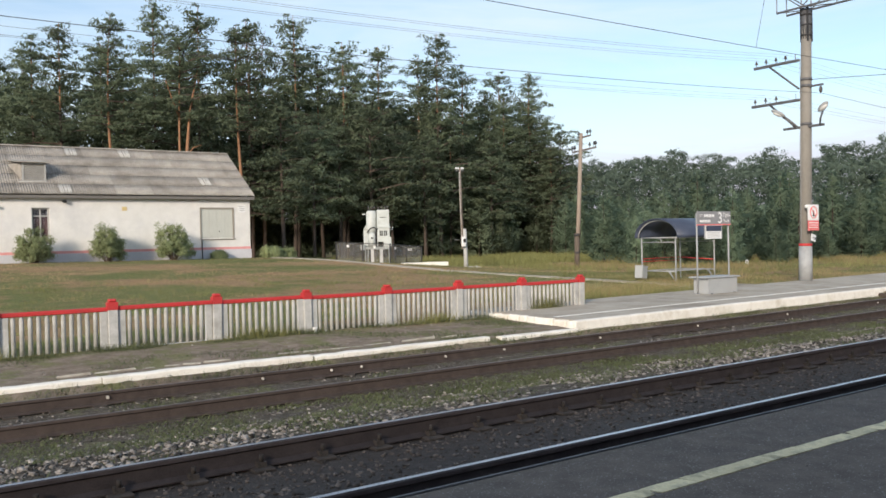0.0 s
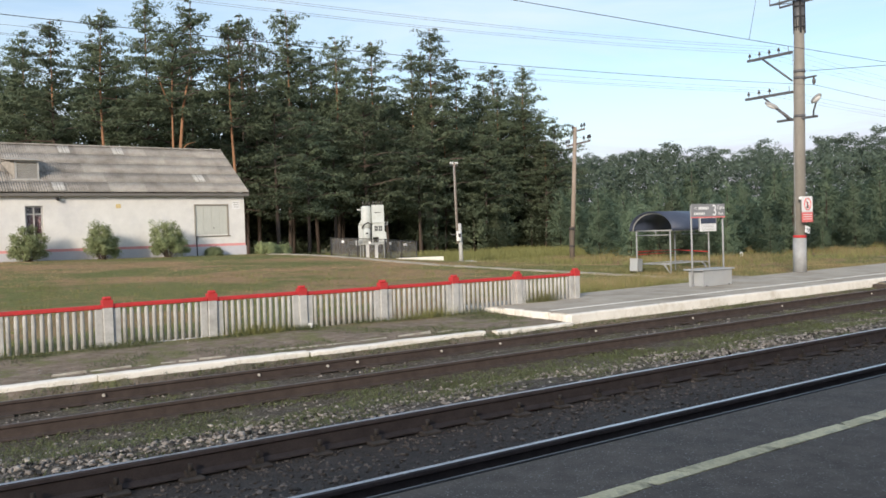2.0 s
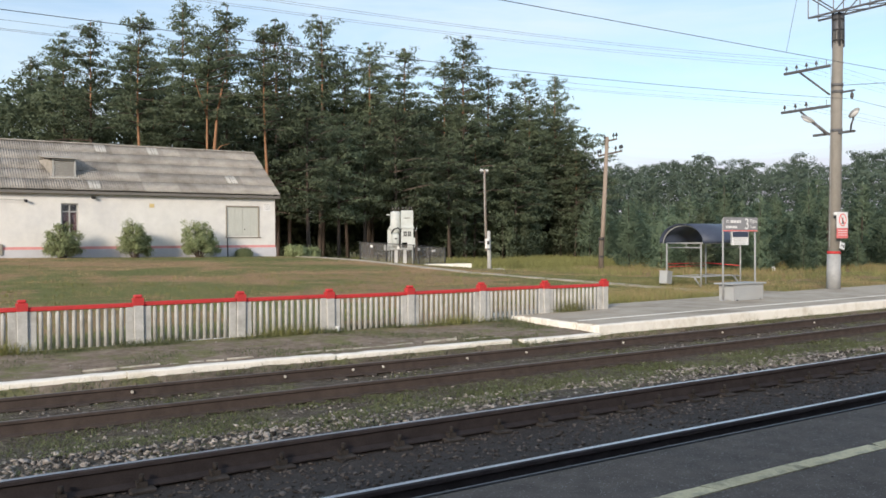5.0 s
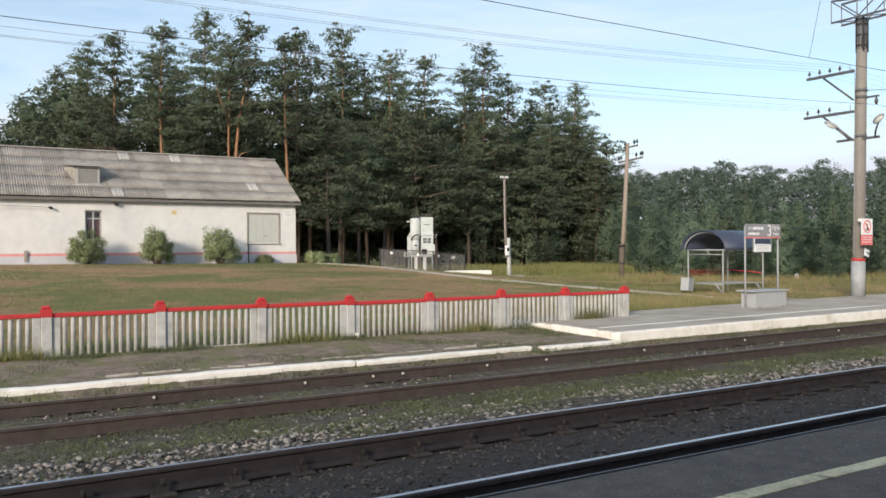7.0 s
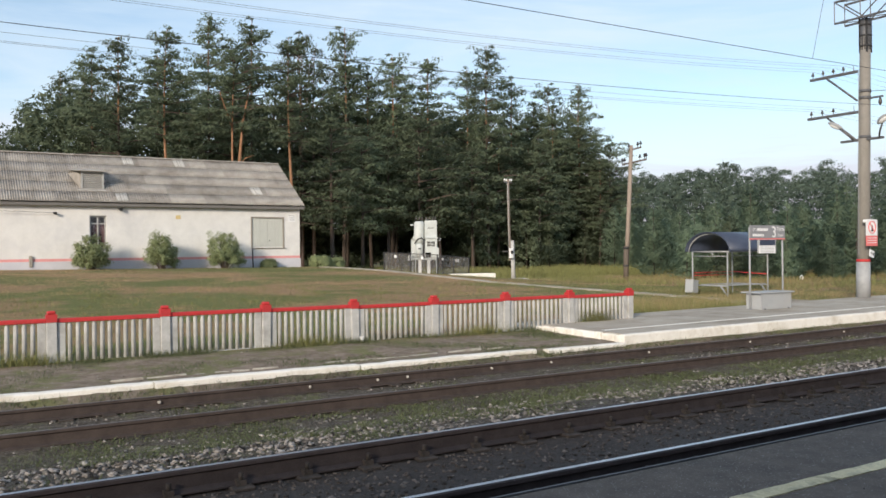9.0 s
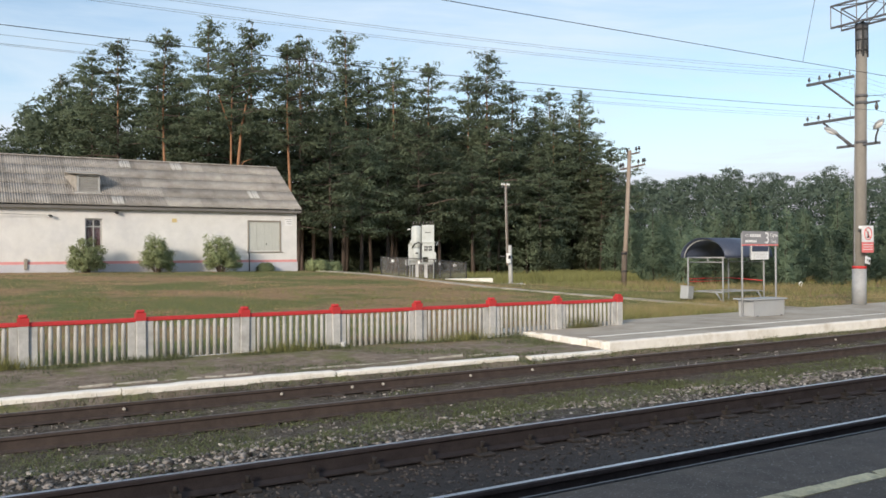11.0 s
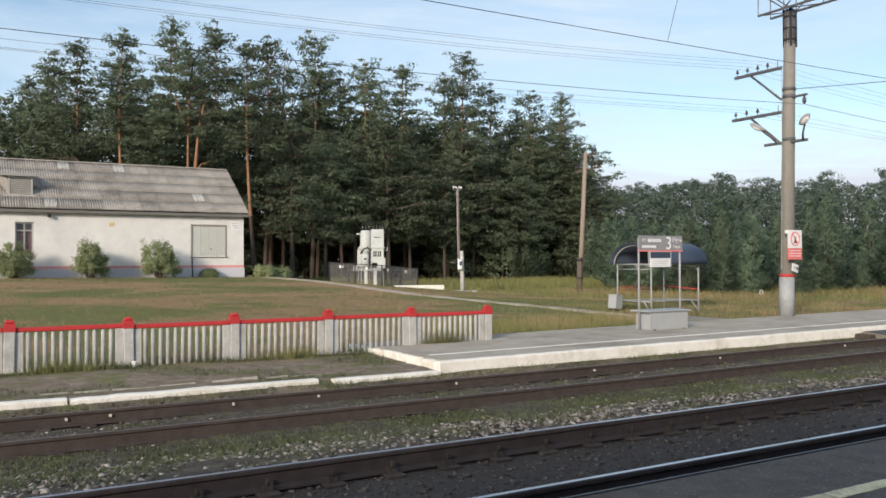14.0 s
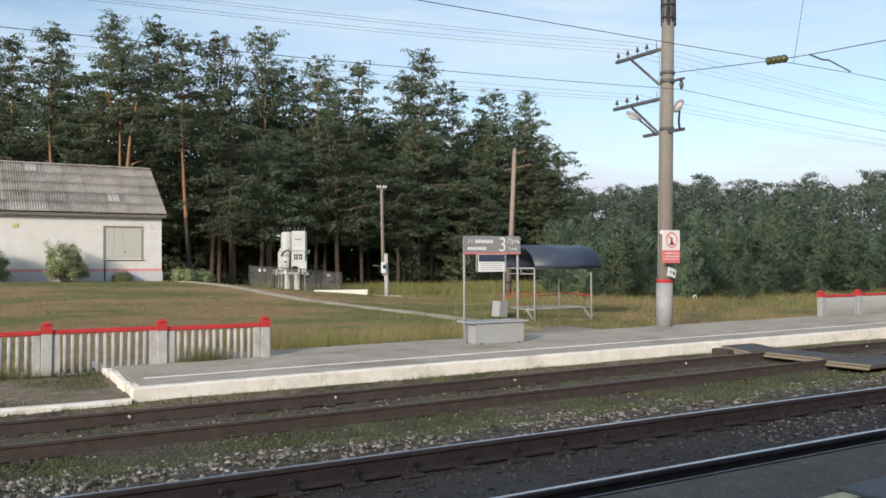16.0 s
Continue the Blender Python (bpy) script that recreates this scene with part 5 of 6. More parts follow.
def build_mast():
    gz = platform_z(27) - 0.02
    t = thing("overhead_line_mast", (MX, MY, gz), "tall tapered concrete overhead-line mast with cross arms and lamps", "mast")
    z = lambda h: h - gz

    part("shaft", tubed([(0, 0, -0.4), (0.10, -0.03, z(4.5)), (0.22, -0.06, z(9.3))], [0.215, 0.192, 0.167], 20), M_POLE, t)
    part("painted_foot", tubed([(0, 0, 0.0), (0.03, 0, z(1.06))], [0.229, 0.222], 20), M_GREYPAINT, t, "pale grey painted foot of the mast")
    part("red_band", tubed([(0.03, 0, z(1.06)), (0.032, 0, z(1.15))], [0.226, 0.225], 20), M_RED, t, "narrow red painted band")
    for k in range(5):
        part("bolt", tubed([(0.155 + 0.004 * k, -0.145, z(0.05 + 0.2 * k)), (0.175 + 0.004 * k, -0.168, z(0.05 + 0.2 * k))], 0.018, 6), M_DARK, t)
    part("collar", tubed([(0.197, -0.054, z(8.30)), (0.222, -0.061, z(9.38))], [0.176, 0.176], 12), M_STEEL, t, "dull steel collar at the mast head")
    for a in (45, 135, 225, 315):
        ca, sa = 0.17 * math.cos(radians(a)), 0.17 * math.sin(radians(a))
        bm = boxed(-0.03, -0.03, z(8.22), 0.03, 0.03, z(9.40), 0.004)
        bmesh.ops.translate(bm, vec=(0.21 + ca, -0.058 + sa, 0), verts=bm.verts)
        part("collar_angle", bm, M_DARK, t, "dark steel angle clamped to the mast")
    for h in (8.42, 8.78, 9.14):
        part("collar_strap", tubed([(0.20 + (h - 8.3) * 0.023, -0.055, z(h)), (0.20 + (h - 8.3) * 0.023, -0.055, z(h + 0.05))], 0.202, 16), M_DARK, t)
    for h in (6.62, 6.85, 5.28):
        part("clamp", tubed([(0.02 + h * 0.0215, -h * 0.0065, z(h)), (0.02 + h * 0.0215, -h * 0.0065, z(h + 0.10))], 0.212 - 0.0015 * h, 16), M_STEEL, t)
    part("cable", tubed([(-0.03, 0.06, z(7.6)), (-0.085, 0.04, z(5.3)), (-0.195, 0.02, z(1.3))], 0.010, 5), M_GREYPAINT, t)
    # line arms away from the track
    for h, y1, pins in ((7.62, 2.0, (1.90, 1.50, 1.10, 0.72)), (6.22, 2.12, (1.98, 1.55, 1.12))):
        a = part("cross_arm", boxed(-0.01, 0.2, z(h) - 0.04, 0.09, y1, z(h) + 0.05, 0.01), M_STEEL, t)
        a.matrix_basis = pose(0.10, 0, 0)
        part("arm_brace", tubed([(0.14, 1.35, z(h) - 0.05), (0.14, 0.22, z(h) - 1.0)], 0.036, 6), M_STEEL, t)
        for yy in pins:
            bm = bmesh.new()
            insulator(bm, (0.14, yy, z(h) + 0.05), 0.85)
            part("insulator", bm, M_PORCELAIN, t)
        part("spare_pin", tubed([(0.14, 0.34, z(h)), (0.14, 0.34, z(h) + 0.25)], 0.012, 5), M_STEEL, t)
    # feeder bracket on the track side
    part("bracket", boxed(0.06, -0.72, z(6.60), 0.14, -0.2, z(6.66), 0.008), M_STEEL, t)
    bm = bmesh.new()
    tube(bm, [(0.1, -0.62, z(6.60)), (0.1, -0.62, z(6.50)), (0.1, -0.62, z(6.42)), (0.1, -0.62, z(6.34))], [0.02, 0.06, 0.06, 0.02], 7)
    part("insulator", bm, M_PORCELAIN, t)
    # lamps
    part("lamp_arm", boxed(0.0, -0.75, z(5.20), 0.10, 0.78, z(5.28), 0.01), M_STEEL, t)
    for s in (-1, 1):
        y0 = s * (0.62 if s < 0 else 0.30)
        bar = part("lamp_bracket", tubed([(0.02, y0, z(5.24)), (-0.12, y0 + s * 0.10, z(5.42)), (-0.30, y0 + s * 0.30, z(5.66))], 0.03, 6), M_STEEL, t)
        bm = bmesh.new()
        bmesh.ops.create_uvsphere(bm, u_segments=14, v_segments=9, radius=1.0)
        bmesh.ops.scale(bm, vec=(0.11, 0.27, 0.075), verts=bm.verts)
        bmesh.ops.transform(bm, matrix=pose(-0.42, y0 + s * 0.38, z(5.78), s * 32, 24, s * 35), verts=bm.verts)
        head = part("lamp_head", bm, M_GREYPAINT, bar, "grey street lamp head, unlit")
        bm = bmesh.new()
        bmesh.ops.create_uvsphere(bm, u_segments=14, v_segments=7, radius=1.0)
        bmesh.ops.scale(bm, vec=(0.09, 0.20, 0.06), verts=bm.verts)
        bmesh.ops.transform(bm, matrix=pose(-0.43, y0 + s * 0.40, z(5.745), s * 32, 24, s * 35), verts=bm.verts)
        for f in bm.faces:
            f.smooth = True
        part("lamp_bowl", bm, M_WHITE, head, "milky lamp bowl")
    # plates
    ps = part("prohibition_sign", boxed(-0.42, -0.40, z(1.95), 0.22, -0.375, z(2.50), 0.004), M_WHITE, t, "white warning sign with a red ring and red lower panel")
    part("lower_panel", boxed(-0.42, -0.40, z(1.60), 0.22, -0.375, z(1.948), 0.004), M_PALE_RED, ps)
    bm = bmesh.new()
    ring = [(-0.10 + 0.20 * math.cos(k * math.pi / 12), -0.405, z(2.23) + 0.20 * math.sin(k * math.pi / 12)) for k in range(25)]
    tube(bm, ring, 0.018, 5, cap=False)
    tube(bm, [(-0.24, -0.405, z(2.37)), (0.04, -0.405, z(2.09))], 0.015, 5)
    part("ring", bm, M_PALE_RED, ps, "red prohibition ring")
    bm = boxed(-0.13, -0.410, z(2.12), -0.07, -0.402, z(2.30), 0.0)
    box(bm, -0.18, -0.410, z(2.10), -0.02, -0.402, z(2.13))
    part("pictogram", bm, M_BLACK, ps)
    for k in range(3):
        part("print_line", boxed(-0.36, -0.404, z(1.86 - 0.08 * k), 0.16, -0.4005, z(1.88 - 0.08 * k)), M_WHITE, ps)
    part("sign_bracket", tubed([(-0.1, -0.37, z(2.28)), (-0.1, -0.22, z(2.28))], 0.02, 5), M_DARK, ps)
    bm = boxed(-0.17, -0.012, -0.12, 0.17, 0.012, 0.12, 0.003)
    p2 = part("number_plate", bm, M_WHITE, t, "small white plate with dark bars")
    p2.matrix_basis = pose(-0.06, -0.36, z(1.34), 0, 12, 8)
    part("print_bar", boxed(-0.11, -0.018, -0.02, 0.02, -0.0125, 0.03), M_FRAME, p2)
    part("print_bar", boxed(0.06, -0.018, -0.05, 0.12, -0.0125, 0.05), M_BLACK, p2)
    bm = bmesh.new()
    bmesh.ops.create_uvsphere(bm, u_segments=8, v_segments=6, radius=0.06)
    bmesh.ops.translate(bm, vec=(-0.36, -0.3, z(2.44)), verts=bm.verts)
    part("reflector", bm, M_WHITE, t)
    part("reflector_arm", tubed([(-0.36, -0.3, z(2.44)), (-0.1, -0.2, z(2.44))], 0.02, 5), M_DARK, t)
    # lattice beam over the tracks
    top, bot = z(10.15), z(9.40)
    bm = bmesh.new()
    ys = [0.9 - 0.95 * k for k in range(27)]
    for dx in (-0.28, 0.32):
        for zz in (top, bot):
            box(bm, 0.22 + dx - 0.03, ys[-1], zz - 0.03, 0.22 + dx + 0.03, ys[0], zz + 0.03)
    for k, (a, b) in enumerate(zip(ys, ys[1:])):
        for dx in (-0.28, 0.32):
            tube(bm, [(0.22 + dx, a, bot if k % 2 else top), (0.22 + dx, b, top if k % 2 else bot)], 0.022, 5)
            tube(bm, [(0.22 + dx, a, bot), (0.22 + dx, a, top)], 0.018, 5)
        for zz in (top, bot):
            tube(bm, [(0.22 - 0.28, a, zz), (0.22 + 0.32, b, zz)], 0.018, 5)
    part("lattice_beam", bm, M_STEEL, t, "grey lattice beam reaching over the tracks")
    return t


build_mast()


def wire(name, a, b, sag, r, label, mat=None, n=24, group="overhead wires"):
    a, b = Vector(a), Vector(b)
    pts = [a.lerp(b, k / n) - Vector((0, 0, 4 * sag * (k / n) * (1 - k / n))) for k in range(n + 1)]
    ob = part(name, tubed(pts, r, 5), mat or M_DARK)
    return tagged(ob, label, "wire", group)


for h, y1s, sag in ((7.92, (1.90, 1.50, 1.10, 0.72), 0.92), (6.50, (1.98, 1.55, 1.12), 0.62)):
    for k, yy in enumerate(y1s):
        for x0, x1 in ((-24, MX + 0.24), (MX + 0.24, 78)):
            wire("line_wire", (x0, MY + yy, h), (x1, MY + yy, h), sag + 0.07 * (k % 2), 0.0038, "thin overhead line wire between masts", M_STEEL)
for x0, x1 in ((-24, MX + 0.1), (MX + 0.1, 78)):
    wire("feeder_wire", (x0, MY - 0.62, 6.34), (x1, MY - 0.62, 6.34), 0.70, 0.007, "dark feeder wire hung below the mast bracket")
for x0, x1 in ((-24, MX), (MX, 78)):
    wire("contact_wire", (x0, 11.2, 5.80), (x1, 11.2, 5.80), 0.16, 0.0065, "overhead contact wire above the siding")
wire("messenger_wire", (-24, 11.25, 7.9), (MX, 11.25, 7.9), 0.9, 0.0055, "messenger wire above the contact wire")
wire("messenger_wire", (MX, 11.25, 7.9), (78, 11.25, 7.9), 0.9, 0.0055, "messenger wire above the contact wire")
for x in (-18, -10.5, -3, 16.3, 25.2, 36, 44):
    u = ((x + 24) / (MX + 24)) if x < MX else (x - MX) / (78 - MX)
    wire("dropper", (x, 11.2, 5.80 - 0.64 * u * (1 - u)), (x + 0.55, 11.24, 7.9 - 3.6 * u * (1 - u)), 0.0, 0.005, "thin dropper between contact and messenger wires", n=2)


def build_registration():
    """Insulated cross wire and steady arm that hold the contact wire at the mast."""
    t = thing("registration_arm", (MX + 0.14, MY - 0.27, 6.87), "cross wire with a green glass insulator and a steady arm", "wire support")
    o = Vector((MX + 0.14, MY - 0.27, 6.87))
    part("cross_wire", tubed([(0, 0, 0), (0.1, -2.98, -0.305)], 0.010, 5), M_DARK, t)
    bm = bmesh.new()
    for k in range(4):
        y = -3.02 - 0.145 * k
        z = -0.31 - 0.012 * k
        tube(bm, [(0.1, y, z), (0.1, y - 0.03, z), (0.1, y - 0.085, z - 0.005), (0.1, y - 0.135, z - 0.01)], [0.04, 0.105, 0.095, 0.04], 10)
    part("insulator_string", bm, M_INSULATOR, t, "string of green glass insulator discs")
    part("cross_wire", tubed([(0.1, -3.58, -0.355), (0.1, -4.2, -0.40), (0.11, -6.0, -0.49), (0.12, -16, -0.75)], 0.010, 5), M_DARK, t)
    part("steady_arm", tubed([(0.1, -4.2, -0.40), (0.04, -4.55, -0.60), (0.0, -4.75, -0.66), (-0.05, 11.2 - o.y, 5.83 - o.z)], 0.02, 6), M_STEEL, t)
    return t


build_registration()


# ---- the standing train from which the view is taken ----
def build_coach(x0, label):
    """A long passenger coach on the track behind the island platform's edge."""
    c = thing("passenger_coach", (x0, -1.8, 0.0), label, "train coach", "coaches of the train")
    bm = bmesh.new()
    prof = [(-1.55, 1.0), (-1.55, 3.1), (-1.45, 3.55), (-1.1, 3.95), (-0.5, 4.15), (0.5, 4.15), (1.1, 3.95), (1.45, 3.55), (1.55, 3.1), (1.55, 1.0)]
    grid_prism(bm, prof, [(0, 0, 0), (24.0, 0, 0)])
    bmesh.ops.recalc_face_normals(bm, faces=bm.faces)
    body = part("body", bm, M_COACH, c)
    for k in range(10):
        for y, s in ((1.55, 1), (-1.55, -1)):
            part("window", boxed(1.7 + 2.15 * k, y - 0.01, 1.95, 2.9 + 2.15 * k, y + 0.012, 2.85), M_DARK, body, "dark coach window")
    for xb in (3.6, 20.4):
        bg = part("bogie", boxed(xb - 1.9, -0.95, 0.45, xb + 1.9, 0.95, 0.95, 0.05), M_DARK, c)
        for dx in (-1.2, 1.2):
            for y in (-0.795, 0.795):
                part("wheel", tubed([(xb + dx, y - 0.06, 0.48), (xb + dx, y + 0.06, 0.48)], 0.475, 18), M_STEEL, bg)
    return c


M_COACH = surface("grey_coach_paint", (0.30, 0.31, 0.33), (0.38, 0.39, 0.41), 1.5, 0.5, 0.05, fine=20)
first_coach = build_coach(-37.0, "grey passenger coach standing at the island platform")
for k in range(1, 4):
    copy_thing(first_coach, pose(-37.0 + 24.9 * k, -1.8, 0.0))


# ---- vegetation ----
rng = np.random.default_rng(7)


def clump_tris(centres, sizes, per, length, width, flat=0.6, up=0.3, axis=None):
    """Needle tufts: triangles scattered round centres."""
    c = np.repeat(np.asarray(centres), per, axis=0)
    s = np.repeat(np.asarray(sizes), per)[:, None]
    d = rng.normal(size=c.shape)
    d /= np.linalg.norm(d, axis=1, keepdims=True)
    r = rng.random((len(c), 1)) ** 0.5
    off = d * r * s * np.array([1, 1, flat])
    p = c + off
    # each tuft faces outwards from its clump, so that the clump is lit as a rounded pad
    nrm = d * np.array([1, 1, 1.3]) + rng.normal(size=c.shape) * 0.45 + np.array([0, 0, up])
    nrm /= np.linalg.norm(nrm, axis=1, keepdims=True)
    w = np.cross(nrm, rng.normal(size=c.shape))
    w /= np.linalg.norm(w, axis=1, keepdims=True) + 1e-9
    g = np.cross(nrm, w)
    ln = length * (0.6 + 0.8 * rng.random((len(c), 1)))
    wd = width * (0.6 + 0.8 * rng.random((len(c), 1)))
    a, b, e = p - w * wd / 2, p + w * wd / 2, p + g * ln
    v = np.stack([a, b, e], 1).reshape(-1, 3)
    # shading normals follow the rounded pad and, where an axis is given, the whole crown
    soft = nrm * 0.35 + d
    if axis is not None:
        away = p[:, :2] - np.repeat(np.asarray(axis), per, axis=0)
        away /= np.linalg.norm(away, axis=1, keepdims=True) + 1e-6
        soft += np.column_stack([away * 0.8, np.full(len(p), 0.35)])
    soft /= np.linalg.norm(soft, axis=1, keepdims=True)
    return v, np.arange(len(v)).reshape(-1, 3), np.repeat(soft, 3, axis=0)


def make_pine(height, base, spread, seed, mats, per, length, label, bare=0.0, fork=False, orange=0.62, blunt=0.5, thick=1.0):
    """A pine: tapered trunk, limbs, and a crown of needle tufts gathered in flat pads towards the ends of the limbs."""
    r = np.random.default_rng(seed)
    t = thing("pine_tree", (0, 0, 0), label, "tree", "pines at the wood's edge")
    bend = r.normal(size=2) * height * 0.012
    axis = lambda h: Vector((bend[0] * math.sin(h / height * 3.0), bend[1] * math.sin(h / height * 2.2), h))
    hs = np.linspace(-0.4, height, 12)
    rad = [max(0.02, height * 0.0098 * thick * (1 - 0.92 * max(0, h) / height)) for h in hs]
    bm = bmesh.new()
    tube(bm, [axis(h) for h in hs], rad, 9)
    for f in bm.faces:
        f.material_index = 1 if f.calc_center_median().z > height * orange else 0
    if fork:
        tube(bm, [axis(height * 0.22), axis(height * 0.34) + Vector((0.34, -0.2, 0)), axis(height * 0.52) + Vector((0.72, -0.3, 0)), axis(height * 0.66) + Vector((0.95, -0.4, 0)), axis(height * 0.86) + Vector((1.7, -0.4, 0))], [0.23, 0.21, 0.17, 0.13, 0.04], 8)
        tube(bm, [axis(height * 0.46) + Vector((0.6, -0.3, 0)), axis(height * 0.50) + Vector((1.2, -0.5, 0.0)), axis(height * 0.51) + Vector((2.1, -0.7, 0.1))], [0.09, 0.06, 0.02], 6)
        tube(bm, [axis(height * 0.64), axis(height * 0.72) + Vector((-0.8, -0.3, 0)), axis(height * 0.80) + Vector((-1.5, -0.4, 0))], [0.10, 0.07, 0.03], 6)
        for f in bm.faces:
            if f.calc_center_median().z > height * 0.25:
                f.material_index = 1
    part("trunk", bm, [M_BARK, M_BARK_ORANGE], t)
    bm = bmesh.new()
    cents, sizes = [], []
    ring = 4
    whorls = int(height * (1 - base) / 0.98) + 2
    gap = r.uniform(0.62, 1.12, whorls + 1)
    for k in range(whorls * ring):
        w = k // ring
        f = (w + 0.35 * r.random()) / whorls
        h = height * (base + (0.97 - base) * f)
        az = k * 2.399 + r.uniform(-0.5, 0.5)
        # lopsided crown: tiers of unequal reach, heavy pads with gaps between
        sway = 0.84 + 0.24 * math.sin(az + seed) + 0.18 * math.sin(2 * az + 5.0 * f + seed * 1.7)
        reach = spread * (1.0 - f) ** blunt * (0.66 + 0.34 * min(1.0, f / 0.2)) * gap[w] * r.uniform(0.72, 1.2) * sway + 0.45
        rise = r.uniform(-0.28, 0.22) if f < 0.5 else r.uniform(0.0, 0.38) if f < 0.85 else r.uniform(0.4, 1.0)
        p0 = axis(h)
        p1 = p0 + Vector((math.cos(az) * reach, math.sin(az) * reach, reach * rise))
        pm = p0.lerp(p1, 0.5) + Vector((0, 0, reach * 0.05))
        tube(bm, [p0, pm, p1], [0.014 + 0.020 * reach, 0.010 + 0.01 * reach, 0.01], 3, cap=False)
        if r.random() < bare * (1 - f):
            continue
        side = Vector((-math.sin(az), math.cos(az), 0))
        m = max(3, int(reach / 0.42) + 1)
        for j in range(m):
            u = 0.18 + 0.86 * ((j + r.random()) / m) ** 0.8
            fan = (r.random() - 0.5) * reach * 0.55 * u
            q = p0.lerp(p1, u) + side * fan + Vector(r.normal(size=3) * np.array([0.20, 0.20, 0.22]))
            cents.append(q)
            sizes.append(0.52 + 0.38 * r.random())
    for k in range(5):
        cents.append(axis(height) + Vector(r.normal(size=3) * 0.22) - Vector((0, 0, 0.28 * k)))
        sizes.append(0.36)
    part("branchwork", bm, M_BARK, t, kind="stuff")
    v, f, nn = clump_tris(np.array([tuple(c) for c in cents]), np.array(sizes), per, length, length * 0.55, 0.27, 0.95, np.zeros((len(cents), 2)))
    cloud("crown", v, f, [mats], t, normals=nn)
    return t


protos = [make_pine(23.0, 0.26, 4.2, 11, M_NEEDLE, 24, 0.27, "tall dark green pine with a reddish upper trunk"),
          make_pine(21.5, 0.24, 4.4, 12, M_NEEDLE, 24, 0.27, "tall dark green pine with low dead limbs", 0.3, blunt=0.42),
          make_pine(24.5, 0.54, 4.4, 13, M_NEEDLE, 24, 0.27, "tall slender pine with a bare orange trunk", orange=0.3),
          make_pine(20.0, 0.20, 4.7, 14, M_NEEDLE, 24, 0.27, "broad dark green pine branched low down", blunt=0.55),
          make_pine(22.0, 0.62, 5.4, 15, M_NEEDLE, 28, 0.27, "tall pine with a forked orange trunk", 0.0, True, 0.25, 0.35),
          make_pine(14.0, 0.30, 4.6, 16, M_NEEDLE, 24, 0.27, "spreading dark pine with a stout bare lower trunk", orange=2.0, blunt=0.38, thick=1.5)]
def make_young(height, spread, seed, mat, n, length, label):
    """A young pine, dense to the ground: trunk, leader and whorls of upswept shoots, their needle brushes closing to a soft, uneven cone."""
    r = np.random.default_rng(seed)
    t = thing("pine_tree", (0, 0, 0), label, "tree", "pines at the wood's edge")
    part("trunk", tubed([(0, 0, -0.3), (0, 0, height * 0.6), (0, 0, height)], [height * 0.011, height * 0.006, 0.01], 6), M_BARK, t)
    # shoots in whorls, each a straight axis that rises outwards
    whorls = int(height / 0.42) + 1
    base, tip = [], []
    for w in range(whorls):
        f = (w + 0.3 * r.random()) / whorls
        wide = spread * (1.0 - f) ** 0.62 * (0.72 + 0.28 * min(1.0, f / 0.12)) * r.uniform(0.8, 1.12) + 0.10
        for k in range(9):
            az = r.uniform(0, 6.283)
            lng = wide * r.uniform(0.55, 1.10)
            lift = lng * r.uniform(0.25, 0.75)
            base.append((0, 0, height * f * 0.96))
            tip.append((math.cos(az) * lng, math.sin(az) * lng, height * f * 0.96 + lift))
    base.append((0, 0, height * 0.9))
    tip.append((0, 0, height))
    base, tip = np.array(base), np.array(tip)
    weight = np.linalg.norm(tip - base, axis=1) ** 1.3
    k = r.choice(len(base), n, p=weight / weight.sum())
    u = 1 - 0.60 * r.random(n) ** 1.4
    away = tip[k] - base[k]
    lng = np.linalg.norm(away, axis=1, keepdims=True)
    p = base[k] + away * u[:, None] + r.normal(size=(n, 3)) * (0.09 + 0.13 * lng * (1.15 - u[:, None]))
    p[:, 2] = np.maximum(p[:, 2], 0.05)
    g = away / lng + r.normal(size=(n, 3)) * 0.45 + np.array([0, 0, 0.35])
    g /= np.linalg.norm(g, axis=1, keepdims=True)
    big = (r.random(n) < 0.12) & (u < 0.75)
    size = np.where(big, 2.0, 0.7 + 0.6 * r.random(n))[:, None] * length
    side = np.cross(g, r.normal(size=(n, 3)))
    side /= np.linalg.norm(side, axis=1, keepdims=True)
    out = np.column_stack([p[:, :2] / (np.linalg.norm(p[:, :2], axis=1, keepdims=True) + 0.05), np.full(n, 0.55)]) + 0.35 * away / lng + r.normal(size=(n, 3)) * 0.22
    out /= np.linalg.norm(out, axis=1, keepdims=True)
    # every brush shows its face outwards
    side *= np.sign((np.cross(side, g) * out).sum(axis=1, keepdims=True))
    v = np.stack([p - side * size * 0.3, p + side * size * 0.3, p + g * size], 1).reshape(-1, 3)
    cloud("crown", v, np.arange(3 * n).reshape(-1, 3), [mat], t, normals=np.repeat(out, 3, axis=0))
    return t


young = [make_young(5.4, 2.0, 21, M_NEEDLE_YOUNG, 5000, 0.15, "young bushy green pine at the wood's edge"),
         make_young(7.8, 2.1, 22, M_NEEDLE_YOUNG, 6500, 0.18, "young conical green pine in the undergrowth"),
         make_young(10.5, 2.6, 23, M_NEEDLE_YOUNG, 8000, 0.215, "half-grown green pine tree in the young wood"),
         make_young(9.0, 2.9, 24, M_NEEDLE, 5500, 0.22, "dark young pine in the shade of the wood")]


def plant(proto, x, y, s, turn, tilt=0.0):
    z = land(x, y) - 0.05
    return copy_thing(proto, Matrix.Translation((x, y, z)) @ pose(0, 0, 0, tilt, 0, turn) @ Matrix.Diagonal((s, s, s, 1)))


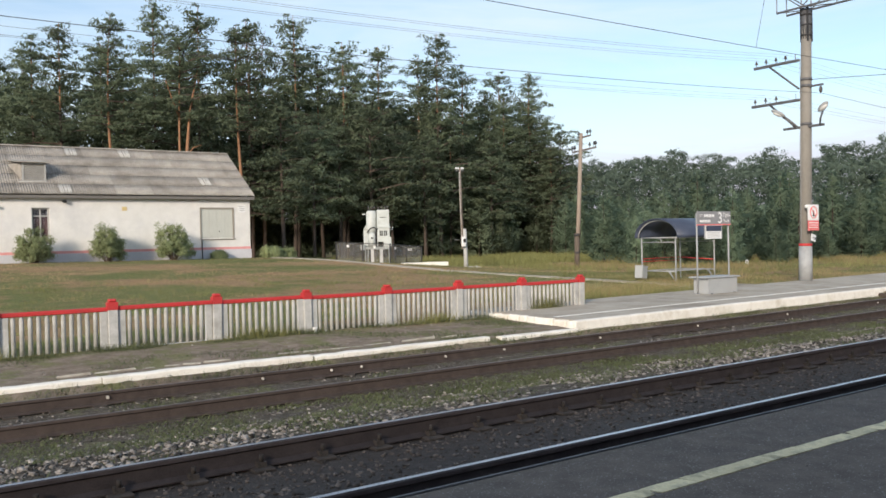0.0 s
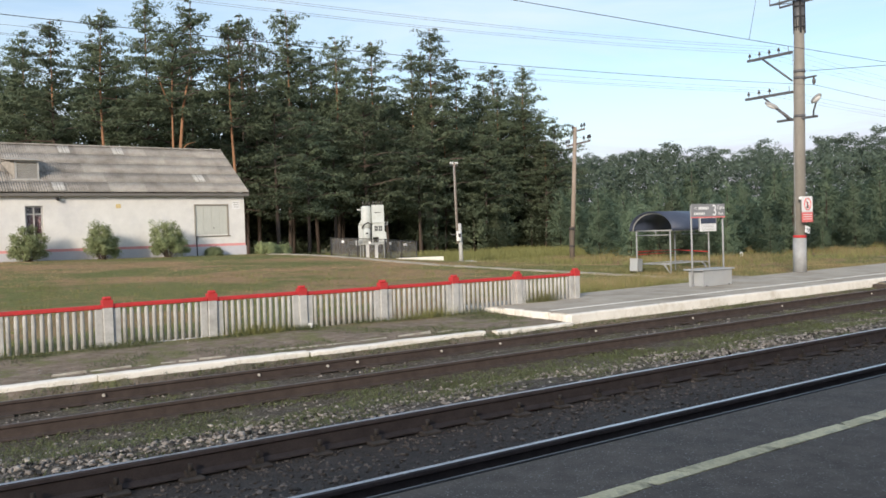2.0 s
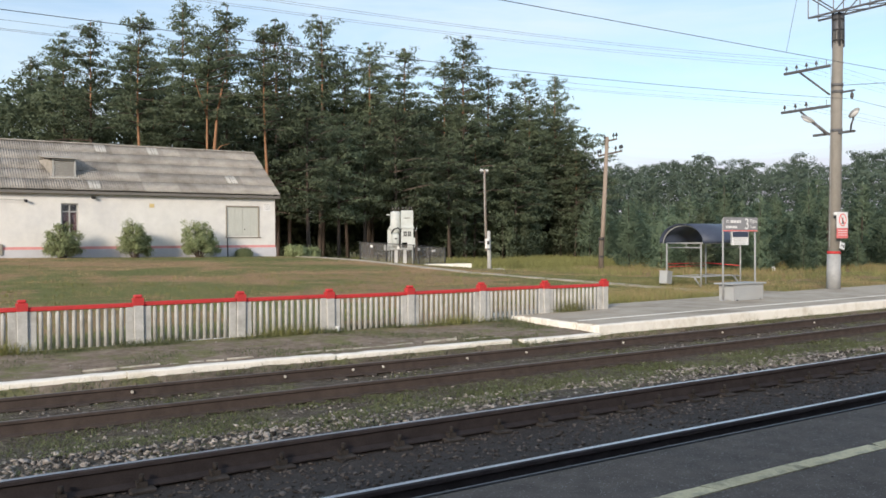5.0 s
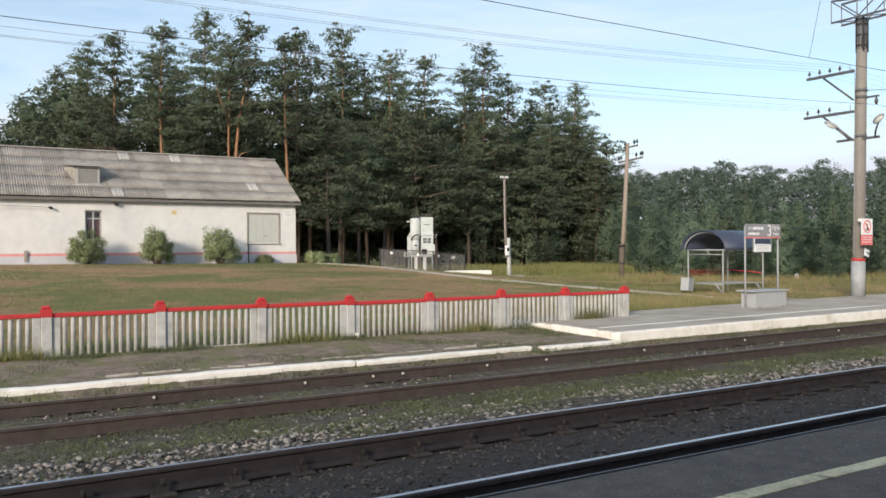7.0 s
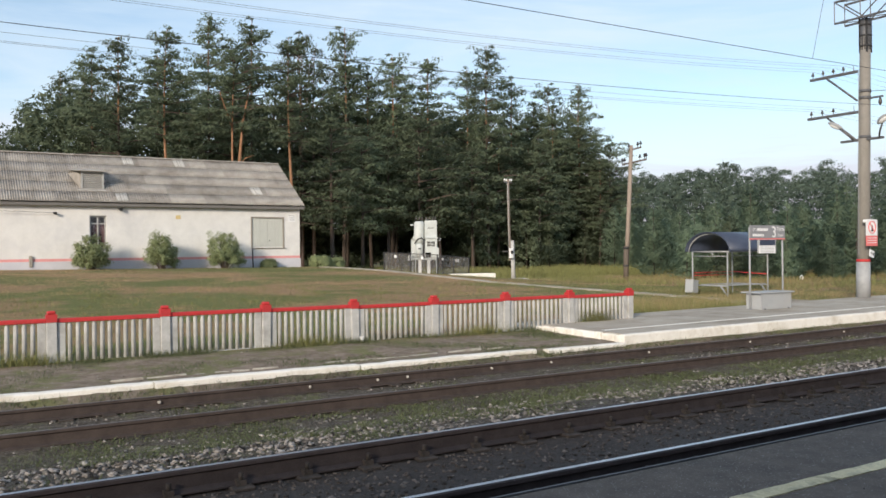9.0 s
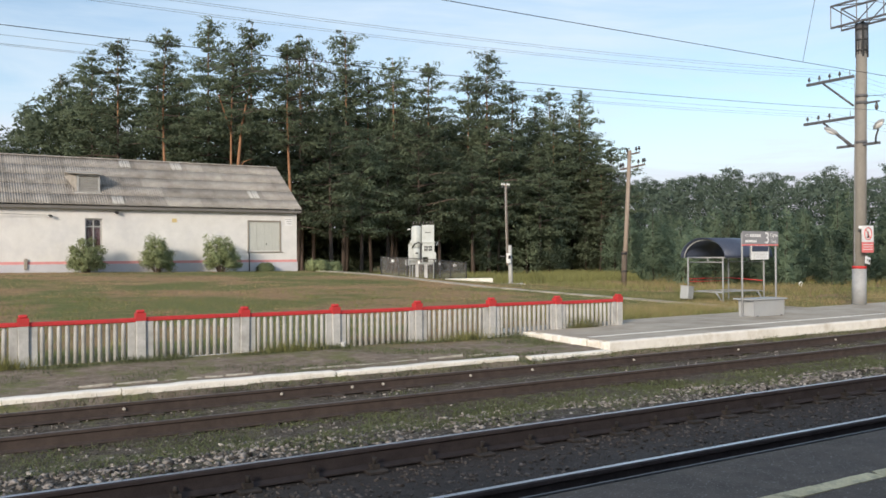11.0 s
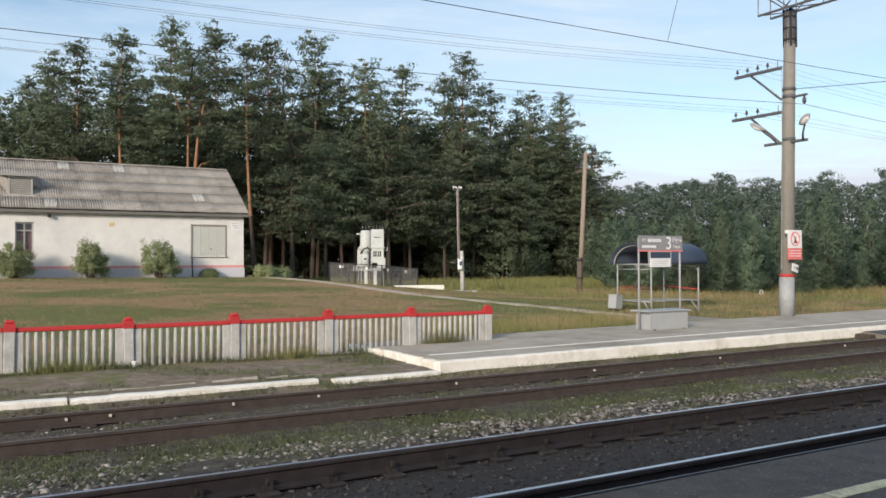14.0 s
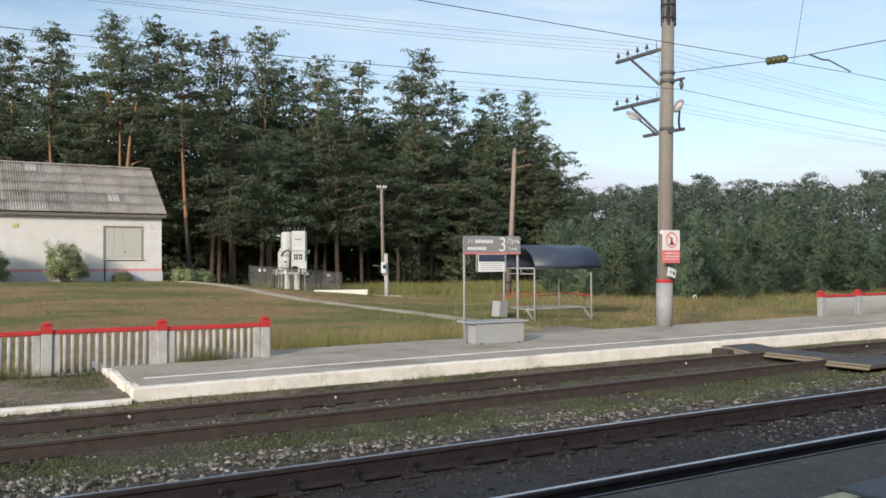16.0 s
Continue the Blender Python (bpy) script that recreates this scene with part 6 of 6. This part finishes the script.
# (x, y, prototype, height in metres): the wood's edge
FRONT = [(17.4, 71.9, 2, 19.3), (14.6, 80.0, 1, 20.0), (22.1, 78.0, 0, 22.3), (25.9, 77.0, 3, 22.6), (31.2, 79.0, 3, 22.8), (35.7, 78.0, 0, 24.0), (37.9, 82.0, 1, 21.6), (43.9, 82.0, 1, 21.4), (39.9, 80.0, 3, 20.8),
         (41.3, 78.0, 0, 22.0), (46.8, 79.0, 1, 22.4), (52.1, 80.0, 3, 22.0), (53.0, 76.5, 0, 23.8), (58.9, 80.0, 3, 21.5), (64.0, 80.0, 1, 21.5), (67.7, 78.5, 0, 21.2),
         (72.6, 82.0, 3, 16.5), (21.5, 68.4, 4, 17.2), (26.3, 66.8, 2, 18.8), (71.5, 82.5, 3, 18.0)]
FRONT += [(64.5, 85.0, 3, 18.6), (68.6, 86.0, 0, 18.0), (71.6, 85.5, 3, 15.0), (70.0, 83.0, 1, 19.0), (66.3, 77.0, 3, 16.4), (70.2, 79.0, 3, 14.2), (61.6, 76.0, 3, 17.6), (11.5, 97.0, 0, 19.6), (14.0, 97.0, 1, 20.4), (8.4, 100.0, 1, 17.0), (5.0, 101.0, 3, 14.0)]
heights = (23.0, 21.5, 24.5, 20.0, 22.0, 14.0)
used = set()


def place(x, y, k, h):
    s = h / heights[k]
    turn = random.uniform(0, 360)
    if k not in used:
        used.add(k)
        protos[k].matrix_basis = Matrix.Translation((x, y, land(x, y) - 0.05)) @ pose(0, 0, 0, 0, 0, turn if k != 4 else 0) @ Matrix.Diagonal((s, s, s, 1))
        return
    plant(protos[k], x, y, 1.0, turn).scale = (s, s, s)


for x, y, k, h in FRONT:
    place(x, y, k, h * 1.045)
random.seed(5)
for i in range(14):
    place(13 + i * 4.5 + random.uniform(-1.3, 1.3), 84 + 0.16 * i + random.uniform(-2, 4), random.choice((0, 1, 3)), random.uniform(17.5, 21.0))
for i in range(13):
    x = 30.5 + i * 3.28 + random.uniform(-1.0, 1.0)
    place(x, 66.5 + (x - 22) * 0.20 + random.uniform(-1.5, 2), random.choice((5, 5, 3) if x < 58 else (3, 3, 5)), random.uniform(11, 16.0))
for i in range(5):
    place(-16 + i * 4.5 + random.uniform(-1, 1), 92 + random.uniform(-3, 4), random.choice((0, 1, 3)), random.uniform(14, 16.5))


def inner_wood():
    """The shaded depth of the pine wood behind its edge trees."""
    r = np.random.default_rng(31)
    n = 3200
    x = r.uniform(4, 84, n)
    y = 83 + r.random(n) * 14 + np.maximum(0, 20 - x) * 0.35
    z = r.random(n) ** 1.1 * np.where(x > 70, 11.5, 17.5 - 0.35 * np.maximum(0, 16 - x)) + 0.3
    v, f, nn = clump_tris(np.column_stack([x, y, z]), r.uniform(0.9, 1.5, n), 34, 0.44, 0.22, 0.4, 0.4)
    n = 1500
    x = r.uniform(6, 84, n)
    low = np.column_stack([x, 88 + r.random(n) * 10 + np.maximum(0, 20 - x) * 0.35, r.random(n) * 6.5])
    v2, f2, n2 = clump_tris(low, r.uniform(1.0, 1.6, n), 20, 0.9, 0.6, 0.7, 0.2)
    v, f, nn = np.concatenate([v, v2]), np.concatenate([f, f2 + len(v)]), np.concatenate([nn, n2])
    n = 1700
    x = r.uniform(8, 72, n)
    z = 5.0 + r.random(n) * np.where(x > 60, 9.5, 12.5)
    v2, f2, n2 = clump_tris(np.column_stack([x, 86 + r.random(n) * 9 + np.maximum(0, 20 - x) * 0.35, z]), r.uniform(1.1, 1.7, n), 26, 0.60, 0.36, 0.45, 0.4)
    v, f, nn = np.concatenate([v, v2]), np.concatenate([f, f2 + len(v)]), np.concatenate([nn, n2])
    cloud("inner_wood", v, f, [M_NEEDLE], None, "dark shaded depth of the pine wood", "woods", "stuff", normals=nn)


inner_wood()


def thicket():
    """Low tangle of saplings that closes the young wood near the ground."""
    r = np.random.default_rng(77)
    n = 1500
    y = r.uniform(40, 92, n)
    x = 47 + (y - 42) * 0.62 + r.random(n) ** 1.2 * 80
    z = 0.2 + r.random(n) * (1.2 + 0.030 * np.hypot(x, y))
    v, f, nn = clump_tris(np.column_stack([x, y, z]), r.uniform(0.6, 1.1, n), 44, 0.20, 0.13, 0.7, 0.3)
    cloud("thicket", v, f, [M_NEEDLE_YOUNG], None, "low tangle of green saplings in the young wood", "undergrowth", "stuff", normals=nn)


thicket()

# understorey and young wood
young_h = (5.4, 7.8, 10.5, 9.0)
used_y = set()


def place_young(x, y, k, h):
    s = h / young_h[k]
    turn = random.uniform(0, 360)
    if k not in used_y:
        used_y.add(k)
        young[k].matrix_basis = Matrix.Translation((x, y, land(x, y) - 0.05)) @ pose(0, 0, 0, 0, 0, turn) @ Matrix.Diagonal((s, s, s, 1))
        return
    plant(young[k], x, y, 1.0, turn).scale = (s * random.uniform(1.05, 1.4), s * random.uniform(1.05, 1.4), s)


for x, y, k, h in ((42.4, 35.0, 3, 5.2), (44.6, 36.4, 1, 5.6), (41.4, 37.6, 0, 4.2), (47.5, 34.6, 1, 6.2), (50.0, 36.5, 0, 4.8), (52.5, 33.0, 1, 6.8), (55.0, 36.0, 2, 7.8),
                   (58.5, 32.0, 1, 6.5), (61.0, 35.5, 2, 8.0), (65.0, 31.0, 1, 6.4), (47.0, 40.0, 1, 6.6), (52.0, 41.0, 2, 8.2), (57.5, 40.5, 1, 7.0), (64.0, 41.0, 2, 9.0),
                   (70.0, 36.0, 2, 8.5), (74.0, 31.0, 1, 7.5), (45.5, 44.5, 1, 6.4)):
    place_young(x, y, k, h * 0.82)
for i in range(72):
    y = random.uniform(42, 86)
    left = 46 + (y - 42) * 0.62
    x = left + random.random() ** 1.1 * 75
    place_young(x, y, random.choice((1, 2, 2)), min(7.4, 1.3 + 0.058 * math.hypot(x, y) * random.uniform(0.72, 1.08)))
for i in range(34):
    x = 40 + random.random() * 34
    place_young(x, 33.5 + 0.5 * max(0.0, 46 - x) + random.uniform(-1.5, 3.0) - 0.05 * (x - 40), random.choice((0, 1, 0)), random.uniform(1.2, 3.0))
for i in range(11):
    x = 50 + i * 2.6 + random.uniform(-0.8, 0.8)
    place_young(x, 66.5 + (x - 22) * 0.20 + random.uniform(-1.5, 3), 3, random.uniform(3.5, 8.0))


def make_dead_tree(x, y, h, seed):
    """A leafless dead tree: bare grey-brown limbs that rise steeply and divide into twigs."""
    r = random.Random(seed)
    t = thing("dead_tree", (x, y, land(x, y)), "leafless dead tree with bare greyish-brown twigs", "tree")
    part("trunk", tubed([(0, 0, -0.3), (0.1, 0, h * 0.5), (0.15, 0.1, h * 0.8), (0.2, 0.1, h)], [0.22, 0.16, 0.08, 0.02], 8), M_DEAD, t)
    for k in range(16):
        z = h * (0.52 + 0.45 * k / 16)
        a = k * 2.4 + r.uniform(-0.4, 0.4)
        ln = (h - z) * 0.38 + 1.0
        d = Vector((math.cos(a), math.sin(a), 0))
        p0 = Vector((0.15, 0.08, z))
        p1 = p0 + d * ln * 0.55 + Vector((0, 0, ln * 0.55))
        p2 = p1 + d * ln * 0.30 + Vector((0, 0, ln * 0.85))
        bm = tubed([p0, p1, p2], [0.06, 0.04, 0.012], 4)
        for j in range(6):
            q = p0.lerp(p1, 0.4 + 0.1 * j) if j < 3 else p1.lerp(p2, 0.2 * (j - 2))
            e = q + Vector((r.uniform(-0.7, 0.7), r.uniform(-0.7, 0.7), r.uniform(0.4, 1.2)))
            tube(bm, [q, q.lerp(e, 0.5) + Vector((0.06, 0, 0)), e], [0.024, 0.018, 0.008], 3, cap=False)
        part("limb", bm, M_DEAD, t)


M_DEAD = surface("dead_grey_bark", (0.16, 0.115, 0.10), (0.30, 0.23, 0.21), 4, 0.9, 0.3, fine=30)
make_dead_tree(32.6, 81.5, 23.6, 3)
make_dead_tree(34.3, 82.5, 22.8, 8)


def far_woods():
    """The mixed wood on the rise beyond, a crown mass of countless trees."""
    r = np.random.default_rng(3)
    cs, ss, axes = [], [], []
    for i in range(125):
        az = math.radians(r.uniform(36, 88))
        d = r.uniform(150, 205)
        x, y = d * math.sin(az), d * math.cos(az)
        if y < 20:
            continue
        # stands of taller and lower trees alternate along the ridge
        h = 10.7 + (d - 118) * 0.098 + 0.8 * math.sin(az * 31) + r.normal() * 1.0
        w = r.uniform(3.4, 6.0)
        for k in range(62):
            # rounded crowns, flatter on top
            f = 0.45 + 0.55 * r.random() ** 0.8
            rad = w * math.sqrt(max(0.04, 1 - ((f - 0.62) / 0.40) ** 2)) * r.random() ** 0.45
            a = r.uniform(0, 6.283)
            cs.append((x + rad * math.cos(a), y + rad * math.sin(a), h * (0.04 + 0.96 * f)))
            ss.append(r.uniform(0.75, 1.15))
            axes.append((x, y))
    v, f, nn = clump_tris(np.array(cs), np.array(ss), 30, 0.32, 0.23, 0.6, 0.3, np.array(axes))
    cloud("far_woods", v, f, [M_NEEDLE_FAR], None, "distant mixed wood on low rising ground", "woods", "stuff", normals=nn)


far_woods()


def far_depth():
    """The closed, shaded depth of the distant wood under its crowns."""
    r = np.random.default_rng(8)
    n = 3800
    az = np.radians(r.uniform(34, 90, n))
    d = r.uniform(125, 200, n)
    z = r.random(n) ** 0.8 * (9.7 + (d - 118) * 0.090)
    v, f, nn = clump_tris(np.column_stack([d * np.sin(az), d * np.cos(az), z]), r.uniform(1.1, 1.7, n), 26, 0.50, 0.34, 0.7, 0.3)
    cloud("far_woods", v, f, [M_NEEDLE_FAR], None, "shaded depth of the distant mixed wood", "woods", "stuff", normals=nn)


far_depth()


def make_bush(at, w, h, seed, label):
    r = np.random.default_rng(seed)
    t = thing("bush", at, label, "bush", "bushes by the house")
    bm = bmesh.new()
    cents, sizes = [], []
    for k in range(22):
        a = k * 2.4 + r.uniform(-0.3, 0.3)
        e = math.asin(min(1.0, 0.12 + 0.88 * (k + 0.5) / 22)) + r.uniform(-0.08, 0.08)
        q = r.uniform(0.86, 1.04)
        fan = 0.90 + 0.25 * math.sin(min(1.5, e * 1.5))
        q *= r.choice((0.8, 0.95, 1.05))
        tip = Vector((math.cos(a) * math.cos(e) * w * q * fan, math.sin(a) * math.cos(e) * w * q * fan, h * (0.10 + 0.88 * math.sin(e) * q)))
        tube(bm, [(0.1 * math.cos(a), 0.1 * math.sin(a), -0.1), Vector(tip) * 0.5 + Vector((0, 0, 0.1)), tip], [0.03, 0.02, 0.008], 4, cap=False)
        for j in range(10):
            u = 0.45 + 0.55 * r.random() ** 0.6
            cents.append(tuple(Vector(tip) * u + Vector(np.clip(r.normal(size=3), -1.2, 1.2) * 0.13)))
            sizes.append(r.uniform(0.20, 0.34))
    part("stem", bm, M_BARK, t, kind="stuff")
    v, f, nn = clump_tris(np.array(cents), np.array(sizes), 48, 0.085, 0.07, 0.85, 0.2, np.zeros((len(cents), 2)))
    v[:, 2] = np.maximum(v[:, 2], 0.02)
    cloud("leafage", v, f, [M_LEAF], t, normals=nn)
    return t


for x, y, w, h, s in ((7.75, 52.2, 1.05, 2.0, 1), (11.75, 52.2, 0.98, 2.2, 2), (15.6, 52.0, 1.22, 2.35, 3)):
    make_bush((x, y, land(x, y)), w, h, s, "rounded green lilac bush in front of the white wall")
for x, y, w, h, s in ((22.6, 53.2, 0.8, 0.75, 5), (23.8, 53.6, 0.7, 0.65, 6), (18.9, 53.2, 0.35, 0.4, 7)):
    make_bush((x, y, land(x, y)), w, h, s, "low patch of pale green weeds at the house corner")


def blades(n, sampler, height, width, lean, seed, name, mat, label, cat="grass"):
    r = np.random.default_rng(seed)
    p = sampler(r, n)
    z = np.array([land(x, y) for x, y in p])
    base = np.column_stack([p, z - 0.02])
    n = len(base)
    a = r.uniform(0, 2 * np.pi, n)
    h = height * (0.45 + 0.9 * r.random(n))
    side = np.column_stack([np.cos(a), np.sin(a), np.zeros(n)]) * (width * (0.6 + 0.8 * r.random(n)))[:, None]
    ln = r.normal(size=(n, 2)) * lean
    tip = base + np.column_stack([ln * h[:, None], h])
    v = np.stack([base - side / 2, base + side / 2, tip], 1).reshape(-1, 3)
    return cloud(name, v, np.arange(len(v)).reshape(-1, 3), [mat], None, label, cat, "stuff")


def patchy(x0, x1, y0, y1, freq, cut, seed, sign=1):
    def f(r, n):
        out = []
        while len(out) < n:
            q = np.column_stack([r.uniform(x0, x1, 4000), r.uniform(y0, y1, 4000)])
            for x, y in q:
                if sign * noise.noise((x * freq, y * freq * 1.2, seed)) > cut + 0.22 * (r.random() - 0.5):
                    out.append((x, y))
        return np.array(out[:n])
    return f


# weeds between the tracks and in the siding, along the kerb and the fence
blades(54000, patchy(-3, 34, 8.3, 10.35, 0.9, -0.24, 1.0), 0.062, 0.018, 0.9, 1, "trackside_weeds", M_WEED, "low green weeds between the tracks")
blades(7000, patchy(-3, 34, 7.2, 8.6, 0.9, 0.16, 31.0), 0.062, 0.015, 0.8, 19, "trackside_weeds", M_WEED, "low green weeds creeping into the ballast")
blades(9000, patchy(-3, 34, 10.5, 12.0, 0.8, 0.12, 2.0), 0.058, 0.014, 0.5, 2, "trackside_weeds", M_WEED, "low green weeds inside the siding")
blades(5000, patchy(-3, 34, 12.3, 13.0, 0.8, 0.0, 2.5), 0.07, 0.014, 0.5, 14, "trackside_weeds", M_WEED, "thin weeds along the whitewashed edge")
blades(12000, patchy(-3, 13, 13.3, 15.9, 0.7, 0.05, 3.0), 0.065, 0.012, 0.5, 3, "trackside_weeds", M_WEED, "thin grass on the trodden strip by the fence")
blades(6000, patchy(-3, 12.3, 15.6, 16.2, 0.9, 0.0, 4.0), 0.12, 0.012, 0.5, 4, "trackside_weeds", M_WEED, "grass growing at the foot of the fence")
# lawn behind the fence
blades(52000, patchy(-4, 34, 16.4, 34, 0.16, 0.03, 5.0), 0.055, 0.016, 0.9, 5, "lawn_grass", M_GRASS, "short patchy lawn grass")
blades(46000, patchy(-4, 34, 16.4, 34, 0.16, -0.02, 5.0, -1), 0.05, 0.016, 0.9, 6, "lawn_grass", M_GRASS_TAN, "short dried lawn grass")
blades(32000, patchy(-2, 36, 33, 53.5, 0.13, 0.0, 6.0, -1), 0.07, 0.022, 0.9, 7, "lawn_grass", M_GRASS_TAN, "dried grass near the house")
blades(24000, patchy(-2, 36, 33, 53.5, 0.13, 0.03, 6.0), 0.08, 0.022, 0.9, 13, "lawn_grass", M_GRASS, "green grass near the house")
blades(9000, patchy(-3, 30, 16.6, 34, 0.9, 0.16, 23.0), 0.15, 0.02, 0.5, 16, "lawn_grass", M_GRASS_LUSH, "fresh green tufts in the lawn", "grass")
blades(1500, patchy(-3, 30, 16.8, 34, 0.5, -0.1, 21.0), 0.36, 0.010, 0.25, 15, "grass_stalks", M_GRASS_DRY, "thin dry stalks standing in the lawn")
# tall grass behind the platform and in the far field
blades(6500, patchy(15.6, 23.0, 17.1, 20.5, 0.6, -0.1, 7.0), 0.32, 0.013, 0.35, 8, "tall_grass", M_GRASS_LUSH, "tall seeding grass behind the platform")
blades(4500, patchy(15.6, 24, 17.1, 20.8, 0.6, 0.0, 8.0), 0.36, 0.011, 0.3, 9, "tall_grass", M_GRASS_DRY, "tall dry grass behind the platform")
blades(30000, patchy(30, 75, 47, 66, 0.2, -0.05, 12.0), 0.55, 0.04, 0.3, 10, "tall_grass", M_GRASS_LUSH, "tall meadow grass before the wood")
blades(12000, patchy(24, 45, 17.2, 30, 0.5, -0.05, 16.0), 0.16, 0.02, 0.5, 17, "tall_grass", M_GRASS, "rough green grass behind the platform")
blades(12000, patchy(32, 66, 24, 46, 0.25, -0.1, 18.0), 0.34, 0.03, 0.35, 18, "tall_grass", M_GRASS_LUSH, "tall green meadow grass before the young wood")
blades(8000, patchy(26, 40, 17.2, 27, 0.5, 0.0, 15.0), 0.14, 0.02, 0.4, 12, "tall_grass", M_GRASS_DRY, "dry grass behind the platform")
blades(18000, patchy(36, 75, 25, 44, 0.2, -0.05, 14.0), 0.34, 0.03, 0.3, 11, "tall_grass", M_GRASS_DRY, "tall dry meadow grass before the wood")

clump = lambda x0, y0, rx, ry: (lambda r, n: np.column_stack([x0 + rx * r.normal(size=n), y0 + ry * r.normal(size=n)]))
blades(700, clump(14.15, 15.88, 0.26, 0.05), 0.36, 0.012, 0.35, 31, "grass_tuft", M_GRASS, "tuft of grass at the foot of the fence", "grass tuft")
blades(1500, clump(27.6, 24.4, 0.7, 0.4), 0.22, 0.016, 0.5, 45, "grass_tuft", M_GRASS, "rank grass under the shelter bench", "grass tuft")
blades(2600, lambda r, n: np.column_stack([r.uniform(-3, 12.4, n), 12.84 + 0.05 * r.normal(size=n)]), 0.09, 0.012, 0.6, 46, "trackside_weeds", M_WEED, "thin weeds in front of the kerb")
for x, y, s in ((6.5, 15.75, 41), (1.3, 15.8, 42), (10.6, 15.75, 43)):
    blades(420, clump(x, y, 0.35, 0.08), 0.22, 0.014, 0.45, s, "grass_tuft", M_GRASS_LUSH, "tuft of fresh grass at the foot of the fence", "grass tuft")
blades(5000, lambda r, n: np.column_stack([r.uniform(12.5, 34, n), 12.86 + 0.05 * r.normal(size=n)]), 0.07, 0.014, 0.6, 44, "trackside_weeds", M_WEED, "thin weeds at the foot of the platform face")


# ---- ballast stones ----
def stone_protos(n, seed):
    r = np.random.default_rng(seed)
    out = []
    for _ in range(n):
        bm = bmesh.new()
        for k in range(8):
            d = r.normal(size=3)
            d /= np.linalg.norm(d)
            bm.verts.new(d * np.array([1.0, 0.78, 0.55]) * r.uniform(0.6, 1.15))
        hull = bmesh.ops.convex_hull(bm, input=bm.verts)
        bmesh.ops.delete(bm, geom=[g for g in hull["geom_interior"] if isinstance(g, bmesh.types.BMVert)], context="VERTS")
        bmesh.ops.triangulate(bm, faces=bm.faces)
        bm.verts.index_update()
        out.append((np.array([v.co[:] for v in bm.verts]), np.array([[v.index for v in f.verts] for f in bm.faces])))
        bm.free()
    return out


STONES = stone_protos(14, 2)


def scatter_stones(n, sampler, lo, hi, seed, mat, label, level=None):
    r = np.random.default_rng(seed)
    p = sampler(r, n)
    vs, fs, base = [], [], 0
    for x, y in p:
        v, f = STONES[r.integers(len(STONES))]
        s = lo + (hi - lo) * r.random() ** 2
        a, t = r.uniform(0, 6.283), r.uniform(-0.6, 0.6)
        ca, sa = math.cos(a), math.sin(a)
        ct, st = math.cos(t), math.sin(t)
        m = np.array([[ca, -sa, 0], [sa, ca, 0], [0, 0, 1]]) @ np.array([[1, 0, 0], [0, ct, -st], [0, st, ct]])
        vs.append(v @ m.T * s + np.array([x, y, (land(x, y) if level is None else level) + 0.12 * s]))
        fs.append(f + base)
        base += len(v)
    cloud("ballast_stones", np.concatenate(vs), np.concatenate(fs), [mat], None, label, "ballast", "stuff")


def band(x0, x1, y0, y1, bias):
    def f(r, n):
        return np.column_stack([x0 + (x1 - x0) * r.random(n) ** 1.35, y0 + (y1 - y0) * r.random(n) ** bias])
    return f


scatter_stones(16000, band(-2, 32, 6.50, 9.4, 1.05), 0.012, 0.056, 21, M_STONE, "pale grey crushed stone beside the track")
scatter_stones(9000, band(-2, 34, 8.2, 12.75, 1.15), 0.008, 0.040, 22, M_STONE, "scattered pale stones among the weeds")
scatter_stones(9000, band(0, 30, 4.75, 6.30, 1.0), 0.014, 0.042, 23, M_STONE_DARK, "black oily ballast between the rails")
scatter_stones(900, band(-2, 14, 13.2, 16.0, 1.0), 0.008, 0.03, 24, M_STONE, "scattered small stones on the trodden earth")
scatter_stones(2400, band(-2, 30, 8.6, 12.95, 1.0), 0.005, 0.018, 25, M_STONE_BROWN, "brown grit and dirt between the sleepers")
scatter_stones(1500, band(17.2, 24, 5.0, 6.28, 1.0), 0.012, 0.036, 26, M_STONE, "pale dusty stone chips between the rails")
scatter_stones(1800, band(-3, 34, 12.66, 12.80, 1.0), 0.008, 0.045, 27, M_STONE_BROWN, "brown clods and grit heaped against the whitewashed edge")
scatter_stones(1300, band(1, 26, 1.6, 4.58, 0.8), 0.003, 0.010, 28, M_STONE, "fine grit lying on the asphalt", -0.055)
